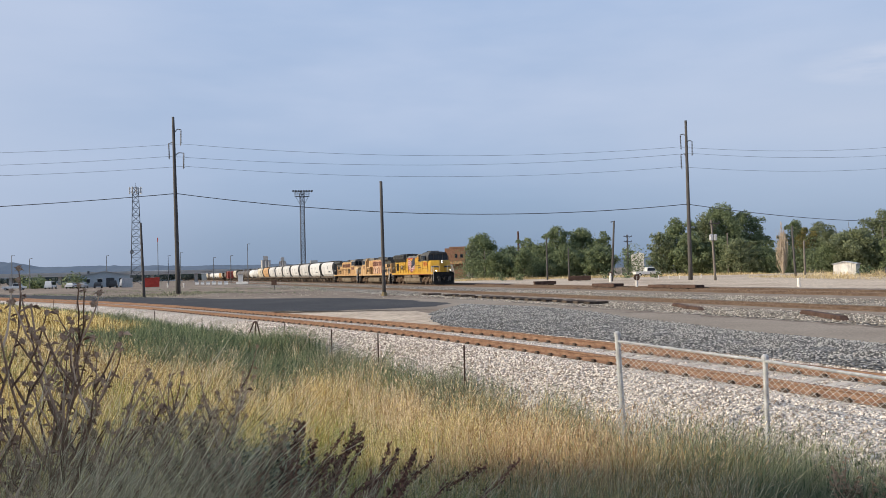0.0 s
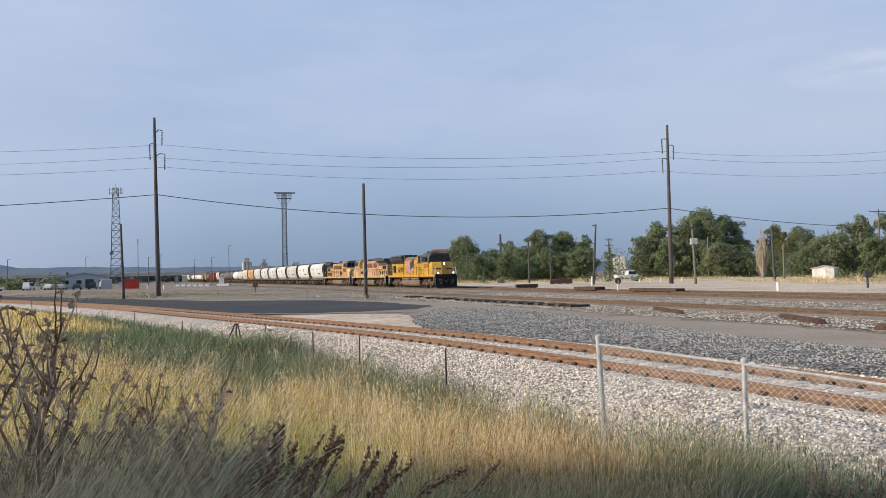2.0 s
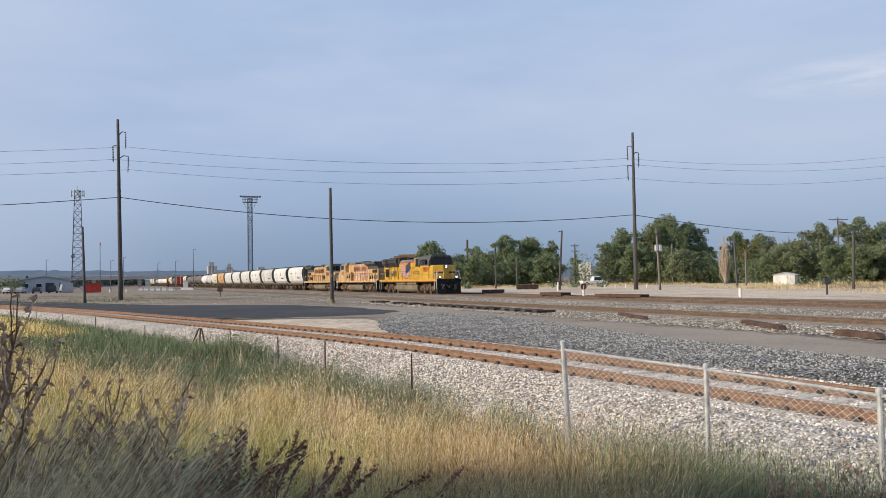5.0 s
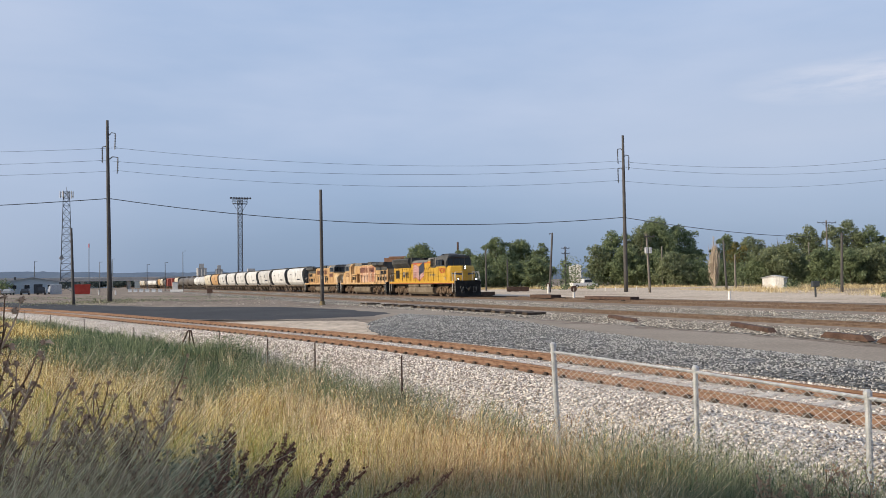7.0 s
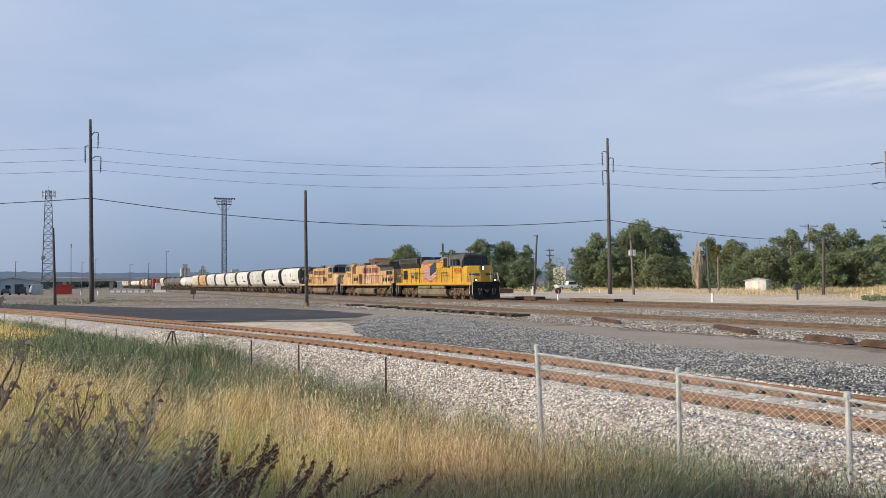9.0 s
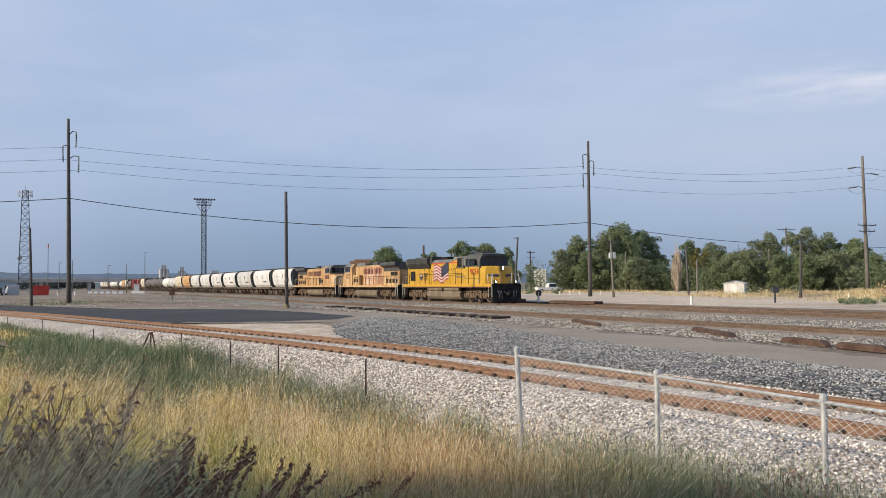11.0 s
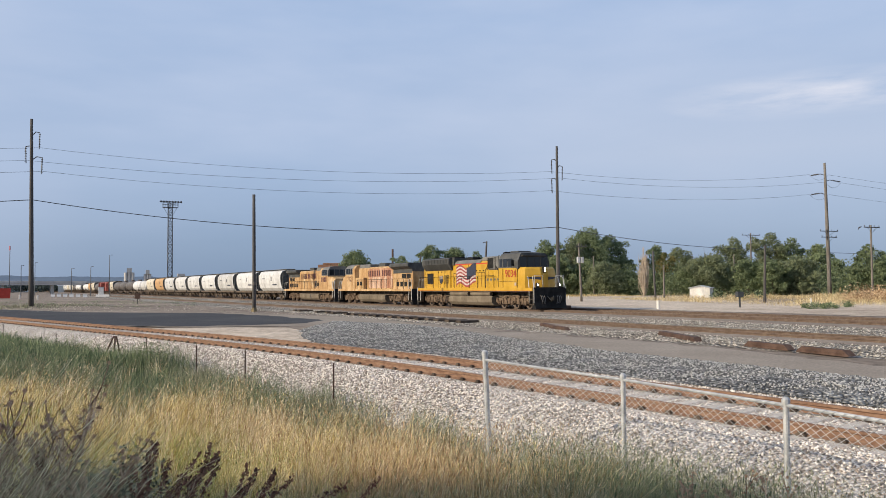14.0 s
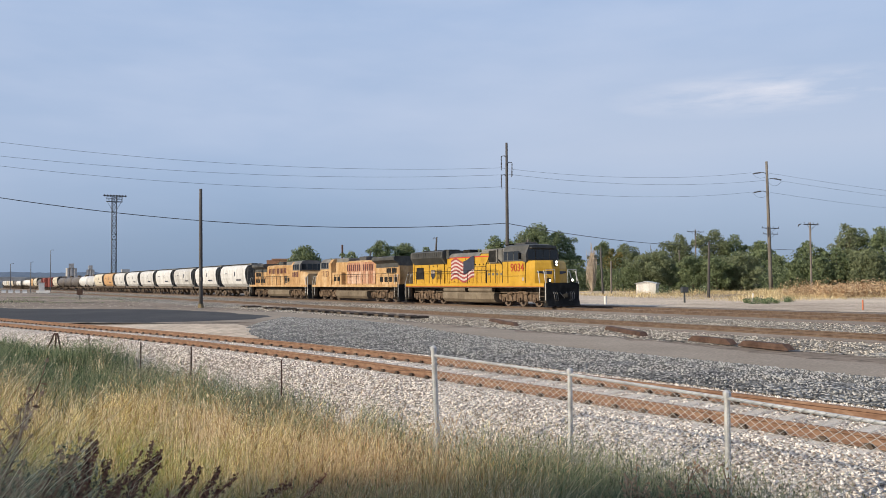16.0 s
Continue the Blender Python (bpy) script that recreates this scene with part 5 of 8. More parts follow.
def build_boxcar(mat, label, L=17.2):
    root = tagged(new("boxcar"), label, "boxcar", group="boxcars of the train")
    b = Shape().prism([(-1.5, 1.1), (1.5, 1.1), (1.5, 4.3), (0.9, 4.52), (-0.9, 4.52), (-1.5, 4.3)], -L + 0.8, -0.8)
    part("body", b, mat, root)
    for sy in (-1, 1):
        for k in range(19):
            x = -1.1 - k * (L - 2.2) / 18
            if abs(x + L / 2) > 1.7:
                part("side_rib", Shape().box(x - 0.05, x + 0.05, *sorted((sy * 1.5, sy * 1.57)), 1.15, 4.25), mat, root)
    for sy in (-1, 1):
        part("sliding_door", Shape().box(-L / 2 - 1.5, -L / 2 + 1.5, *sorted((sy * 1.5, sy * 1.6)), 1.2, 4.2), mat, root)
    fr = Shape().box(-L + 0.5, -0.5, -0.3, 0.3, 0.8, 1.1)
    part("underframe", fr, PAINT["under"], root)
    freight_truck(root, -2.4)
    freight_truck(root, -L + 2.4)
    couplers(root, L)
    return root


# vehicle, its front coupler's distance behind the train's nose, whether it faces back
TRAIN = []
lead = build_lead_loco()
TRAIN.append((lead, 0.0, False, 22.3))
second = build_hood_loco("7123", True)
TRAIN.append((second, 22.3, True, 22.3))
third = build_hood_loco("", False)
TRAIN.append((third, 44.6, False, 22.3))
MASTERS = {}


def add_car(kind, at):
    """The first of a kind is built, the next are copies of it."""
    if kind not in MASTERS:
        MASTERS[kind] = {
            "white": lambda: build_hopper(PAINT["white"], "white covered hopper car with round sides and dusty trucks"),
            "orange": lambda: build_hopper(PAINT["orange"], "faded orange covered hopper car with round sides"),
            "cream": lambda: build_hopper(PAINT["cream"], "cream covered hopper car, weathered"),
            "tank": lambda: build_tank_car(PAINT["tankcar"], "dark grey tank car with a domed top"),
            "white_tank": lambda: build_tank_car(PAINT["white"], "white tank car with a dark underframe", 13.6),
            "red": lambda: build_boxcar(PAINT["box_red"], "weathered red boxcar with ribbed sides"),
        }[kind]()
        return MASTERS[kind]
    c = copy_thing(MASTERS[kind], pose(0, 0, 0))
    if at < 200:
        ws = [o for o in c.children if o.name.startswith("wheelset")]
        ROLLING.extend((o, o.location.x) for o in ws)
    return c


CAR_LENGTH = {"white": HL, "orange": HL, "cream": HL, "tank": 15.6, "white_tank": 13.6, "red": 17.2}
ORDER = ["white"] * 7 + ["orange", "cream", "white_tank", "white_tank", "tank", "tank", "tank", "cream", "red", "red", "tank", "cream", "orange", "white_tank", "white_tank", "white_tank", "white_tank", "white_tank", "tank"] + ["cream", "white", "cream", "white", "white", "tank", "cream", "red", "white", "white", "cream", "white", "white", "red", "cream", "white"] * 2
run_at = 66.9
for kind in ORDER:
    TRAIN.append((add_car(kind, run_at), run_at, False, CAR_LENGTH[kind]))
    run_at += CAR_LENGTH[kind]

SPEED = 3.98
HEADING = math.degrees(math.atan2(DIR[1], DIR[0]))


def vehicle_pose(t, behind, back, length):
    s = behind - 0.2 + SPEED * (16.0 - t)
    if back:
        s += length
    q = NOSE - DIR * s
    return pose(q[0], q[1], RAIL_Z, 0, 0, HEADING + (180 if back else 0))


def motions():
    """Everything that moves: the cars roll along the straight track at an even pace, their wheelsets turn."""
    for ob, behind, back, length in TRAIN:
        walk(ob, [(t, vehicle_pose(t, behind, back, length)) for t in (0, 4, 8, 12, 16)])
    backs = {o for o in second.children}
    turn = math.degrees(SPEED / WHEEL_R)
    for w, x in ROLLING:
        sign = -1 if w in backs else 1
        walk(w, [(k * 0.16, pose(x, 0, WHEEL_R, 0, sign * turn * k * 0.16, 0)) for k in range(101)])


# ---- poles and wires ----
def pole(name, x, y, h, r0, r1, mat, label, lean=(0, 0), group=""):
    root = tagged(new(name), label, "utility pole", group=group)
    root.location = (x, y, 0)
    s = Shape()
    s.tube([(lean[0] * k / 6, lean[1] * k / 6, -0.3 + (h + 0.3) * k / 6) for k in range(7)], [r0 + (r1 - r0) * k / 6 for k in range(7)], 10)
    part("shaft", s, MAT[mat], root, smooth=True)
    return root


def davit(root, x, z, d, mat="insulator"):
    """A short bracket with a hanging string of insulators; returns nothing."""
    s = Shape()
    s.tube([(x, 0, z), (x + d * 0.35, 0, z + 0.35), (x + d * 0.8, 0, z + 0.25)], 0.06, 6)
    part("bracket", s, MAT["lattice"], root)
    i = Shape()
    i.tube([(x + d * 0.8, 0, z + 0.25), (x + d * 0.72, 0, z - 1.75)], 0.05, 6)
    for k in range(9):
        zz = z + 0.05 - k * 0.2
        i.tube([(x + d * 0.78, 0, zz), (x + d * 0.78, 0, zz - 0.06)], [0.13, 0.07], 8)
    part("insulator_string", i, MAT[mat], root)


def crossarm(root, z, half, ang, braces=True, pins=4):
    s = Shape()
    m = pose(0, 0, z, 0, 0, ang)
    s.box(-half, half, -0.22, -0.10, -0.06, 0.06, m)
    if braces:
        for sx in (-1, 1):
            s.tube([m @ Vector((sx * half * 0.6, -0.2, -0.05)), m @ Vector((0, -0.16, -0.75))], 0.025, 5)
    part("crossarm", s, MAT["pole"], root)
    for k in range(pins):
        x = -half + 0.1 + (2 * half - 0.2) * k / max(1, pins - 1)
        part("insulator", Shape().tube([m @ Vector((x, -0.16, 0.05)), m @ Vector((x, -0.16, 0.16)), m @ Vector((x, -0.16, 0.28))], [0.02, 0.06, 0.05], 8), MAT["insulator"], root)


TALL = "tall power line poles"
pole_l = pole("power_pole", -33.7, 107.6, 22.5, 0.30, 0.16, "pole", "tall dark wooden power pole with bracketed insulators", lean=(-0.28, 0), group=TALL)
davit(pole_l, -0.1, 20.6, 1)
davit(pole_l, -0.1, 18.9, -1)
davit(pole_l, -0.1, 17.6, 1.4)
pole_r = pole("power_pole", 33.45, 115.9, 21.8, 0.30, 0.16, "pole", "tall brown wooden power pole with bracketed insulators", lean=(0.03, 0), group=TALL)
davit(pole_r, 0.02, 19.6, -1)
davit(pole_r, 0.02, 18.7, 1)
davit(pole_r, 0.02, 16.9, -1)
pole_t = pole("power_pole", 84.0, 130.3, 22.3, 0.36, 0.2, "pole_pale", "tall grey power pole with strain insulators and crossarms", lean=(-0.35, 0), group=TALL)
for z, d, w in ((20.2, -1, 2.0), (19.2, 1, 2.1), (17.0, -1, 2.0)):
    s = Shape().tube([(-0.3, 0, z), (d * 0.8 - 0.3, 0, z + 0.25), (d * 1.2 - 0.3, 0, z + 0.2)], 0.06, 6)
    part("bracket", s, MAT["lattice"], pole_t)
    s = Shape()
    for k in range(8):
        a = d * (1.3 + k * 0.18) - 0.3
        s.tube([(a, -0.1, z + 0.18 - 0.03 * k), (a + d * 0.07, -0.1, z + 0.17 - 0.03 * k)], [0.14, 0.08], 8)
    part("insulator_string", s, MAT["insulator"], pole_t)
crossarm(pole_t, 10.9, 1.9, 12)
crossarm(pole_t, 9.9, 1.6, 12)
pole("power_pole", -100.5, 99.0, 22.0, 0.30, 0.16, "pole", "tall dark wooden power pole with bracketed insulators", group=TALL)
pole("power_pole", 205.0, 165.0, 22.0, 0.34, 0.2, "pole_pale", "tall grey power pole", group=TALL)
stub = pole("bare_pole", -5.4, 75.6, 10.2, 0.17, 0.13, "pole", "bare dark wooden pole standing in the yard", lean=(-0.06, 0))
part("pole_band", Shape().tube([(0, 0, 2.3), (0, 0, 2.6)], 0.172, 10), MAT["pole_pale"], stub)
part("pole_foot", Shape().tube([(0, 0, -0.1), (0, 0, 0.35)], [0.3, 0.2], 8), MAT["soil"], stub)
SMALL = "small wooden poles"
p2 = pole("wooden_pole", -32.9, 93.1, 8.2, 0.16, 0.11, "pole", "short dark wooden pole beside the asphalt", lean=(-0.25, 0), group=SMALL)
p4 = pole("wooden_pole", 24.1, 122.9, 8.7, 0.19, 0.12, "pole", "brown wooden pole with a small lamp at the top", lean=(0.58, 0), group=SMALL)
part("pole_lamp", Shape().tube([(0.55, 0, 8.45), (0.3, 0, 8.62), (0.08, 0, 8.5)], [0.04, 0.06, 0.10], 6), MAT["insulator"], p4)
part("pole_lamp", Shape().tube([(0.1, 0, 2.3 + 0.9), (0.9, 0, 3.25)], 0.04, 6), MAT["insulator"], p4)
p5 = pole("wooden_pole", 18.4, 152.5, 7.7, 0.17, 0.12, "pole", "plain brown wooden pole before the trees", group=SMALL)
p6 = pole("wooden_pole", 23.5, 160.8, 5.8, 0.17, 0.12, "pole", "plain brown wooden pole before the trees", group=SMALL)
p7 = pole("wooden_pole", 34.6, 108.9, 7.7, 0.17, 0.12, "pole_pale", "grey wooden pole carrying a pale transformer", lean=(-0.3, 0), group=SMALL)
crossarm(p7, 7.3, 0.75, 10, pins=3)
part("transformer", Shape().bevel_box(-0.62, -0.18, -0.35, 0.05, 5.1, 5.9, 0.06).bevel_box(-0.12, 0.3, -0.35, 0.05, 5.1, 5.9, 0.06), MAT["galv"], p7, "pale grey transformer cans")
for x, y, h, mt, ln in ((56.0, 168.0, 8.2, "pole_pale", 0), (48.4, 117.5, 7.1, "pole", -0.3), (55.8, 131.9, 5.4, "pole_pale", 0), (86.8, 168.0, 8.6, "pole_pale", -0.2), (51.4, 92.5, 6.7, "pole", 0.2), (47.0, 186.0, 9.0, "pole_pale", 0), (8.8, 185.0, 6.2, "pole_pale", 0), (16.5, 190.0, 5.5, "pole_pale", 0)):
    pole("wooden_pole", x, y, h, 0.17, 0.12, mt, "weathered wooden pole before the trees", lean=(ln, 0), group=SMALL)
pa = pole("wooden_pole", 90.1, 167.3, 13.0, 0.2, 0.14, "pole_pale", "grey wooden pole with a wide crossarm", group=SMALL)
crossarm(pa, 12.5, 2.2, 10)
ps = pole("wooden_pole", 76.6, 108.8, 10.3, 0.17, 0.12, "pole_pale", "grey wooden pole with a crossarm and lamp", group=SMALL)
crossarm(ps, 10.0, 1.5, 15)
part("pole_lamp", Shape().tube([(-1.4, 0, 10.1), (-1.75, 0, 10.0), (-1.95, 0, 9.7)], [0.05, 0.11, 0.05], 6), MAT["insulator"], ps)
pz = pole("wooden_pole", 41.0, 190.0, 9.2, 0.18, 0.13, "pole", "wooden pole with small insulators", group=SMALL)
crossarm(pz, 8.8, 1.1, 25)
crossarm(pz, 7.6, 1.1, 25)
pole("chimney_pole", 22.7, 259.0, 13.6, 0.36, 0.30, "rust", "rust-brown steel stack rising behind the trees")


def wire(name, a, b, sag, r, label, group, n=24):
    pts = []
    for k in range(n + 1):
        s = k / n
        p = Vector(a).lerp(Vector(b), s)
        p.z -= sag * 4 * s * (1 - s)
        pts.append(p)
    return tagged(part(name, Shape().tube(pts, r, 4), MAT["wire"]), label, "cable", group=group)


W3 = "conductors of the power line"
WL = [(-33.0, 107.6, 19.05), (-34.4, 107.6, 17.5), (-32.6, 107.6, 16.2)]
WR = [(32.5, 115.9, 18.2), (33.9, 115.9, 17.3), (32.5, 115.9, 15.5)]
WT = [(80.7, 130.2, 20.3), (83.6, 130.2, 19.1), (80.7, 130.2, 17.0)]
WT2 = [(84.2, 130.2, 20.3), (86.4, 130.2, 19.0), (84.2, 130.2, 17.0)]
for a, b, c, d, e in zip(WL, WR, WT, WT2, (0, 0, 0)):
    wire("conductor", (a[0] - 67, a[1] - 8.5, a[2]), a, 1.1, 0.016, "thin dark power conductor", W3)
    wire("conductor", a, b, 1.35, 0.016, "thin dark power conductor", W3)
    wire("conductor", b, c, 1.1, 0.016, "thin dark power conductor", W3)
    wire("conductor", d, (d[0] + 120, d[1] + 34, d[2] - 1.0), 1.8, 0.016, "thin dark power conductor", W3)
for a, b, c in zip(WT, WT2, range(3)):
    wire("jumper_wire", a, b, 0.9, 0.018, "looped jumper wire at the pole", W3, 10)
LOW = "low cable runs"
wire("low_cable", (-100.5, 99.0, 11.0), (-33.75, 107.5, 12.75), 0.9, 0.045, "thick dark communication cable", LOW)
wire("low_cable", (-33.75, 107.5, 12.75), (33.3, 115.8, 10.35), 1.95, 0.045, "thick dark communication cable", LOW)
wire("low_cable", (33.3, 115.8, 10.35), (90.1, 167.1, 9.6), 0.7, 0.045, "thick dark communication cable", LOW)
wire("low_cable", (90.1, 167.1, 9.6), (205.0, 165.0, 9.6), 1.5, 0.04, "thick dark communication cable", LOW)

# ---- lattice towers ----
def lattice(name, x, y, h, w0, w1, label, n=14):
    root = tagged(new(name), label, "tower")
    root.matrix_basis = pose(x, y, 0, 0, 0, 18)
    leg = lambda z: w0 + (w1 - w0) * z / h
    for sx in (-1, 1):
        for sy in (-1, 1):
            part("leg", Shape().tube([(sx * w0, sy * w0, -0.2), (sx * w1, sy * w1, h)], [0.10, 0.07], 5), MAT["lattice"], root)
    br = Shape()
    for k in range(n):
        z0, z1 = h * k / n, h * (k + 1) / n
        a, b = leg(z0), leg(z1)
        for sx, sy, tx, ty in ((-1, -1, 1, -1), (1, -1, 1, 1), (1, 1, -1, 1), (-1, 1, -1, -1)):
            br.tube([(sx * a, sy * a, z0), (tx * b, ty * b, z1)], 0.045, 4)
            br.tube([(tx * a, ty * a, z0), (sx * b, sy * b, z1)], 0.045, 4)
            br.tube([(sx * b, sy * b, z1), (tx * b, ty * b, z1)], 0.045, 4)
    part("bracing", br, MAT["lattice"], root)
    return root


tw1 = lattice("antenna_tower", -102.0, 282.1, 32.5, 1.9, 0.9, "grey lattice antenna tower with panel antennas at the top")
for k in range(9):
    a = k * 2 * math.pi / 9
    part("antenna", Shape().bevel_box(-0.18, 0.18, -0.1, 0.1, 0, 2.2, 0.04), MAT["galv"], tw1).matrix_basis = pose(2.0 * math.cos(a), 2.0 * math.sin(a), 30.4, 0, 0, math.degrees(a) + 90)
ring = Shape()
for k in range(16):
    a, b = k * math.pi / 8, (k + 1) * math.pi / 8
    for z in (30.9, 32.1):
        ring.tube([(1.95 * math.cos(a), 1.95 * math.sin(a), z), (1.95 * math.cos(b), 1.95 * math.sin(b), z)], 0.05, 4)
part("antenna_ring", ring, MAT["lattice"], tw1)
part("lightning_rod", Shape().tube([(0, 0, 32), (0, 0, 34)], 0.04, 4), MAT["lattice"], tw1)
dish = Shape().tube([(-1.4, -1, 11.0), (-1.4, -1.25, 11.0)], [0.7, 0.65], 14)
part("dish", dish, MAT["galv"], tw1)
tw2 = lattice("floodlight_tower", -49.0, 296.0, 30.6, 0.75, 0.7, "dark lattice floodlight tower with two rows of lamps", 20)
pf = Shape().box(-2.4, 2.4, -1.0, 1.0, 29.2, 29.35)
for y in (-1, 1):
    for z in (30.2, 30.9):
        pf.tube([(-2.6, y, z), (2.6, y, z)], 0.05, 5)
    for k in range(7):
        pf.tube([(-2.4 + 0.8 * k, y, 29.3), (-2.4 + 0.8 * k, y, 30.9)], 0.04, 4)
for sx in (-1, 1):
    pf.tube([(sx * 2.2, 0, 29.2), (sx * 0.7, 0, 26.6)], 0.06, 5)
part("platform", pf, MAT["lattice"], tw2)
for k in range(8):
    x = -3.2 + k * 0.92
    part("floodlight", Shape().tube([(x, -1.1, 31.3), (x, -1.5, 31.1)], [0.22, 0.36], 10), MAT["insulator"], tw2)
part("lamp_bar", Shape().box(-3.6, 3.6, -1.08, -0.98, 31.0, 31.12), MAT["lattice"], tw2)

# ---- chain-link fence beside the near track ----
POSTS = [(2.42, 12.07, 1.10), (3.64, 9.77, 0.97), (4.35, 7.42, 0.97), (5.0, 5.0, 0.97), (5.75, 2.65, 0.99), (6.5, 0.3, 1.0)]
fence = tagged(new("chain_link_fence"), "galvanised chain-link fence with round posts along the track", "fence")
for i, (x, y, z) in enumerate(POSTS):
    g = float(land(x, y)[0])
    lx = 0.0 if i else -0.07
    part("post", Shape().tube([(x - lx, y, g - 0.2), (x, y, z)], 0.038 if i == 0 else 0.029, 10), MAT["galv"], fence)
    part("post_cap", Shape().tube([(x, y, z - 0.03), (x, y, z + 0.015), (x, y, z + 0.04)], [0.048, 0.046, 0.02] if i == 0 else [0.04, 0.04, 0.02], 10), MAT["galv"], fence)
rails_top = [(x, y, 1.0 if i == 0 else z - 0.04) for i, (x, y, z) in enumerate(POSTS)]
for a, b in zip(rails_top, rails_top[1:]):
    part("top_rail", Shape().tube([a, b], 0.0185, 8), MAT["galv"], fence)
    va, vb = Vector(a), Vector(b)
    run = (vb - va).length
    flatdir = Vector((vb.x - va.x, vb.y - va.y, 0)).normalized()
    side = Vector((flatdir.y, -flatdir.x, 0))
    if side.dot(Vector((0, -1, 0))) < 0:
        side = -side
    net = Shape()
    pitch = 0.055
    n = int(run / pitch)
    for k in range(n + 1):
        base = va.lerp(vb, k / n)
        pts = []
        top = base.z
        bottom = float(land(base.x, base.y)[0]) + 0.03
        m = int((top - bottom) / 0.036)
        for j in range(m + 1):
            off = (0.5 if j % 2 else -0.5) * (pitch + 0.004) * (1 if k % 2 else -1)
            pts.append(base + flatdir * off + side * (0.024 + (0.002 if j % 2 else -0.002)) - Vector((0, 0, 0.036 * j - 0.02)))
        for pa, pb in zip(pts, pts[1:]):
            net.tube([pa, pb], 0.0029, 4, caps=False)
    tagged(part("wire_mesh", net, MAT["galv"], fence), "diamond wire mesh", kind="stuff")

# wire fence of thin steel posts on from there
TPOSTS = [(-31.5, 68.5, 0.6), (-27.0, 62.3, 0.55), (-23.02, 56.43, 0.52), (-19.11, 50.47, 0.36), (-15.07, 44.14, 0.38), (-10.68, 37.35, 0.25), (-5.48, 29.01, 0.45), (-3.42, 25.47, 0.4), (-1.79, 22.38, 0.46), (0.37, 17.93, 0.48)]
for x, y, z in TPOSTS:
    g = float(land(x, y)[0])
    tp = tagged(new("fence_post"), "thin rusty steel fence post in the weeds", "fence post", group="thin steel fence posts")
    tp.location = (x, y, g)
    h = z - g
    s = Shape().box(-0.017, 0.017, -0.004, 0.004, -0.2, h).box(-0.004, 0.004, -0.024, 0.0, -0.2, h)
    for k in range(int(h / 0.06)):
        s.box(-0.01, 0.01, 0.003, 0.012, 0.06 * k, 0.06 * k + 0.025)
    part("shaft", s, MAT["rust"], tp)
for a, b in zip(TPOSTS + [(2.42, 12.07, 0.9)], TPOSTS[1:] + [(2.42, 12.07, 0.9)]):
    if a == b:
        continue
    for dz in (0.12, 0.42):
        tagged(part("fence_wire", Shape().tube([(a[0], a[1], a[2] - dz), ((a[0] + b[0]) / 2, (a[1] + b[1]) / 2, (a[2] + b[2]) / 2 - dz - 0.04), (b[0], b[1], b[2] - dz)], 0.0025, 3), MAT["rust"]), "thin rusty fence wire between the posts", "wire", group="fence wires")
br = tagged(new("brace_posts"), "three dark steel posts leaning together as a fence brace", "fence post")
gz = float(land(-7.3, 32.0)[0])
for dx, tx in ((-0.35, 0.12), (0.12, 0.16), (0.42, 0.2)):
    part("post", Shape().tube([(-7.3 + dx, 32.0, gz - 0.1), (-7.3 + tx, 32.0, 0.36)], 0.03, 6), MAT["rust"], br)

# ---- loose steel and small yard things ----
BEAMS = [((13.7, 31.0), 4.6, 0.26, 0.17, -96), ((14.25, 25.4), 2.3, 0.26, 0.18, -84), ((14.6, 22.9), 2.2, 0.26, 0.18, -83), ((11.3, 41.0), 2.6, 0.24, 0.16, -92), ((17.0, 18.6), 2.8, 0.26, 0.18, -80), ((11.2, 38.6), 2.4, 0.24, 0.16, -88)]
for (x, y), ln, w, h, rz in BEAMS:
    b = tagged(new("steel_ramp"), "rusty steel rail ramp lying in the ballast", "steel beam", group="rusty beams beside the track")
    b.matrix_basis = pose(x, y, 0.03, 0, 0, rz)
    s = Shape()
    s.prism([(-ln / 2, 0), (ln / 2 - 0.2, 0), (ln / 2, 0.02), (ln / 2 - 0.25, h), (-ln / 2 + 0.25, h), (-ln / 2, 0.04)], -w / 2, w / 2, "y")
    s.box(-ln / 2 + 0.2, ln / 2 - 0.2, -w / 2 - 0.02, w / 2 + 0.02, h * 0.45, h * 0.55)
    part("beam", s, MAT["rust"], b)
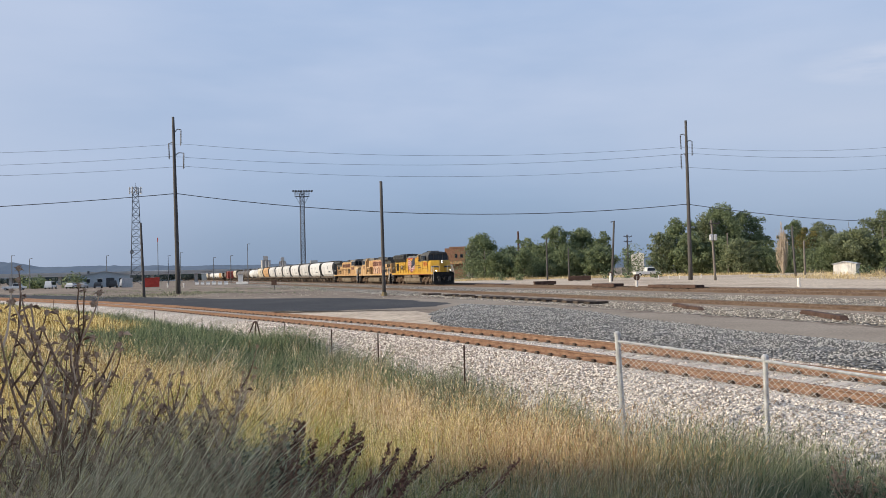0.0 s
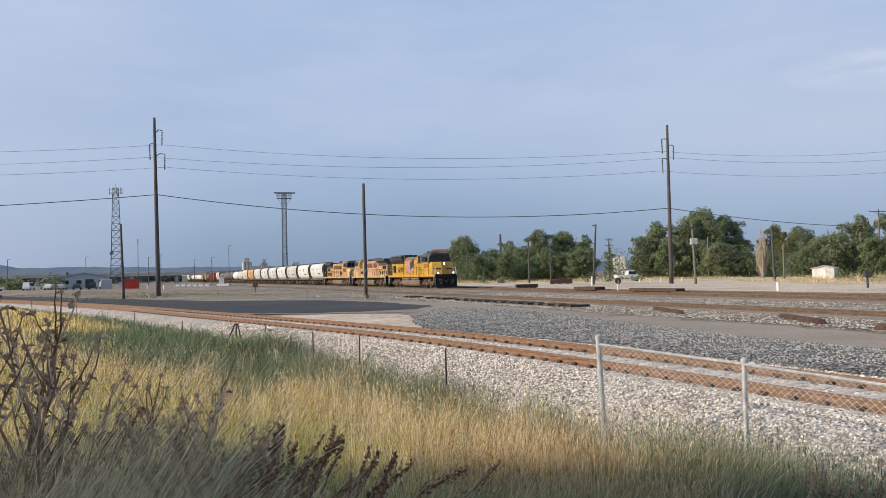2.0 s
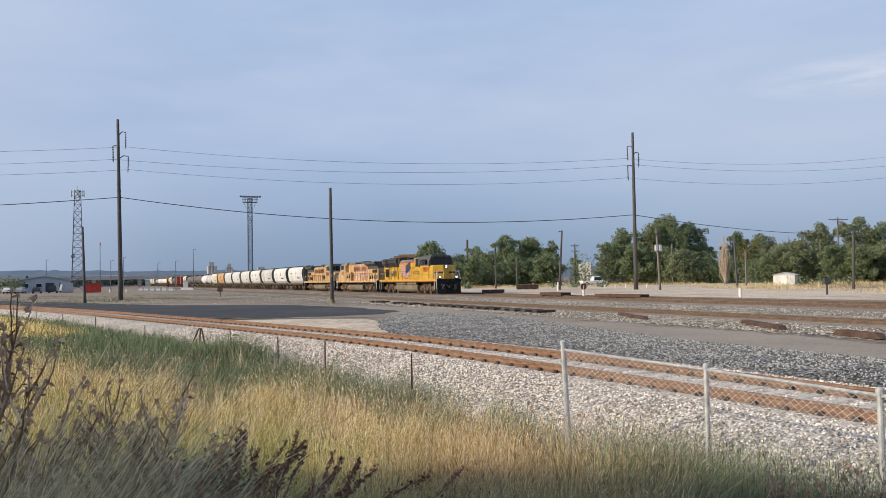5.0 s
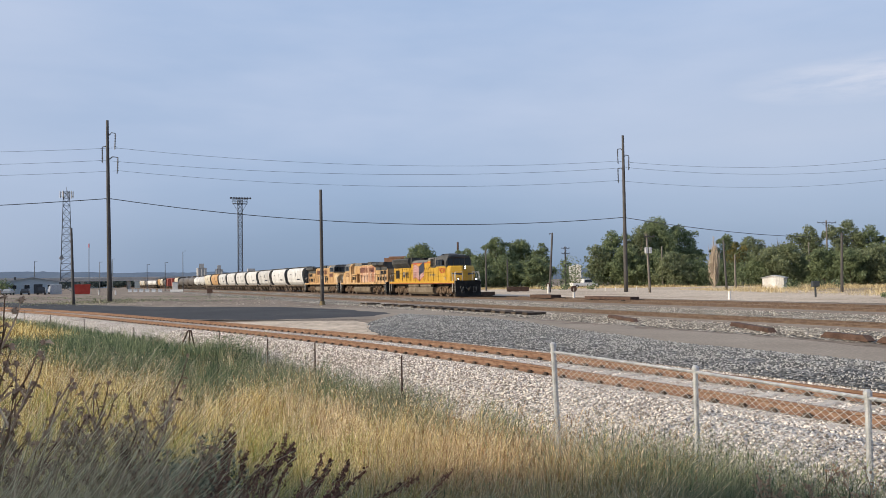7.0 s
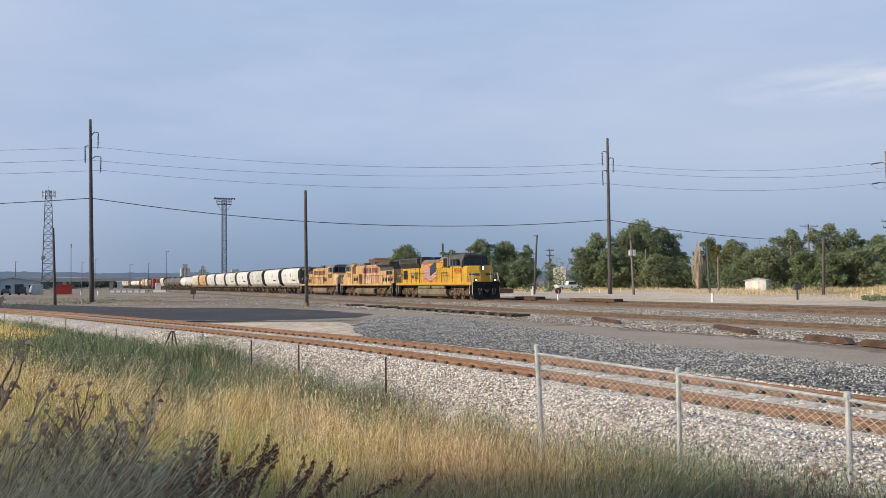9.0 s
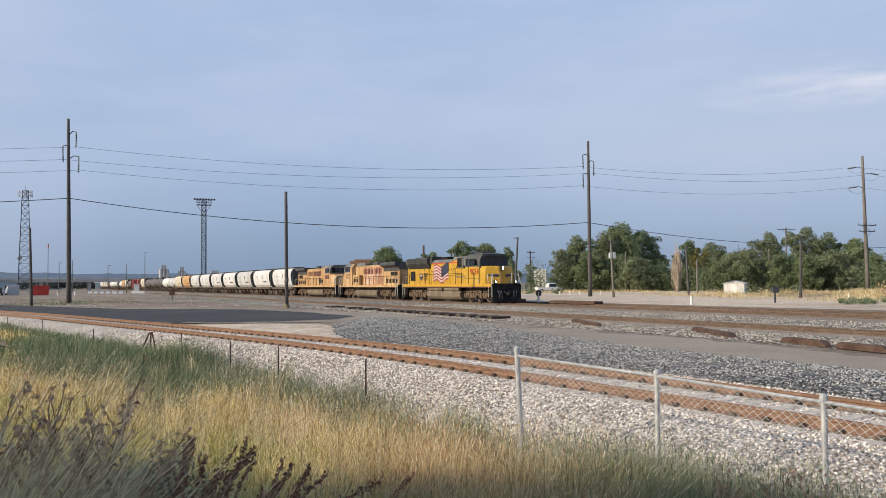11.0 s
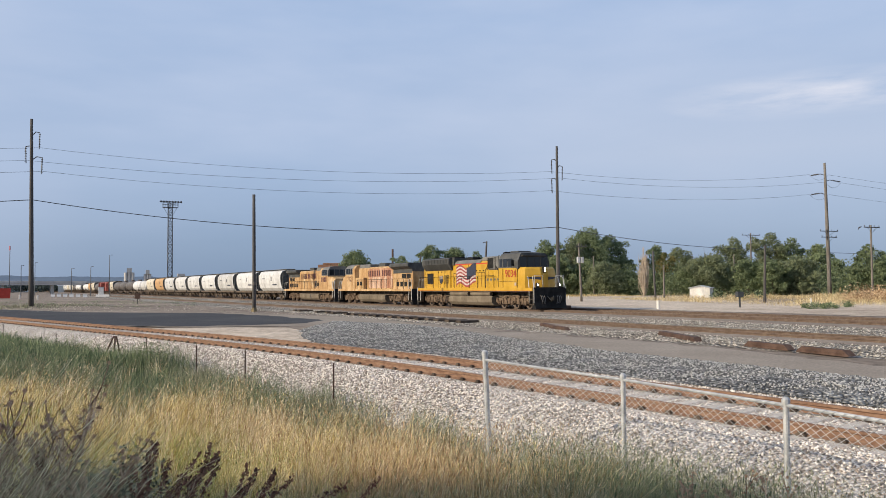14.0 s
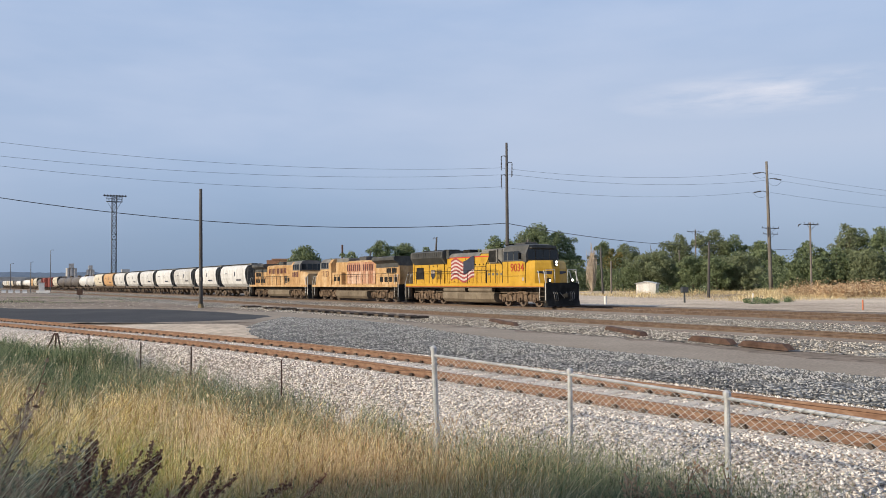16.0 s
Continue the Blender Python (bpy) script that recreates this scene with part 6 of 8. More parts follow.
# old ties with dark ends along the nearest yard track
for s_ in list(np.arange(-6.2, 10.9, 1.3)) + [13.6, 14.9, 17.4, 21.6, 22.9]:
    q = NOSE + SIDE * (-15.9 + random.uniform(-0.06, 0.06)) - DIR * s_
    t_ = tagged(part("old_tie", Shape().bevel_box(-0.6, 0.6, -0.30, 0.30, 0, 0.17, 0.02), MAT["wood_tie"]), "dark weathered railway tie end beside the track", "railway tie", group="old ties beside the track")
    t_.matrix_basis = pose(q[0], q[1], 0.01, 0, 0, math.degrees(math.atan2(SIDE[1], SIDE[0])) + random.uniform(-3, 3))
for (x, y), ln, w, h, rz in (((4.6, 121), 24.0, 1.0, 0.2, -73), ((12.3, 106.3), 3.0, 1.2, 0.5, 20), ((16.5, 86), 4.2, 1.4, 0.4, -70), ((20.4, 75.2), 7.0, 1.2, 0.35, -70), ((21.4, 136.5), 3.6, 2.0, 0.75, 5)):
    st = tagged(new("rail_stack"), "low stack of old rails and dark ties", "rail stack", group="stacks of old rails")
    st.matrix_basis = pose(x, y, 0.0, 0, 0, rz)
    for k in range(5):
        o = (k - 2) * w / 5
        part("old_rail", Shape().bevel_box(-ln / 2 + 0.1 * k, ln / 2 - 0.07 * k, o - w / 12, o + w / 12, 0.08, h, 0.02), MAT["rust"], st)
    for k in range(3):
        xx = (k - 1) * ln * 0.35
        part("bearer", Shape().box(xx - 0.12, xx + 0.12, -w / 2 - 0.1, w / 2 + 0.1, 0, 0.09), MAT["wood_tie"], st)
WHITE = material("white_paint", [(0.62, 0.60, 0.56), (0.76, 0.74, 0.70)], scale=2, rough=0.6, fine=0.06, bump_scale=6)
ORANGE = material("orange_paint", [(0.42, 0.12, 0.06), (0.54, 0.20, 0.11)], scale=2, rough=0.6)
DARKBOX = material("dark_metal", [(0.035, 0.04, 0.045), (0.06, 0.065, 0.07)], scale=2, rough=0.6)


def marker(x, y, h, r, mat, label, target=None):
    m = tagged(new("track_marker"), label, "marker post", group="marker posts")
    m.location = (x, y, 0)
    part("shaft", Shape().tube([(0, 0, -0.1), (0, 0, h)], r, 8), mat, m)
    if target is not None:
        part("target", Shape().tube([(0, -0.06, h - 0.1), (0, -0.1, h - 0.1)], 0.3, 14), target, m)
    return m


marker(29.4, 70.8, 0.75, 0.13, WHITE, "short white marker post")
marker(18.2, 80.8, 1.1, 0.11, WHITE, "white marker post with a red disc", MAT["rust"])
marker(22.2, 114.1, 1.25, 0.16, WHITE, "white switch stand with a dark disc", MAT["rust"])
marker(39.2, 50.2, 0.70, 0.05, ORANGE, "thin orange marker post")
marker(47.4, 76.6, 0.75, 0.06, WHITE, "thin white marker post")
for k in range(5):
    marker(33.0 + k * 1.5, 131.5 - 0.5 * k, 0.6, 0.07, WHITE, "short white marker post")
for x, y in ((-61.9, 190.1), (-55.9, 182.2)):
    marker(x, y, 0.9, 0.16, WHITE, "short white marker post")
bp = tagged(new("control_box"), "dark control box on a post at the lot's edge", "control box")
bp.location = (38.3, 73.3, 0)
part("post", Shape().tube([(0, 0, -0.1), (0, 0, 1.0)], 0.09, 8), DARKBOX, bp)
part("box", Shape().bevel_box(-0.32, 0.32, -0.2, 0.2, 0.95, 1.45, 0.04), DARKBOX, bp)
sg = tagged(new("yard_sign"), "small dark sign on a post in the yard", "sign")
sg.location = (-23.8, 118.8, 0)
part("post", Shape().tube([(0, 0, -0.1), (0, 0, 1.0)], 0.06, 6), MAT["pole"], sg)
part("board", Shape().box(-0.36, 0.36, -0.1, -0.06, 0.7, 1.4), MAT["rust"], sg)

# ---- sheds, tank, brick house ----
SHEETS = material("white_sheet_wall", [(0.52, 0.50, 0.46), (0.68, 0.66, 0.62)], scale=1.2, rough=0.7, fine=0.08, bump_scale=5, stretch=(6, 6, 0.4))
shed = tagged(new("shed"), "small white shed with a flat pale roof", "shed")
shed.matrix_basis = pose(60.6, 128.4, 0, 0, 0, -33)
part("wall", Shape().prism([(-1.55, 0), (1.55, 0), (1.55, 1.62), (0, 1.95), (-1.55, 1.62)], -1.9, 1.9, "y"), SHEETS, shed)
part("roof", Shape().prism([(-1.75, 1.57), (0, 1.95), (1.75, 1.57), (1.75, 1.67), (0, 2.06), (-1.75, 1.67)], -2.1, 2.1, "y"), MAT["galv"], shed)
part("door", Shape().box(-0.5, 0.45, -1.94, -1.895, 0.05, 1.55), WHITE, shed)
for k in range(6):
    part("batten", Shape().box(-1.5 + k * 0.59, -1.44 + k * 0.59, -1.925, -1.90, 0, 1.6), SHEETS, shed)
    part("batten", Shape().box(-1.575, -1.55, -1.8 + k * 0.7, -1.74 + k * 0.7, 0, 1.6), SHEETS, shed)
tank = tagged(new("storage_tank"), "white steel storage building behind the trees", "storage tank")
tank.matrix_basis = pose(44.3, 195.0, 0, 0, 0, -12)
part("body", Shape().prism([(-1.4, 0), (1.4, 0), (1.4, 5.0), (0.4, 5.2), (-1.4, 4.7)], -2, 2, "y"), SHEETS, tank)
part("rib", Shape().box(-0.05, 0.05, -2.06, -1.99, 0, 5.5), SHEETS, tank)
BRICK = material("brown_brick", [(0.20, 0.105, 0.065), (0.29, 0.16, 0.10)], scale=1.0, rough=0.9, fine=0.2, bump_scale=4)
bh = tagged(new("brick_house"), "brown brick building with a stepped flat roof", "building")
bh.matrix_basis = pose(3.5, 232.0, 0, 0, 0, -4)
part("wall", Shape().box(-3.2, 2.3, -2, 4, 0, 8.2).box(-4.6, -3.2, -2, 4, 0, 7.2), BRICK, bh)
part("parapet", Shape().box(-1.9, 2.4, -2.1, 4.1, 8.2, 8.6), BRICK, bh)
for k in range(2):
    part("window", Shape().box(-0.5 + k * 1.5, 0.2 + k * 1.5, -2.04, -1.98, 5.6, 6.6), PAINT["glass"], bh)
part("canopy", Shape().box(-4.4, 1.4, -3.2, -2.0, 3.9, 4.6), PAINT["orange"], bh)
# ---- parked cars, office, far town ----
def car(x, y, rz, colour, kind, label):
    """A parked car: body with cabin, glass, four wheels with tyre and rim, lights."""
    root = tagged(new(kind), label, "car", group="parked cars")
    root.matrix_basis = pose(x, y, 0, 0, 0, rz)
    L, H = (5.4, 1.85) if kind == "pickup_truck" else ((5.2, 2.1) if kind == "van" else (4.5, 1.5))
    paint = plain("car_paint", colour, 0.3)
    b = Shape()
    side = [(-L / 2, 0.45), (L / 2, 0.45), (L / 2, 0.8), (L / 2 - 0.1, 0.95), (-L / 2, 1.0)]
    b.prism(side, -0.9, 0.9, "y")
    part("body", b, paint, root)
    c = Shape()
    x0, x1 = (-0.4, 1.3) if kind == "pickup_truck" else ((-L / 2 + 0.1, 1.5) if kind == "van" else (-L / 2 + 0.5, 1.1))
    c.loft([[(x0, -0.86, 0.97), (x1 + 0.6, -0.86, 0.97), (x1 + 0.6, 0.86, 0.97), (x0, 0.86, 0.97)], [(x0 + 0.25, -0.7, H), (x1 - 0.1, -0.7, H), (x1 - 0.1, 0.7, H), (x0 + 0.25, 0.7, H)]])
    part("cabin", c, paint, root)
    g = Shape()
    for sy in (-1, 1):
        g.add([(x0 + 0.2, sy * 0.86, 1.08), (x1 + 0.4, sy * 0.86, 1.08), (x1, sy * 0.755, H - 0.14), (x0 + 0.32, sy * 0.755, H - 0.14)], [(0, 1, 2, 3)])
    g.add([(x1 + 0.56, -0.78, 1.06), (x1 + 0.56, 0.78, 1.06), (x1 + 0.02, 0.66, H - 0.1), (x1 + 0.02, -0.66, H - 0.1)], [(0, 1, 2, 3)])
    part("window", g, PAINT["glass"], root)
    for wx in (-L / 2 + 0.85, L / 2 - 0.85):
        for sy in (-1, 1):
            w = part("wheel", Shape().tube([(wx, sy * 0.72, 0.34), (wx, sy * 0.93, 0.34)], 0.34, 14), PAINT["black"], root)
            part("rim", Shape().tube([(wx, sy * 0.925, 0.34), (wx, sy * 0.94, 0.34)], 0.2, 10), MAT["galv"], w)
    for sy in (-1, 1):
        part("headlight", Shape().box(L / 2 - 0.03, L / 2 + 0.01, sy * 0.7 - 0.15, sy * 0.7 + 0.15, 0.66, 0.82), MAT["galv"], root)
    return root


car(-108.8, 215.1, 15, (0.68, 0.68, 0.66), "pickup_truck", "white pickup truck parked in the yard")
car(-102.1, 220.5, 100, (0.70, 0.70, 0.69), "van", "white van parked beside the office")
car(-97.1, 221.5, 95, (0.62, 0.63, 0.64), "sedan", "white sedan parked beside the office")
car(-91.4, 214.8, 100, (0.36, 0.37, 0.38), "sedan", "silver sedan parked beside the office")
car(-86.4, 212.2, 108, (0.05, 0.055, 0.06), "sedan", "black sedan parked beside the office")
car(-82.9, 213.0, 108, (0.03, 0.032, 0.035), "pickup_truck", "black pickup truck parked beside the office")
car(-84.3, 224.9, 95, (0.66, 0.66, 0.65), "van", "white van parked against the office wall")
car(-121.0, 226.0, 20, (0.10, 0.11, 0.13), "sedan", "dark sedan parked in the yard")
car(41.4, 174.4, 10, (0.70, 0.70, 0.69), "pickup_truck", "white pickup truck parked before the trees")
WALLBLUE = material("pale_blue_siding", [(0.30, 0.36, 0.40), (0.40, 0.46, 0.50)], scale=1.5, rough=0.7, fine=0.06, bump_scale=3, stretch=(1, 1, 8))
off = tagged(new("office"), "low blue-grey office with a shallow gable roof", "building")
off.matrix_basis = pose(-98.9, 247.5, 0, 0, 0, 22)
part("wall", Shape().prism([(-6.8, 0), (6.8, 0), (6.8, 3.3), (0, 4.4), (-6.8, 3.3)], -5, 5, "y"), WALLBLUE, off)
part("roof", Shape().prism([(-7.2, 3.22), (0, 4.42), (7.2, 3.22), (7.2, 3.40), (0, 4.62), (-7.2, 3.40)], -5.5, 5.5, "y"), MAT["galv"], off)
for x, w, z0, z1 in ((-5.2, 1.3, 1.3, 2.4), (-1.9, 1.3, 1.3, 2.4), (3.9, 1.4, 1.2, 2.4)):
    wd = part("window", Shape().box(x, x + w, -5.05, -4.98, z0, z1), PAINT["glass"], off)
    part("frame", Shape().box(x - 0.1, x + w + 0.1, -5.08, -5.04, z1, z1 + 0.12).box(x - 0.1, x + w + 0.1, -5.08, -5.04, z0 - 0.12, z0), WHITE, wd)
part("door", Shape().box(0.4, 2.6, -5.06, -4.98, 0.0, 2.6), DARKBOX, off)
part("roof_vent", Shape().bevel_box(-4.6, -4.0, -1, 0, 3.6, 4.7, 0.05), DARKBOX, off)
sh = tagged(part("storage_container", Shape().bevel_box(-1.3, 1.3, -1.2, 1.2, 0, 2.4, 0.06), MAT["galv"]), "grey steel storage container", "container")
sh.matrix_basis = pose(-80.6, 216.0, 0, 0, 0, 20)
rd = tagged(new("dumpster"), "red steel waste container", "container")
rd.matrix_basis = pose(-68.8, 200.0, 0, 0, 0, 20)
REDBOX = material("red_steel", [(0.42, 0.045, 0.03), (0.54, 0.075, 0.05)], scale=1.5, rough=0.6, fine=0.1, bump_scale=4)
part("body", Shape().prism([(-1.6, 0.1), (1.6, 0.1), (1.7, 2.2), (-1.7, 2.2)], -1.1, 1.1, "y"), REDBOX, rd)
for k in range(6):
    part("rib", Shape().box(-1.5 + k * 0.58, -1.4 + k * 0.58, -1.18, -1.08, 0.15, 2.15), REDBOX, rd)
part("rim", Shape().box(-1.75, 1.75, -1.2, 1.2, 2.2, 2.3), REDBOX, rd)
for k in range(6):
    x, y = -71.5 + (13.5 * k / 5), 245.8 - 20.0 * k / 5
    jb = tagged(part("concrete_barrier", Shape().prism([(-0.4, 0), (0.4, 0), (0.36, 0.15), (0.16, 0.4), (0.12, 0.85), (-0.12, 0.85), (-0.16, 0.4), (-0.36, 0.15)], -0.5, 0.5), WHITE), "white concrete road barrier", "barrier", group="concrete barriers")
    jb.matrix_basis = pose(x, y, 0, 0, 0, 15)
jb = tagged(part("concrete_barrier", Shape().prism([(-0.4, 0), (0.4, 0), (0.3, 0.6), (-0.3, 0.6)], -1.6, 1.6), WHITE), "long white concrete road barrier", "barrier", group="concrete barriers")
jb.matrix_basis = pose(-55.0, 231.0, 0, 0, 0, 5)
ub = tagged(new("equipment_cabinet"), "white trackside equipment cabinet", "cabinet")
ub.matrix_basis = pose(-59.3, 247.3, 0, 0, 0, 10)
part("body", Shape().bevel_box(-0.7, 0.7, -0.6, 0.6, 0, 2.5, 0.05), WHITE, ub)
part("cap", Shape().box(-0.8, 0.8, -0.7, 0.7, 2.5, 2.62), MAT["galv"], ub)
for x, y, h in ((-120.0, 236.0, 9.5), (-117.0, 240.0, 8.6), (-104.0, 262.0, 9.5), (-93.0, 300.0, 11.0), (-85.0, 262.0, 9.0), (-70.0, 258.0, 8.0), (-64.0, 255.0, 8.4), (-60.5, 262.0, 12.0)):
    lp = tagged(new("yard_lamp"), "thin grey yard lamp post", "lamp post", group="far yard lamps")
    lp.location = (x, y, 0)
    part("shaft", Shape().tube([(0, 0, 0), (0, 0, h)], [0.13, 0.08], 6), MAT["lattice"], lp)
    part("arm", Shape().tube([(0, 0, h - 0.05), (0.35, 0, h + 0.02), (0.8, 0, h)], [0.05, 0.05, 0.09], 5), MAT["lattice"], lp)
sig = tagged(new("signal_mast"), "tall thin mast with a red top", "mast")
sig.location = (-72.0, 214.0, 0)
part("shaft", Shape().tube([(0, 0, 0), (0, 0, 12.0)], [0.10, 0.07], 6), MAT["lattice"], sig)
part("flag", Shape().tube([(0, 0, 11.3), (0, 0, 12.3)], 0.13, 8), REDBOX, sig)
# elevated road far behind
CONC = material("bridge_concrete", [(0.40, 0.39, 0.37), (0.52, 0.50, 0.47)], scale=0.3, rough=0.85, fine=0.08, bump_scale=2)
ov = tagged(new("overpass"), "long pale concrete overpass in the distance", "bridge")
a, b = Vector((-330, 355, 0)), Vector((-20, 470, 0))
ov.matrix_basis = Matrix.Translation((a + b) / 2) @ pose(0, 0, 0, 0, 0, math.degrees(math.atan2(b.y - a.y, b.x - a.x)))
hl_ = (b - a).length / 2
part("deck", Shape().box(-hl_, hl_, -5, 5, 4.0, 5.0), CONC, ov)
part("parapet", Shape().box(-hl_, hl_, -5.2, -4.95, 5.0, 5.9), CONC, ov)
for k in range(16):
    x = -hl_ + 8 + k * (2 * hl_ - 16) / 15
    part("pier", Shape().bevel_box(x - 0.7, x + 0.7, -3, 3, 0, 4.0, 0.1), CONC, ov)
for (x, y), w, h, kind in (((-308, 1468), 16, 36, 1), ((-280, 1474), 12, 33, 1), ((-150, 560), 18, 4.2, 0), ((-215, 640), 34, 6.5, 0), ((-300, 700), 40, 7, 0), ((-92, 600), 10, 12, 1), ((-100, 600), 8, 10, 1)):
    el = tagged(new("grain_elevator" if kind else "warehouse"), "pale concrete grain elevator on the horizon" if kind else "low pale warehouse in the distance", "building")
    el.matrix_basis = pose(x, y, 0, 0, 0, 12)
    if kind:
        for k in range(3):
            part("silo", Shape().tube([((k - 1) * w / 3, 0, 0), ((k - 1) * w / 3, 0, h * 0.8)], w / 5.6, 12), CONC, el)
        part("headhouse", Shape().box(-w / 4, w / 4, -3, 3, h * 0.8, h), CONC, el)
    else:
        part("wall", Shape().box(-w / 2, w / 2, -8, 8, 0, h), WALLBLUE, el)
        part("roof", Shape().prism([(-8.5, h), (8.5, h), (0, h + 1.6)], -w / 2 - 0.5, w / 2 + 0.5), MAT["galv"], el)
# hills on the horizon; the haze of distance is mixed into their base colour
HILL = material("far_hills_hazed", [(0.085, 0.125, 0.185), (0.115, 0.155, 0.205)], scale=0.012, rough=1.0)
RNG_HILL = random.Random(4)
hx, hv = np.linspace(-2900, 2200, 320), []
for k, x in enumerate(hx):
    y = 2900 - abs(x + 300) * 0.10
    az_ = math.degrees(math.atan2(x, y))
    h = RNG_HILL.gauss(0, 0.9) + math.hypot(x, y) * math.tan(radians(float(np.interp(az_, (-50, -29, -27, -25.5, -20, -12, -7, 40), (1.9, 1.45, 1.25, 0.94, 0.86, 0.78, 0.70, 0.5))))) + 1.2 * math.sin(x * 0.011 + 1) + 1.0 * math.sin(x * 0.031)
    hv += [(x, y - 300, -5), (x, y, max(6, h)), (x, y + 400, -5)]
hv = np.array(hv)
i = (np.arange(319)[:, None] * 3 + np.arange(2)).ravel()
tagged(soup("hills", hv, [np.stack([i, i + 3, i + 4, i + 1], 1)], HILL), "low hills on the horizon, blue haze put into their colour", "hills", kind="structure")


# ---- trees ----
RNG = np.random.default_rng(7)


def leaf_cloud(centres, radii, counts, size, flat=0.8, fuzz=0.62):
    """Small leaf clumps scattered through soft-edged lobes; arrays of verts and triangles."""
    vs = []
    for c, r, n in zip(centres, radii, counts):
        d = RNG.normal(size=(n, 3))
        d *= np.minimum(1.9, np.linalg.norm(d, axis=1))[:, None] / np.linalg.norm(d, axis=1)[:, None]
        p = np.array(c) + (d * np.array([r, r, r * flat]) * RNG.uniform(0.7, 1.4, 3)) * fuzz
        vs.append(leaf_tris(p, d, size * (0.5 + RNG.random((n, 1))), 0.8))
    v = np.concatenate(vs).reshape(-1, 3)
    return v, np.arange(len(v)).reshape(-1, 3)


def leaf_tris(p, out, size, loose):
    """A triangle at each place that faces roughly outwards."""
    nrm = out / (np.linalg.norm(out, axis=1)[:, None] + 1e-6) + loose * RNG.normal(size=p.shape)
    u = np.cross(nrm, RNG.normal(size=p.shape))
    u /= np.linalg.norm(u, axis=1)[:, None] + 1e-6
    w = np.cross(nrm, u)
    w /= np.linalg.norm(w, axis=1)[:, None] + 1e-6
    return np.stack([p - u * size, p - w * size * 0.75 + u * size * 0.3, p + u * size * 0.8 + w * size * 0.5], 1)


def leafy_lobes(centres, radii, size, cover):
    """Leaf clumps on the outsides of many small lobes, denser above, with ragged edges."""
    vs = []
    for c, r in zip(centres, radii):
        n = int(cover * 4 * math.pi * r * r / (0.75 * size * size)) + 12
        d = RNG.normal(size=(n, 3))
        d /= np.linalg.norm(d, axis=1)[:, None]
        d = d[(d[:, 2] > -0.55) | (RNG.random(n) < 0.4)]
        knots = 1 + 0.16 * np.sin(d @ RNG.normal(0, 3.2, (3, 1))) + 0.10 * np.sin(d @ RNG.normal(0, 6.0, (3, 1)))
        p = np.array(c) + d * np.array([r, r, r * 0.82]) * knots * RNG.uniform(0.62, 1.10, (len(d), 1))
        vs.append(leaf_tris(p, d, size * RNG.uniform(0.45, 1.2, (len(d), 1)), 0.8))
    v = np.concatenate(vs).reshape(-1, 3)
    return v, np.arange(len(v)).reshape(-1, 3)


def tree(x, y, h, r, kind):
    """Trunk, limbs and a crown of many small leafy lobes in an uneven outline."""
    label = ("broad green cottonwood tree with a full uneven crown", "pale green tree with a loose crown", "yellowing green tree with a thin crown")[kind]
    root = tagged(new("tree"), label, "tree", group="trees along the lot")
    root.location = (x, y, 0)
    lean = RNG.normal(0, 0.25, 2)
    s = Shape()
    s.tube([(0, 0, -0.2), (lean[0] * 0.4, lean[1] * 0.4, h * 0.25), (lean[0], lean[1], h * 0.55), (lean[0] * 1.3, lean[1] * 1.3, h * 0.85)], [0.035 * h * 0.6, 0.026 * h * 0.6, 0.016 * h * 0.6, 0.03], 8)
    part("trunk", s, MAT["bark"], root)
    cs, rs = [], []
    boughs = 8 + int(r * 1.5)
    for k in range(boughs):
        f = (k + 0.6 * RNG.random()) / boughs
        z = h * (0.20 + 0.66 * f)
        wide = r * (1.0 - 0.40 * max(0.0, z / h - 0.5) / 0.5) * (0.75 + 0.25 * min(1.0, z / h / 0.3))
        a = k * 2.4 + RNG.normal(0, 0.6)
        o = wide * RNG.uniform(0.45, 0.80)
        br = r * RNG.uniform(0.26, 0.40)
        bx, by, bz = o * math.cos(a), o * math.sin(a), min(z, h - br * 1.0)
        for _ in range(6):
            q = RNG.normal(size=3)
            q /= np.linalg.norm(q)
            lr = br * RNG.uniform(0.30, 0.62)
            cz = min(max(lr * 0.8, bz + q[2] * br * 0.6), h - lr * 0.9)
            cs.append((bx + q[0] * br * 0.85, by + q[1] * br * 0.85, cz))
            rs.append(lr)
        lm = Shape()
        lm.tube([(lean[0] * 0.5, lean[1] * 0.5, bz * 0.55), (bx * 0.5, by * 0.5, bz * 0.85), (bx, by, bz + br * 0.3)], [0.011 * h, 0.007 * h, 0.02], 4)
        part("limb", lm, MAT["bark"], root)
    for z, w in ((0.24, 0.62), (0.42, 0.68), (0.60, 0.62), (0.76, 0.48), (0.88, 0.30)):
        cs.append((lean[0], lean[1], h * z))
        rs.append(r * w)
    cs.append((lean[0] + RNG.normal(0, 0.1 * r), lean[1], h - r * 0.22))
    rs.append(r * 0.24)
    v, f = leafy_lobes(cs, rs, 0.10 + 0.00075 * math.hypot(x, y), 0.52 if kind < 2 else 0.40)
    v[:, 2] = np.maximum(v[:, 2], 0.02)
    crown = soup("crown", v, [f], MAT["leaf" if kind == 0 else ("leaf2" if kind == 1 else "leaf3")])
    crown.parent = root
    return root


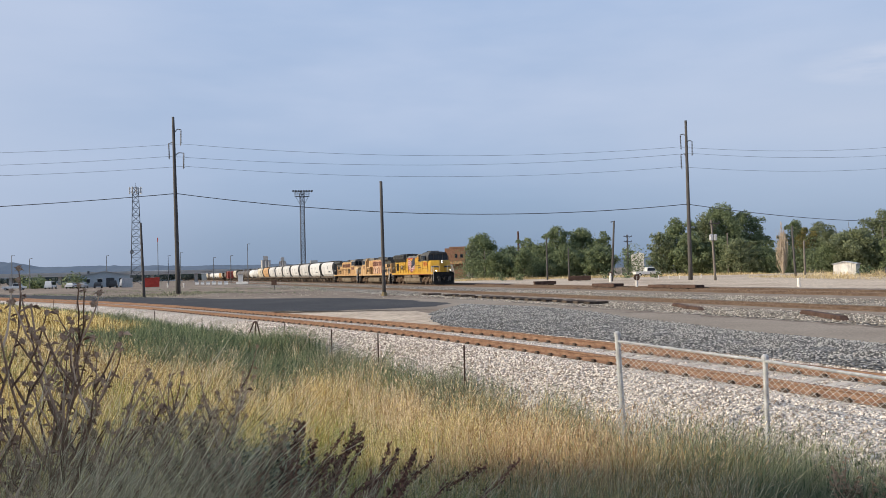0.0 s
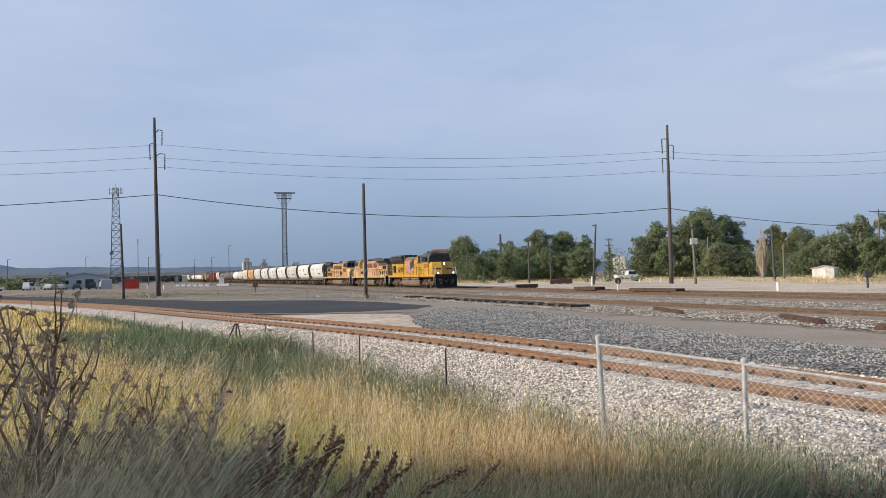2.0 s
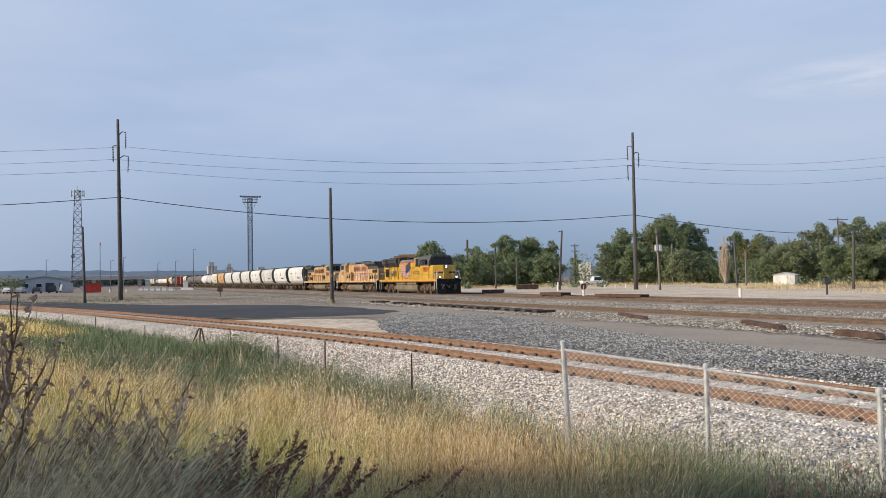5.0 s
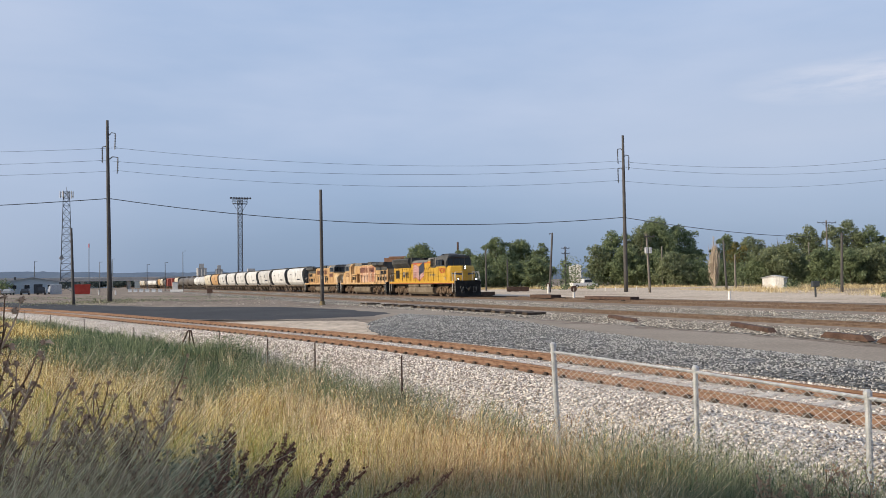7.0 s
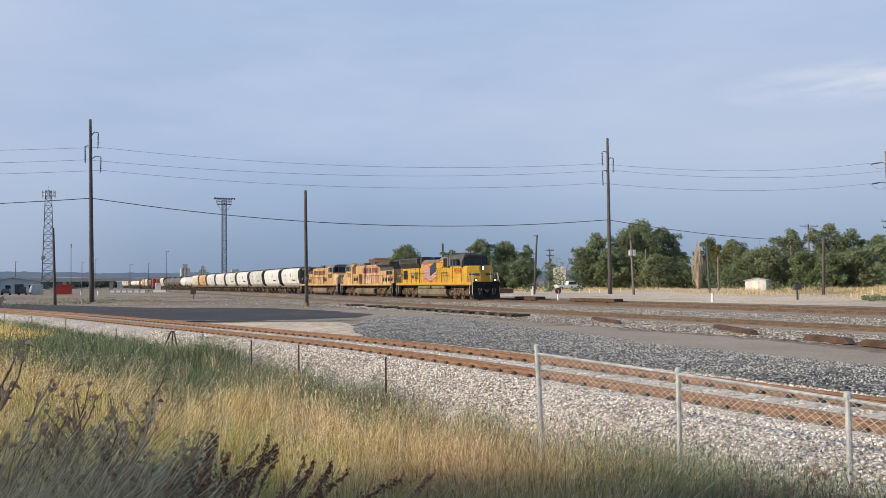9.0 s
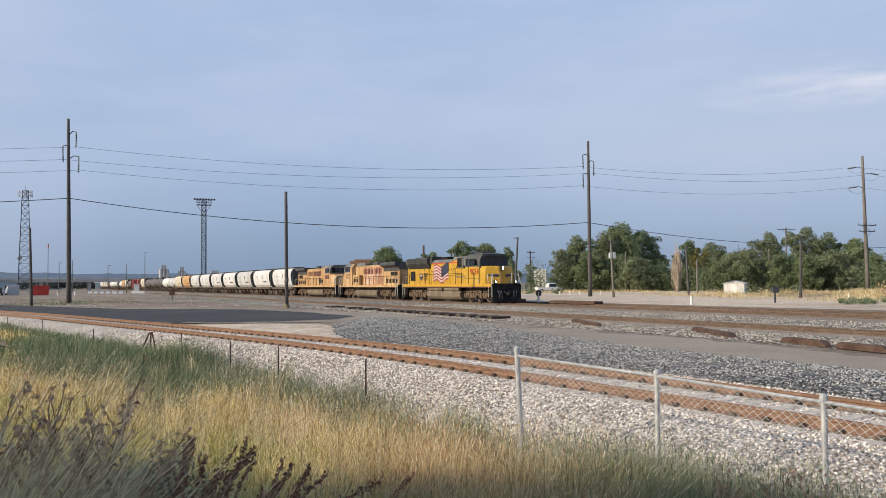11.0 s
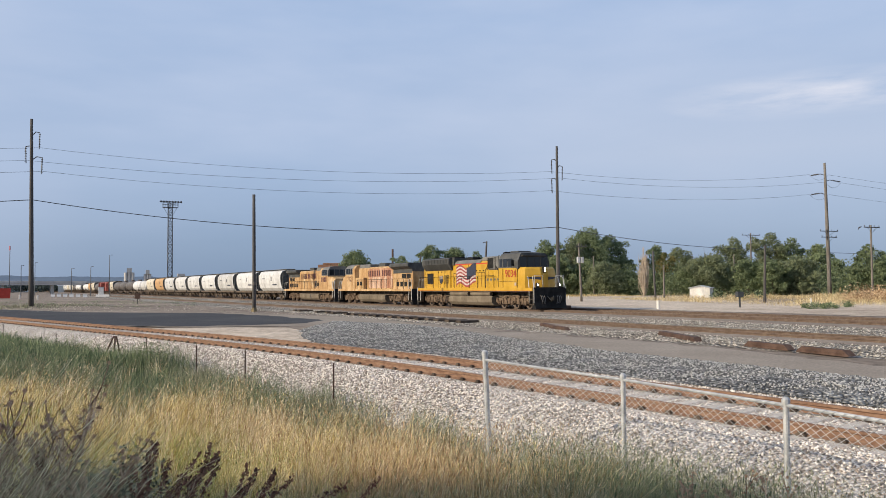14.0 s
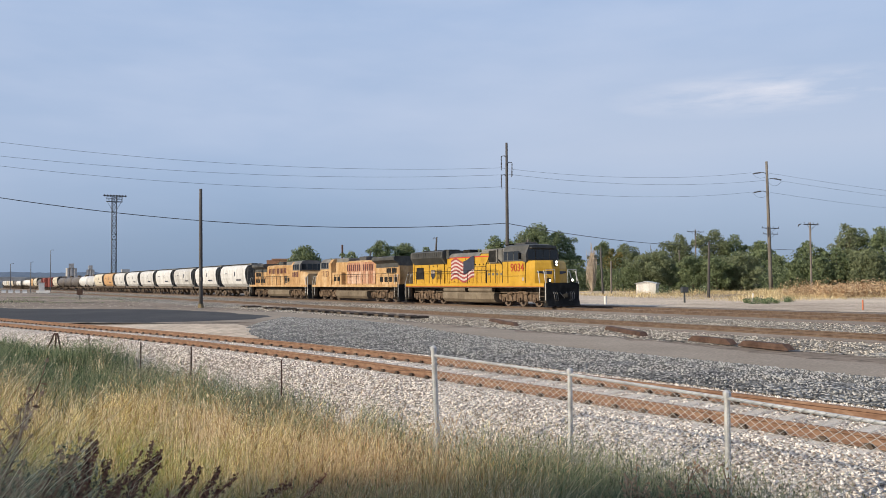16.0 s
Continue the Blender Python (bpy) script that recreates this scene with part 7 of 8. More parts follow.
MAT["leaf3"] = leaf_material("yellow_leaves", [(0.06, 0.07, 0.02), (0.15, 0.135, 0.045), (0.26, 0.20, 0.075)], scale=0.35)
TREES = [(9.1, 195.8, 10.6, 4.1, 0), (6.3, 189.9, 8.6, 1.9, 1), (15.8, 199.4, 7.5, 3.1, 0), (20.2, 204.0, 9.7, 2.9, 0), (27.1, 203.2, 12.4, 3.9, 0),
         (33.8, 207.3, 11.8, 4.7, 0), (37.6, 201.5, 10.8, 2.6, 0), (11.2, 179.6, 5.6, 3.0, 0), (25.6, 180.2, 6.2, 4.3, 0)]
TREES += [(32.3, 177.1, 6.2, 3.3, 0), (48.7, 224.8, 7.9, 1.4, 0), (16.4, 177.2, 6.4, 2.5, 0), (21.9, 188.7, 7.8, 2.6, 0), (50.0, 183.3, 12.6, 3.6, 0),
          (45.8, 179.2, 9.3, 2.8, 1), (60.5, 185.4, 15.3, 5.7, 0), (67.1, 188.4, 13.9, 4.2, 0), (55.6, 181.7, 13.4, 3.3, 1), (71.5, 192.1, 9.9, 2.6, 0)]
TREES += [(58.6, 168.1, 6.7, 3.7, 1), (50.5, 174.8, 8.9, 3.8, 0), (57.4, 174.8, 7.6, 3.8, 0), (63.8, 170.4, 5.0, 3.2, 0), (78.1, 189.5, 11.7, 3.1, 0),
          (72.3, 170.3, 9.1, 2.2, 2), (82.9, 187.5, 11.0, 3.7, 1), (74.9, 163.7, 6.2, 3.3, 0), (77.2, 160.4, 8.0, 4.5, 1), (69.5, 170.4, 4.9, 3.3, 0)]
TREES += [(89.1, 173.5, 12.6, 3.5, 1), (95.6, 170.0, 13.4, 4.1, 1), (99.9, 167.5, 12.2, 3.3, 0), (103.8, 165.1, 10.6, 4.1, 0), (100.9, 155.1, 7.2, 2.8, 0),
          (82.5, 154.3, 7.0, 3.2, 0), (90.1, 150.1, 7.1, 4.1, 1), (85.0, 149.6, 6.5, 3.1, 0)]
TREES += [(84.6, 123.9, 5.7, 2.1, 0), (91.8, 131.1, 8.9, 2.7, 0), (97.9, 129.1, 11.9, 2.9, 1), (101.8, 129.9, 11.1, 2.5, 0), (100.9, 124.2, 11.1, 2.9, 0),
          (93.0, 117.7, 6.8, 3.3, 1), (90.6, 122.1, 7.4, 2.3, 0), (87.6, 121.8, 5.9, 2.3, 0), (108.0, 122.0, 11.5, 4.0, 0), (104.0, 114.0, 8.0, 3.5, 1)]
for tx, ty, th, tw, tk in TREES:
    tree(tx, ty, th, tw * 1.2, tk)
# a dead columnar poplar
dp = tagged(new("dead_tree"), "dead pale columnar poplar with bare upright branches", "tree")
dp.location = (60.6, 152.6, 0)
s = Shape()
for k in range(130):
    a, b = RNG.uniform(0, 6.28), RNG.uniform(0.15, 1.0)
    z0 = RNG.uniform(0.0, 3.5)
    h_ = max(z0 + 1.8, RNG.uniform(3.0, 9.4) * (1.08 - 0.25 * b))
    j1, j2 = RNG.normal(0, 0.14, 2), RNG.normal(0, 0.22, 2)
    s = Shape()
    s.tube([(0.1 * math.cos(a), 0.1 * math.sin(a), z0), (b * math.cos(a) + j1[0], b * math.sin(a) + j1[1], z0 + 1.4), (b * 0.95 * math.cos(a) + j2[0], b * 0.95 * math.sin(a) + j2[1], h_)], [0.075, 0.05, 0.015], 4)
    part("branch", s, MAT["dead"], dp)
# bare crown among the trees
bt = tagged(new("bare_tree"), "leafless grey tree between the green ones", "tree")
bt.location = (86.0, 180.0, 0)
s = Shape()
s.tube([(0, 0, 0), (0, 0, 5)], [0.3, 0.2], 6)
part("trunk", s, MAT["pole_pale"], bt)
for k in range(40):
    a, e = RNG.uniform(0, 6.28), RNG.uniform(0.3, 1.3)
    l_ = RNG.uniform(2.5, 5.0)
    p0 = Vector((0, 0, RNG.uniform(3, 6)))
    d_ = Vector((math.cos(a) * math.cos(e), math.sin(a) * math.cos(e), math.sin(e)))
    s = Shape()
    s.tube([p0, p0 + d_ * l_ * 0.5 + Vector((0, 0, 0.2)), p0 + d_ * l_], [0.09, 0.06, 0.02], 4)
    part("branch", s, MAT["pole_pale"], bt)


def clump_row(name, pts, r, n_each, size, mat, label, category, flat=0.7, fuzz=0.62):
    v, f = leaf_cloud([(x, y, r * 0.5) for x, y in pts], [r * RNG.uniform(0.7, 1.2) for _ in pts], [n_each] * len(pts), size, flat, fuzz)
    v[:, 2] = np.abs(v[:, 2])
    return tagged(soup(name, v, [f], mat), label, category, kind="stuff")


far_pts = [(RNG.uniform(-420, 40), RNG.uniform(560, 760)) for _ in range(420)]
far_pts += [(RNG.uniform(-300, 40), RNG.uniform(820, 1100)) for _ in range(260)]
clump_row("far_woods", far_pts, 6.5, 170, 0.8, MAT["leaf_far"], "dark green belt of distant trees, leaf colour blued for haze", "woods", 0.45, 0.42)
clump_row("yard_bushes", [(-118 + RNG.uniform(-3, 3), 244 + RNG.uniform(-2, 2)) for _ in range(8)] + [(-103 + RNG.uniform(-2, 2), 236) for _ in range(4)], 2.3, 150, 0.35, MAT["leaf"], "green bushes beside the office", "bush", 1.0)
clump_row("lot_bushes", [(x + RNG.uniform(-2, 2), y + RNG.uniform(-1, 1)) for x, y in ((63, 126), (65, 125), (66, 122), (9, 160), (14, 155), (27, 150), (31, 147), (35, 146))], 0.9, 160, 0.16, MAT["weed"], "low green shrubs at the lot's edge", "bush", 0.8)
clump_row("thicket", [(x + RNG.uniform(-2, 2), y + RNG.uniform(-2, 2)) for x, y in [(6 + 2.2 * k, 186 - 0.35 * k) for k in range(14)] + [(40.5, 176.0)] + [(46 + 2.0 * k, 180 - 1.1 * k) for k in range(26)] + [(88 + 1.3 * k, 134 - 1.0 * k) for k in range(14)]], 3.8, 1400, 0.18, MAT["leaf"], "green thicket under the trees", "bush", 0.95)
clump_row("verge_weeds", [(40 + 0.9 * k + RNG.uniform(-1, 1), 66 + 0.42 * k + RNG.uniform(-1.5, 2.5)) for k in range(9)] + [(58 + RNG.uniform(-6, 14), 62 + RNG.uniform(-2, 14)) for k in range(7)], 0.45, 420, 0.05, MAT["weed"], "low green weeds along the verge", "weeds", 0.6)
# ---- blades: grass, corn ----
def blades(name, x, y, z, h, w, mat, label, category, lean=0.42, wind=(0.07, 0.02), head=0.0, push=None):
    """One bent tapering blade at each place, some with a seed head; a single mesh."""
    n = len(x)
    a = RNG.uniform(0, 2 * math.pi, n)
    d = np.stack([np.cos(a), np.sin(a)], 1)
    b = lean * h * RNG.random(n) ** 1.2
    bend = np.stack([np.cos(a + 1.3 * RNG.normal(size=n)), np.sin(a + 1.3 * RNG.normal(size=n))], 1) * b[:, None] + np.array(wind) * h[:, None] * RNG.uniform(0.3, 1.2, (n, 1))
    if push is not None:
        bend = bend + push * h[:, None]
    base = np.stack([x, y], 1)
    rows = []
    for f_, wf in ((0.0, 1.0), (0.5, 0.85)):
        p = base + bend * f_ ** 2
        zz = z + h * f_ * (1 - 0.08 * f_)
        for sgn in (-0.5, 0.5):
            q = p + d * (w * wf * sgn)[:, None]
            rows.append(np.stack([q[:, 0], q[:, 1], zz], 1))
    tip = base + bend
    rows.append(np.stack([tip[:, 0], tip[:, 1], z + h * (0.97 - 0.3 * (b / (h + 1e-6)) ** 2)], 1))
    v = np.stack(rows, 1)
    i = np.arange(n) * 5
    quads = [np.stack([i, i + 1, i + 3, i + 2], 1)]
    tris = [np.stack([i + 2, i + 3, i + 4], 1)]
    v = v.reshape(-1, 3)
    if head > 0:
        k = RNG.random(n) < head
        m = int(k.sum())
        t3 = np.concatenate([tip[k], (z + h * 0.93)[k][:, None]], 1)
        hs = (h[k] * 0.06)[:, None]
        dirn = np.concatenate([bend[k] / (h[k][:, None] + 1e-6) * 1.6, np.full((m, 1), 0.8)], 1)
        dd = np.concatenate([d[k], np.zeros((m, 1))], 1)
        wv = (w[k] * 0.85)[:, None]
        hv_ = np.stack([t3 - dirn * hs * 0.4, t3 + dd * wv + dirn * hs * 0.2, t3 + dirn * hs, t3 - dd * wv + dirn * hs * 0.2], 1).reshape(-1, 3)
        j = np.arange(m)[:, None] * 4 + np.arange(4) + len(v)
        quads.append(j)
        v = np.concatenate([v, hv_])
    return tagged(soup(name, v, quads + tris, mat), label, category, kind="stuff")


def in_view(x, y):
    a = np.degrees(np.arctan2(x, y))
    return (a > -31) & (a < 43) & (y > 0.5)


def scatter(n, along, u0, u1):
    """Random places on the camera's side of the near track: along it (index range) and u metres off its nearer rail."""
    i = RNG.integers(along[0], along[1], n)
    u = RNG.uniform(u0, u1, n)
    p = NEAR[i] + NEAR_N[i] * u[:, None] + RNG.uniform(-0.2, 0.2, (n, 2))
    ok = in_view(p[:, 0], p[:, 1]) & (np.hypot(p[:, 0], p[:, 1]) > 1.5)
    return p[ok, 0], p[ok, 1], beside_near(p[ok, 0], p[ok, 1])


def patches(x, y, s=0.35, ph=0.0):
    return np.sin(x * s * 2.1 + ph) * np.cos(y * s * 1.7 - ph) + 0.6 * np.sin(x * s * 4.3 + y * s * 3.1 + ph * 2)


LATTICE = np.random.default_rng(11).random((64, 64))


def blotch(x, y, cell, ph=0):
    """Irregular patches between 0 and 1, about cell metres across, with finer ones inside."""
    out, total = 0.0, 0.0
    for k, amp in enumerate((1.0, 0.55, 0.3)):
        gx, gy = x / cell * 2.1 ** k + 13.7 * ph + 5.1 * k, y / cell * 2.1 ** k + 7.9 * ph + 3.3 * k
        ix, iy = np.floor(gx).astype(int), np.floor(gy).astype(int)
        fx, fy = gx - ix, gy - iy
        fx, fy = fx * fx * (3 - 2 * fx), fy * fy * (3 - 2 * fy)
        at = lambda a, b: LATTICE[(ix + a) % 64, (iy + b) % 64]
        out = out + amp * ((at(0, 0) * (1 - fx) + at(1, 0) * fx) * (1 - fy) + (at(0, 1) * (1 - fx) + at(1, 1) * fx) * fy)
        total += amp
    return np.clip((out / total - 0.5) * 1.7 + 0.5, 0, 1)


def green_edge(x, y):
    """How far the green weeds reach up from the ballast's foot."""
    fence_side = np.clip((np.degrees(np.arctan2(x, y)) - 15) / 7, 0, 1)
    return 2.2 * fence_side + np.interp(y, [8, 12, 17, 22, 30, 34, 38, 60], [4.6, 5.0, 6.6, 8.8, 9.8, 7.2, 4.6, 4.0]) + 0.9 * patches(x, y, 0.55, 1.0)


# the bank's grass: tufts of straw-gold, pinkish seed grass and yellow-green blades in uneven patches
def tufts(x, y, each, wide):
    """Blades gathered in tufts that lean out from their middles."""
    k = np.repeat(np.arange(len(x)), RNG.integers(each // 2, each + each // 2, len(x)))
    off = RNG.normal(size=(len(k), 2)) * (wide * RNG.uniform(0.5, 1.4, len(x)))[k][:, None]
    lean = RNG.normal(0, 0.16, (len(x), 2))[k] + off / wide * 0.16
    return x[k] + off[:, 0], y[k] + off[:, 1], lean, k


x, y, u = scatter(42000, (20, 150), 2.9, 12)
r_ = np.hypot(x, y)
keep = RNG.random(len(x)) < np.clip(1.15 - r_ / 26, 0.22, 1) * (0.40 + 0.9 * blotch(x, y, 0.7, 1))
x, y, u, r_ = x[keep], y[keep], u[keep], r_[keep]
edge = green_edge(x, y) + 1.6 * (blotch(x, y, 1.1, 2) - 0.5)
lush = blotch(x, y, 2.3, 3)
pick = RNG.random(len(x))
inside = (u > edge) | (pick < 0.035)
band = np.clip(1 - (u - edge) / 2.6, 0, 1)
seed = inside & (pick < 0.15 + 0.65 * band * (0.3 + 1.1 * blotch(x, y, 1.7, 4)))
green = inside & ~seed & (RNG.random(len(x)) < np.clip(3.2 * (lush - 0.42), 0.06, 0.9))
gold = inside & ~seed & ~green
tall = np.interp(r_, [1.5, 3.5, 5.0, 6.5, 12.0, 16.0], [0.3, 0.5, 0.85, 1.2, 1.30, 1.0]) * (0.45 + 0.85 * blotch(x, y, 0.9, 5)) * RNG.uniform(0.75, 1.2, len(x))
for sel, nm, mt, lb, h0, h1, hd, ln in ((gold, "dry_grass", "dry_grass", "tall dry golden grass on the bank", 0.34, 0.80, 0.28, 0.50),
                                        (seed, "seed_grass", "seed_grass", "pinkish dry grass with fine seed heads", 0.38, 0.82, 0.55, 0.42),
                                        (green, "green_grass", "green_grass", "yellow-green grass among the dry stalks", 0.26, 0.62, 0.1, 0.55)):
    xs, ys, lean, k = tufts(x[sel], y[sel], 15, 0.085)
    rr = np.hypot(xs, ys)
    blades(nm, xs, ys, land(xs, ys), RNG.uniform(h0, h1, len(xs)) * tall[sel][k], rr / 1500 * RNG.uniform(0.30, 0.85, len(xs)), MAT[mt], lb, "grass", lean=ln, head=hd, push=lean)
# green weeds along the ballast's foot, grey-green ones between them
x, y, u = scatter(26000, (25, 240), 2.3, 12)
edge = green_edge(x, y) + 1.6 * (blotch(x, y, 1.1, 2) - 0.5)
by_fence = np.clip((np.degrees(np.arctan2(x, y)) - 13) / 8, 0, 1)
keep = (RNG.random(len(x)) < np.clip(1 - (u - edge) / (0.5 + 5.5 * by_fence), 0, 1)) & (RNG.random(len(x)) < np.interp(u, [2.3, 3.0], [0.12, 1]) * (0.35 + 0.8 * blotch(x, y, 0.8, 6)) * np.clip(1.3 - np.hypot(x, y) / 45, 0.4, 1))
x, y = x[keep], y[keep]
grey = RNG.random(len(x)) < np.clip(2.2 * (blotch(x, y, 1.6, 7) - 0.36), 0.14, 0.8)
brown = ~grey & (RNG.random(len(x)) < 0.22 * by_fence[keep])
tall = (0.45 + 0.95 * blotch(x, y, 0.9, 8)) * RNG.uniform(0.7, 1.25, len(x))
for sel, nm, mt, lb, hd in ((~grey & ~brown, "ditch_weeds", "weed", "green weeds along the foot of the ballast", 0.15), (grey, "grey_weeds", "grey_weed", "pale grey-green weeds round the fence", 0.35), (brown, "fence_stalks", "brown_weed", "brown dry stalks along the fence", 0.5)):
    xs, ys, lean, k = tufts(x[sel], y[sel], 13, 0.10)
    rr = np.hypot(xs, ys)
    blades(nm, xs, ys, land(xs, ys), RNG.uniform(0.30, 0.74, len(xs)) * tall[sel][k], rr / 1500 * RNG.uniform(0.32, 0.90, len(xs)), MAT[mt], lb, "weeds", lean=0.6, head=hd, push=lean)
# the bank farther off
x, y, u = scatter(270000, (85, 430), 3.0, 30)
keep = (np.hypot(x, y) > 13) & ((u > 11) | (np.hypot(x, y) > 27))
x, y, u = x[keep], y[keep], u[keep]
pc_ = patches(x, y, 0.25, 1.5)
g_ = (u < green_edge(x, y)) | (((x + 11) / 5.0) ** 2 + ((y - 23) / 2.5) ** 2 < 1 + 0.35 * pc_)
r_ = np.hypot(x, y)
for sel, nm, mt, lb in ((g_, "far_weeds", "weed", "green weeds on the farther bank"), (~g_, "far_dry_grass", "dry_grass", "dry golden grass on the farther bank")):
    xs, ys = x[sel], y[sel]
    blades(nm, xs, ys, land(xs, ys), RNG.uniform(0.35, 0.8, len(xs)), np.hypot(xs, ys) / 1500 * RNG.uniform(0.5, 1.4, len(xs)), MAT[mt], lb, "grass", lean=0.5)
# short near grass before the lens, bent by the wind
n_ = 46000
ra, aa = RNG.uniform(2.5, 3.9, n_), np.radians(RNG.uniform(-36, 18, n_))
x, y = ra * np.sin(aa), ra * np.cos(aa)
blades("near_grass", x, y, land(x, y), RNG.uniform(0.55, 1.12, n_) * np.clip(0.86 + 0.16 * patches(x, y, 1.3, 2), 0.6, 1.1) * np.interp(np.degrees(aa), [-26, -14, -6], [1.28, 1.08, 1.0]), RNG.uniform(0.0007, 0.0017, n_), MAT["pale_grass"], "wind-bent pale grass in shade", "grass", lean=0.55, wind=(0.42, 0.12), head=0.4)
# reddish dry weeds and dark green tufts in the bank's grass
for az, d, n_, h0, h1, mt, lb in ((-10.7, 28.0, 2000, 0.55, 1.1, "weed", "bushy green weed beside the fence brace"), (-9.0, 7.6, 1600, 0.3, 0.75, "green_grass", "fresh green grass tuft"), (-5.0, 6.6, 1600, 0.3, 0.7, "green_grass", "fresh green grass tuft"), (0.8, 7.2, 1300, 0.3, 0.75, "green_grass", "fresh green grass tuft"), (5.5, 8.2, 1500, 0.7, 1.25, "brown_weed", "reddish dry weeds in the grass"), (9.0, 7.6, 1300, 0.7, 1.2, "brown_weed", "reddish dry weeds in the grass"), (14.5, 7.8, 1000, 0.5, 0.9, "brown_weed", "reddish dry weeds in the grass"), (-3.6, 5.3, 1500, 0.4, 0.85, "weed", "dark green grass tuft"), (2.2, 5.7, 2400, 0.5, 1.0, "weed", "dark green grass tuft"), (8.4, 6.0, 1300, 0.4, 0.8, "weed", "dark green grass tuft"), (16.0, 6.6, 1500, 0.4, 0.9, "weed", "dark green grass tuft"), (11.0, 8.8, 1300, 0.60, 1.15, "dry_grass", "tall dry golden grass tuft"), (13.2, 8.3, 1500, 0.60, 1.20, "dry_grass", "tall dry golden grass tuft"), (15.4, 8.0, 1500, 0.60, 1.20, "brown_weed", "reddish dry weeds in the grass"), (17.4, 8.4, 1500, 0.60, 1.15, "weed", "green weeds round the fence"), (19.6, 8.6, 1700, 0.70, 1.25, "grey_weed", "grey-green weeds round the fence"), (21.6, 7.8, 1700, 0.60, 1.20, "weed", "green weeds round the fence"), (23.8, 8.2, 1800, 0.70, 1.20, "grey_weed", "grey-green weeds round the fence"), (25.6, 7.4, 1500, 0.60, 1.10, "weed", "green weeds round the fence"), (28.0, 7.7, 1700, 0.60, 1.15, "grey_weed", "grey-green weeds round the fence"), (30.6, 7.2, 1600, 0.60, 1.10, "weed", "green weeds round the fence"), (33.5, 7.0, 1700, 0.60, 1.10, "grey_weed", "grey-green weeds round the fence"), (36.5, 6.6, 1500, 0.60, 1.00, "weed", "green weeds round the fence")):
    cx, cy = d * math.sin(radians(az)), d * math.cos(radians(az))
    x, y = cx + RNG.normal(0, 0.5, n_), cy + RNG.normal(0, 0.4, n_)
    low = 0.72 if 10 < az < 17 else (0.88 if az > 17 else 1.0)
    h0, h1 = h0 * low * 0.7, h1 * low
    if az > 17:
        n_, h0, h1 = n_ * 2, h0 * 1.2, h1 * 1.06
        x, y = cx + RNG.normal(0, 0.62, n_), cy + RNG.normal(0, 0.5, n_)
    blades("weed_tuft", x, y, land(x, y), RNG.uniform(h0, h1, n_), d / 1500 * RNG.uniform(0.32, 0.95, n_), MAT[mt], lb, "weeds", lean=0.5, head=0.35)
# yellow grass and dry corn beyond the lot
def field(n, x0, x1, y0, y1):
    return RNG.uniform(x0, x1, n), RNG.uniform(y0, y1, n)


x, y = field(40000, 0, 1, 0, 1)
fx, fy = 44 + x * 70, 70 + x * 32 + y * 60
blades("field_grass", fx, fy, np.zeros(len(fx)), RNG.uniform(0.15, 0.75, len(fx)) * np.clip(2.2 * blotch(fx, fy, 6.0, 3) - 0.3, 0.12, 1.5), RNG.uniform(0.015, 0.04, len(fx)), MAT["verge_grass"], "dry yellow grass beyond the lot", "grass", lean=0.9)
corn_at = [(62 + q * 55, 84 + q * 22 + RNG.uniform(0, 9)) for q in RNG.random(420)]
corn_at = [(a, b) for a, b in corn_at if blotch(np.array([a]), np.array([b]), 7.0, 9)[0] > 0.30]
clump_row("dry_corn", corn_at, 1.15, 230, 0.10, MAT["corn"], "strip of dry brown corn stalks", "corn", 0.85, 0.6)
x, y = field(16000, -2, 62, 0, 1)
fx, fy = x, 172 - x * 0.25 + y * 14
blades("tree_grass", fx, fy, np.zeros(len(fx)), RNG.uniform(0.12, 0.7, len(fx)) * np.clip(0.7 + 0.5 * patches(fx, fy, 0.2, 1), 0.2, 1.2), RNG.uniform(0.03, 0.07, len(fx)), MAT["verge_grass"], "dry grass at the trees' feet", "grass")
x, y = field(9000, -64, -14, 0, 1)
fx, fy = x, 98 - (x + 18) * 0.45 + y * 44
keep = patches(fx, fy, 0.16, 2) + RNG.normal(0, 0.3, len(fx)) > 0.45
fx, fy = fx[keep], fy[keep]
blades("yard_weeds", fx, fy, np.zeros(len(fx)), RNG.uniform(0.04, 0.2, len(fx)), RNG.uniform(0.04, 0.08, len(fx)), MAT["weed"], "sparse dull green weeds in the yard", "weeds", lean=0.7)

# ---- dry thistles and dock before the camera ----
def thistle_head_mesh():
    s = Shape()
    s.tube([(0, 0, -0.016), (0, 0, -0.006), (0, 0, 0.006), (0, 0, 0.014)], [0.004, 0.012, 0.012, 0.008], 7)
    rnd = random.Random(3)
    for k in range(26):
        a, e = rnd.uniform(0, 6.28), rnd.uniform(-0.5, 1.3)
        d = Vector((math.cos(a) * math.cos(e), math.sin(a) * math.cos(e), math.sin(e)))
        o = d.orthogonal().normalized() * 0.0022
        s.add([d * 0.008 + o, d * 0.008 - o, d * 0.027], [(0, 1, 2)])
    return s.mesh("flower_head", MAT["thistle"])


HEAD = thistle_head_mesh()


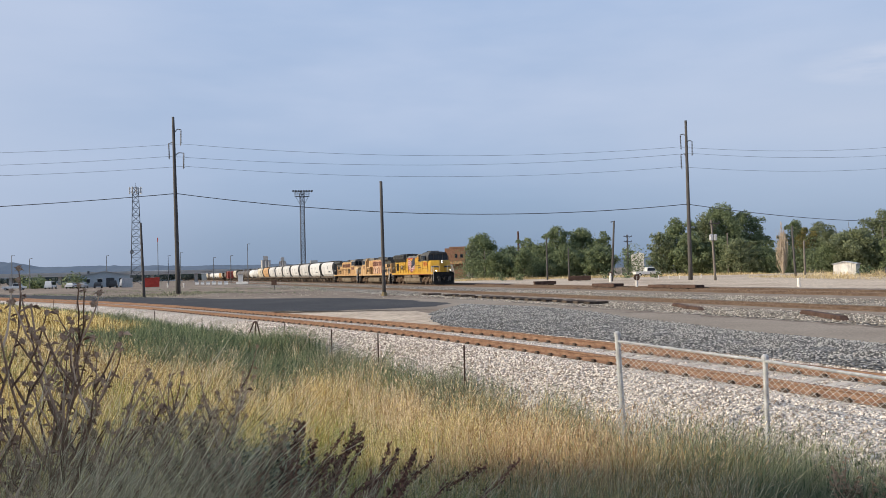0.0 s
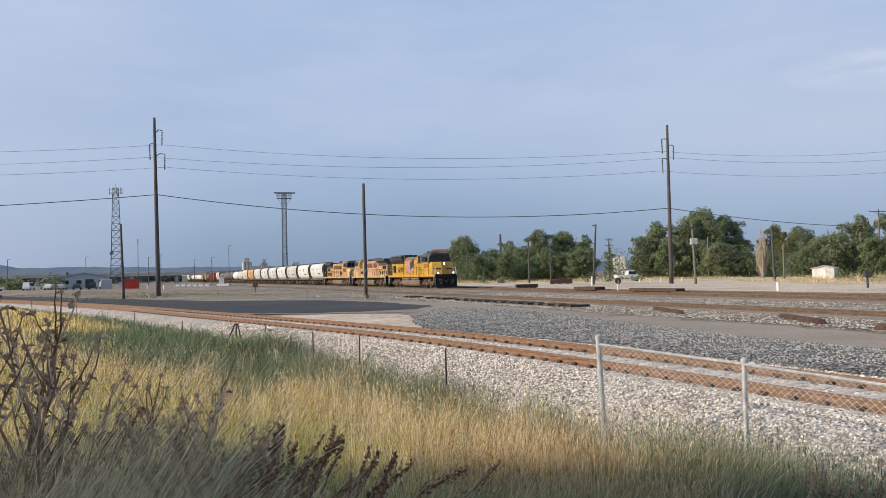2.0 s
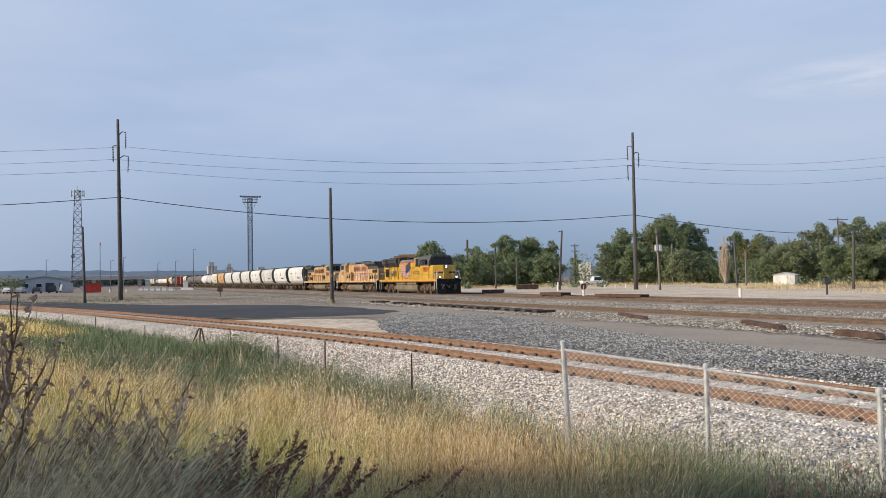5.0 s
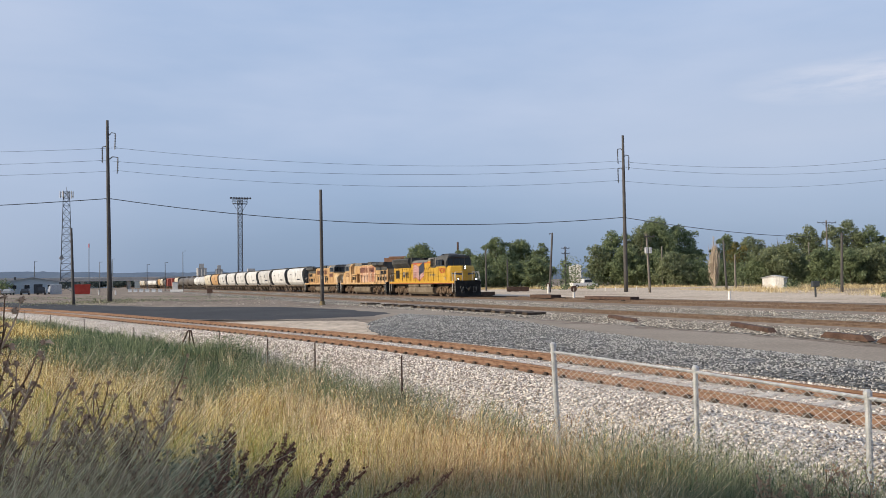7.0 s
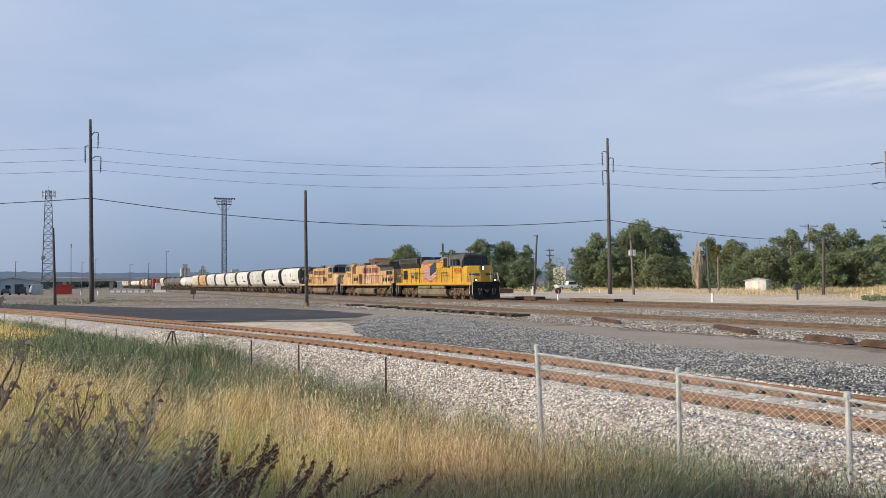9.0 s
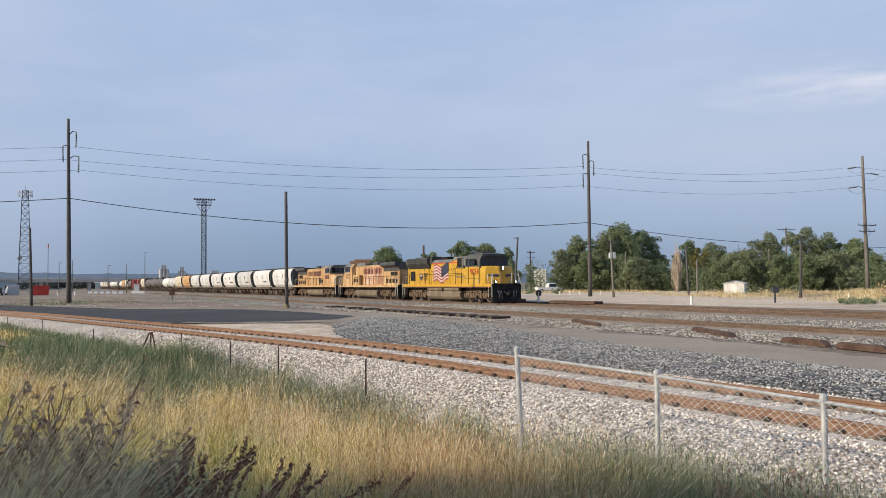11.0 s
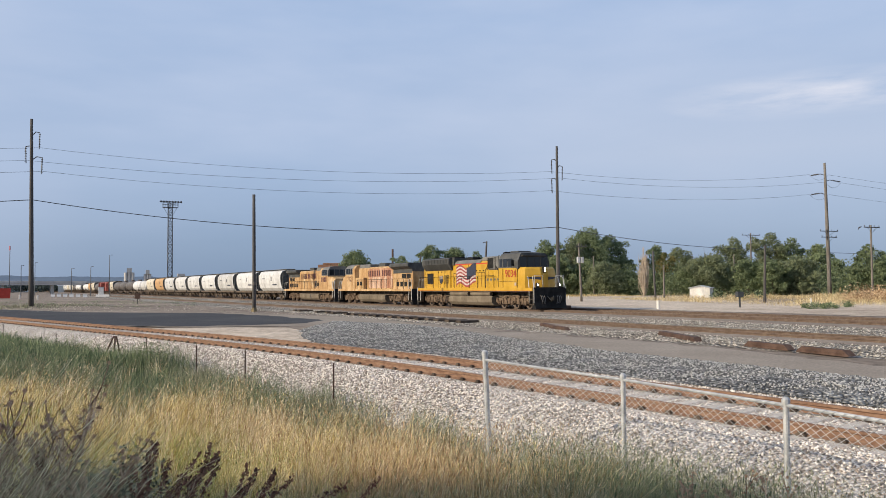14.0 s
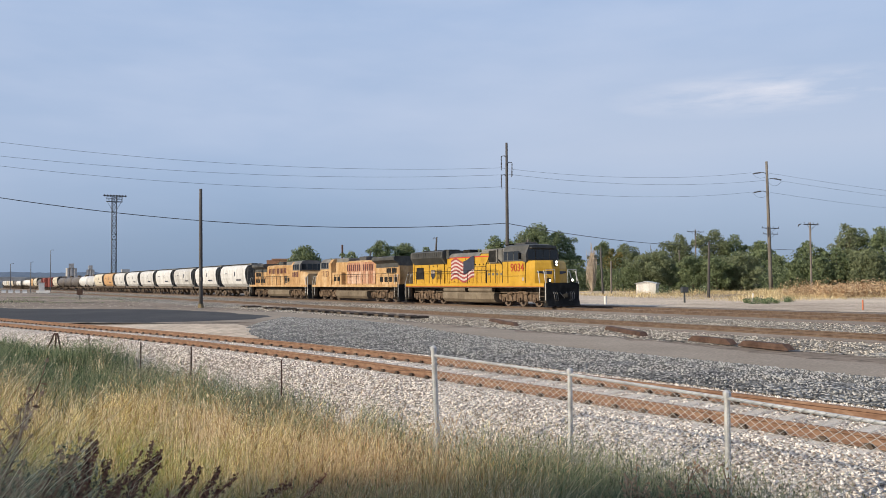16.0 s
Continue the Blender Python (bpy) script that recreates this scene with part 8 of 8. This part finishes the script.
def thistle(x, y, h, seed):
    """A dry thistle: grooved stem, upward branches, curled leaves, prickly heads."""
    rnd = random.Random(seed)
    root = tagged(new("thistle"), "dry brown thistle with prickly round seed heads", "thistle", group="dry thistles")
    root.location = (x, y, float(land(x, y)[0]) - 0.02)
    st, lv, heads = Shape(), Shape(), []

    def shoot(p, d, length, r, depth):
        pts = [p]
        q, dd = p.copy(), d.copy()
        for k in range(4):
            dd = (dd + Vector((rnd.uniform(-0.16, 0.16), rnd.uniform(-0.16, 0.16), 0.14))).normalized()
            q = q + dd * length / 4
            pts.append(q.copy())
            for _ in range(2 if depth < 2 else 1):
                if rnd.random() < 0.75:  # a dry curled leaf
                    a = rnd.uniform(0, 6.28)
                    o = Vector((math.cos(a), math.sin(a), rnd.uniform(-0.1, 0.5)))
                    t = o.orthogonal().normalized() * rnd.uniform(0.005, 0.012)
                    ln = rnd.uniform(0.025, 0.065) * (1.2 if depth == 0 else 0.7)
                    m1, m2 = q + o * ln * 0.5 + t * 0.4, q + o * ln + Vector((0, 0, -ln * rnd.uniform(0.1, 0.7)))
                    lv.add([q, m1 + t * 0.55, m2, m1 - t * 0.55], [(0, 1, 2), (0, 2, 3)])
        st.tube(pts, [r * (1 - 0.14 * k) for k in range(5)], 5)
        if depth < 2:
            n = rnd.randint(8, 11) if depth == 0 else rnd.randint(2, 3)
            for k in range(n):
                i = rnd.uniform(0.42, 0.98)
                b = pts[min(4, int(i * 4))].lerp(pts[min(4, int(i * 4) + 1)], i * 4 % 1)
                a = rnd.uniform(0, 6.28)
                shoot(b, Vector((math.cos(a) * 0.65, math.sin(a) * 0.65, 0.8)).normalized(), length * rnd.uniform(0.28, 0.48), r * 0.66, depth + 1)
        heads.append((pts[-1], dd))
        if depth > 0 and rnd.random() < 0.5:
            heads.append((pts[3] + Vector((rnd.uniform(-0.03, 0.03), rnd.uniform(-0.03, 0.03), 0.01)), dd))

    a = rnd.uniform(0, 6.28)
    shoot(Vector((0, 0, 0)), Vector((0.12 * math.cos(a), 0.12 * math.sin(a), 1)).normalized(), h * 0.88, 0.0105, 0)
    part("stem", st, MAT["thistle"], root)
    part("leaves", lv, MAT["thistle"], root)
    for p, d in heads:
        hd = part("flower_head", HEAD, None, root)
        hd.matrix_basis = Matrix.Translation(p) @ d.to_track_quat("Z", "Y").to_matrix().to_4x4() @ Matrix.Scale(rnd.uniform(0.50, 0.85), 4)
    return root


def at_px(az, dist):
    return dist * math.sin(radians(az)), dist * math.cos(radians(az))


for k, (az, d, h) in enumerate([(-28.6, 3.6, 1.42), (-27.4, 3.4, 1.56), (-26.3, 3.7, 1.62), (-25.6, 3.4, 1.52), (-24.6, 3.6, 1.46), (-23.8, 3.8, 1.26), (-22.4, 4.0, 0.98), (-21.2, 4.1, 0.92),
                                (-19.2, 4.3, 0.96), (-17.8, 4.4, 1.02), (-16.8, 4.3, 1.14), (-16.0, 4.5, 1.18), (-15.0, 4.3, 1.06), (-13.9, 4.6, 1.02), (-12.8, 4.5, 0.92), (24.4, 6.6, 0.55), (27.0, 6.9, 0.7), (29.5, 6.3, 0.6)]):
    thistle(*at_px(az, d), h + (0.04 if k < 6 else 0.26), 40 + k)


def dock(x, y, h, seed):
    """Curled dock gone to seed: several arching stems with dense dark spikes."""
    rnd = random.Random(seed)
    root = tagged(new("dock_plant"), "dark brown dock plant gone to seed", "weed", group="dry dock plants")
    root.location = (x, y, float(land(x, y)[0]) - 0.02)
    for k in range(rnd.randint(3, 4)):
        a = rnd.uniform(0, 6.28)
        lean = rnd.uniform(0.25, 0.75)
        pts = [Vector((math.cos(a) * lean * h * (i / 7) ** 1.6, math.sin(a) * lean * h * (i / 7) ** 1.6, h * rnd.uniform(0.92, 1.0) * (i / 7) * (1 - 0.12 * lean * i / 7))) for i in range(8)]
        part("stem", Shape().tube(pts, [0.006 - 0.0005 * i for i in range(8)], 5), MAT["dock"], root)
        sp = Shape()
        for j in range(320):
            i = rnd.uniform(3.4, 7)
            i0 = min(6, int(i))
            c = pts[i0].lerp(pts[i0 + 1], i - i0)
            g = 0.011 * (1.15 - (i / 7) ** 3 * 0.7)
            o = Vector((rnd.gauss(0, g), rnd.gauss(0, g), rnd.gauss(0, 0.012)))
            u_ = Vector((rnd.gauss(0, 1), rnd.gauss(0, 1), rnd.gauss(0, 1))).normalized() * rnd.uniform(0.005, 0.0095)
            w_ = u_.orthogonal().normalized() * u_.length
            sp.add([c + o + u_, c + o + w_, c + o - u_, c + o - w_], [(0, 1, 2, 3)])
        tagged(part("seed_spike", sp, MAT["dock"], root), kind="stuff")
    return root


for k, (az, d, h) in enumerate([(-12.2, 4.0, 0.86), (-11.4, 3.8, 0.80), (-10.6, 4.1, 0.86), (-9.8, 3.9, 0.82), (-9.0, 4.0, 0.88), (-8.0, 4.2, 0.95), (-6.4, 4.0, 0.76), (-5.6, 4.1, 0.80), (-4.2, 4.0, 0.72), (-2.9, 4.1, 0.74), (-11.0, 3.5, 0.62), (-9.4, 3.5, 0.62), (-12.9, 4.3, 0.84), (-10.2, 4.4, 0.9), (-8.6, 4.5, 0.92), (-7.2, 4.3, 0.84)]):
    dock(*at_px(az - 2.8, d), h + 0.46, 90 + k)
clump_row("sage_weed", [(at_px(-12.4, 4.75)[0] + RNG.uniform(-0.2, 0.2), at_px(-12.4, 4.75)[1] + RNG.uniform(-0.1, 0.1)) for _ in range(8)], 0.16, 700, 0.012, MAT["grey_weed"], "grey-green bushy weed", "weeds", 1.3).location.z = 0.86

# a green patch of weeds round the two poles in the yard
n_ = 3600
fx, fy = RNG.normal(-35, 3.6, n_), RNG.normal(106, 8.0, n_)
keep = patches(fx, fy, 0.5, 2) > -0.3
fx, fy = fx[keep], fy[keep]
blades("pole_weeds", fx, fy, np.zeros(len(fx)), RNG.uniform(0.04, 0.22, len(fx)), RNG.uniform(0.04, 0.08, len(fx)), MAT["grey_weed"], "low grey-green weeds round the yard poles", "weeds", lean=0.8)

# ---- loose stones of the beds ----
def stones(name, px_, py_, pz_, size, mat, label):
    n = len(px_)
    octa = np.array([(1.35, 0, 0), (0, 1.35, 0), (-1.35, 0, 0), (0, -1.35, 0), (0, 0, 1.3), (0, 0, -1.3)], float)
    tri = np.array([(0, 1, 4), (1, 2, 4), (2, 3, 4), (3, 0, 4), (1, 0, 5), (2, 1, 5), (3, 2, 5), (0, 3, 5)])
    c = (octa[None] * RNG.uniform(0.55, 1.0, (n, 6, 1)) + RNG.uniform(-0.3, 0.3, (n, 6, 3))) * np.stack([size, size * RNG.uniform(0.6, 1, n), size * RNG.uniform(0.5, 0.9, n)], 1)[:, None] * 0.62
    q = RNG.normal(size=(n, 4))
    q /= np.linalg.norm(q, axis=1)[:, None]
    w, x, y, z = q.T
    R = np.stack([np.stack([1 - 2 * (y * y + z * z), 2 * (x * y - z * w), 2 * (x * z + y * w)], 1), np.stack([2 * (x * y + z * w), 1 - 2 * (x * x + z * z), 2 * (y * z - x * w)], 1), np.stack([2 * (x * z - y * w), 2 * (y * z + x * w), 1 - 2 * (x * x + y * y)], 1)], 1)
    v = np.einsum("nij,nkj->nki", R, c) + np.stack([px_, py_, pz_], 1)[:, None]
    f = (np.arange(n)[:, None, None] * 6 + tri[None]).reshape(-1, 3)
    return tagged(soup(name, v.reshape(-1, 3), [f], mat), label, "gravel", kind="stuff")


def bed_height(u):
    return np.interp(-u, [-3.0, -2.5, -1.1, -0.75, 0.0, 1.45, 2.6, 3.6, 4.2], [-0.66, -0.52, -0.09, -0.03, -0.012, 0.035, 0.0, -0.06, -0.16])


n_ = 76000
i = (50 + (RNG.random(n_) ** 1.25) * 125).astype(int)
u = RNG.uniform(-4.0, 2.9, n_)
p = NEAR[i] + NEAR_N[i] * u[:, None] + RNG.uniform(-0.15, 0.15, (n_, 2))
ok = in_view(p[:, 0], p[:, 1]) & (np.abs(u) > 0.09) & (np.abs(u + 1.505) > 0.09)
p, u = p[ok], u[ok]
pz = bed_height(u) + 0.006
inner = (u < 0.5) & (u > -2.0)
pz = np.where(inner, pz - 0.012, pz)
stones("ballast_stones", p[:, 0], p[:, 1], pz, RNG.uniform(0.022, 0.042, len(p)) * (1 + np.hypot(p[:, 0], p[:, 1]) / 60), MAT["white_stone"], "loose pale crushed stones on the near track's bed")
n_ = 40000
i = RNG.integers(44, 184, n_)
f_ = RNG.random(n_)
u = -(GRAVEL_FROM(i) + 0.1 + (GRAVEL_WIDE(i) - GRAVEL_FROM(i)) * f_)
p = NEAR[i] + NEAR_N[i] * u[:, None] + RNG.uniform(-0.2, 0.2, (n_, 2))
ok = in_view(p[:, 0], p[:, 1])
p, f_ = p[ok], f_[ok]
gz = np.interp(f_, [0, 0.08, 0.3, 0.55, 0.8, 1.0], [-0.02, 0.07, 0.13, 0.13, 0.08, 0.0])
stones("gravel_stones", p[:, 0], p[:, 1], gz + 0.005, RNG.uniform(0.032, 0.058, len(p)), MAT["grey_stone"], "loose grey crushed stones beside the road")


# coarse stones round the nearest yard track
n_ = 17000
q_ = RNG.uniform(-34, 26, n_)
o_ = np.where(RNG.random(n_) < 0.52, RNG.uniform(1.9, 5.8, n_), -RNG.uniform(1.9, 8.3, n_))
p = NOSE[None] + SIDE[None] * (-11.8 - o_)[:, None] - DIR[None] * q_[:, None]
ok = in_view(p[:, 0], p[:, 1])
p, o_ = p[ok], o_[ok]
stones("track_stones", p[:, 0], p[:, 1], np.full(len(p), 0.035), RNG.uniform(0.04, 0.075, len(p)), MAT["tan_stone"], "loose tan and grey stones beside the yard track")
# scattered stones and clods on the bare yard
n_ = 9000
p = np.stack([RNG.uniform(-62, 14, n_), 52 + 75 * RNG.random(n_) ** 1.2], 1)
ok = in_view(p[:, 0], p[:, 1]) & ((p - NOSE[None]) @ SIDE < -3.5) & (beside_near(p[:, 0], p[:, 1]) < -9.0 - 9 * (p[:, 1] < 80)) & (patches(p[:, 0], p[:, 1], 0.22, 0.6) > -0.35)
p = p[ok]
stones("yard_stones", p[:, 0], p[:, 1], np.full(len(p), 0.01), RNG.uniform(0.04, 0.10, len(p)), MAT["tan_stone"], "scattered tan stones on the bare yard")
motions()
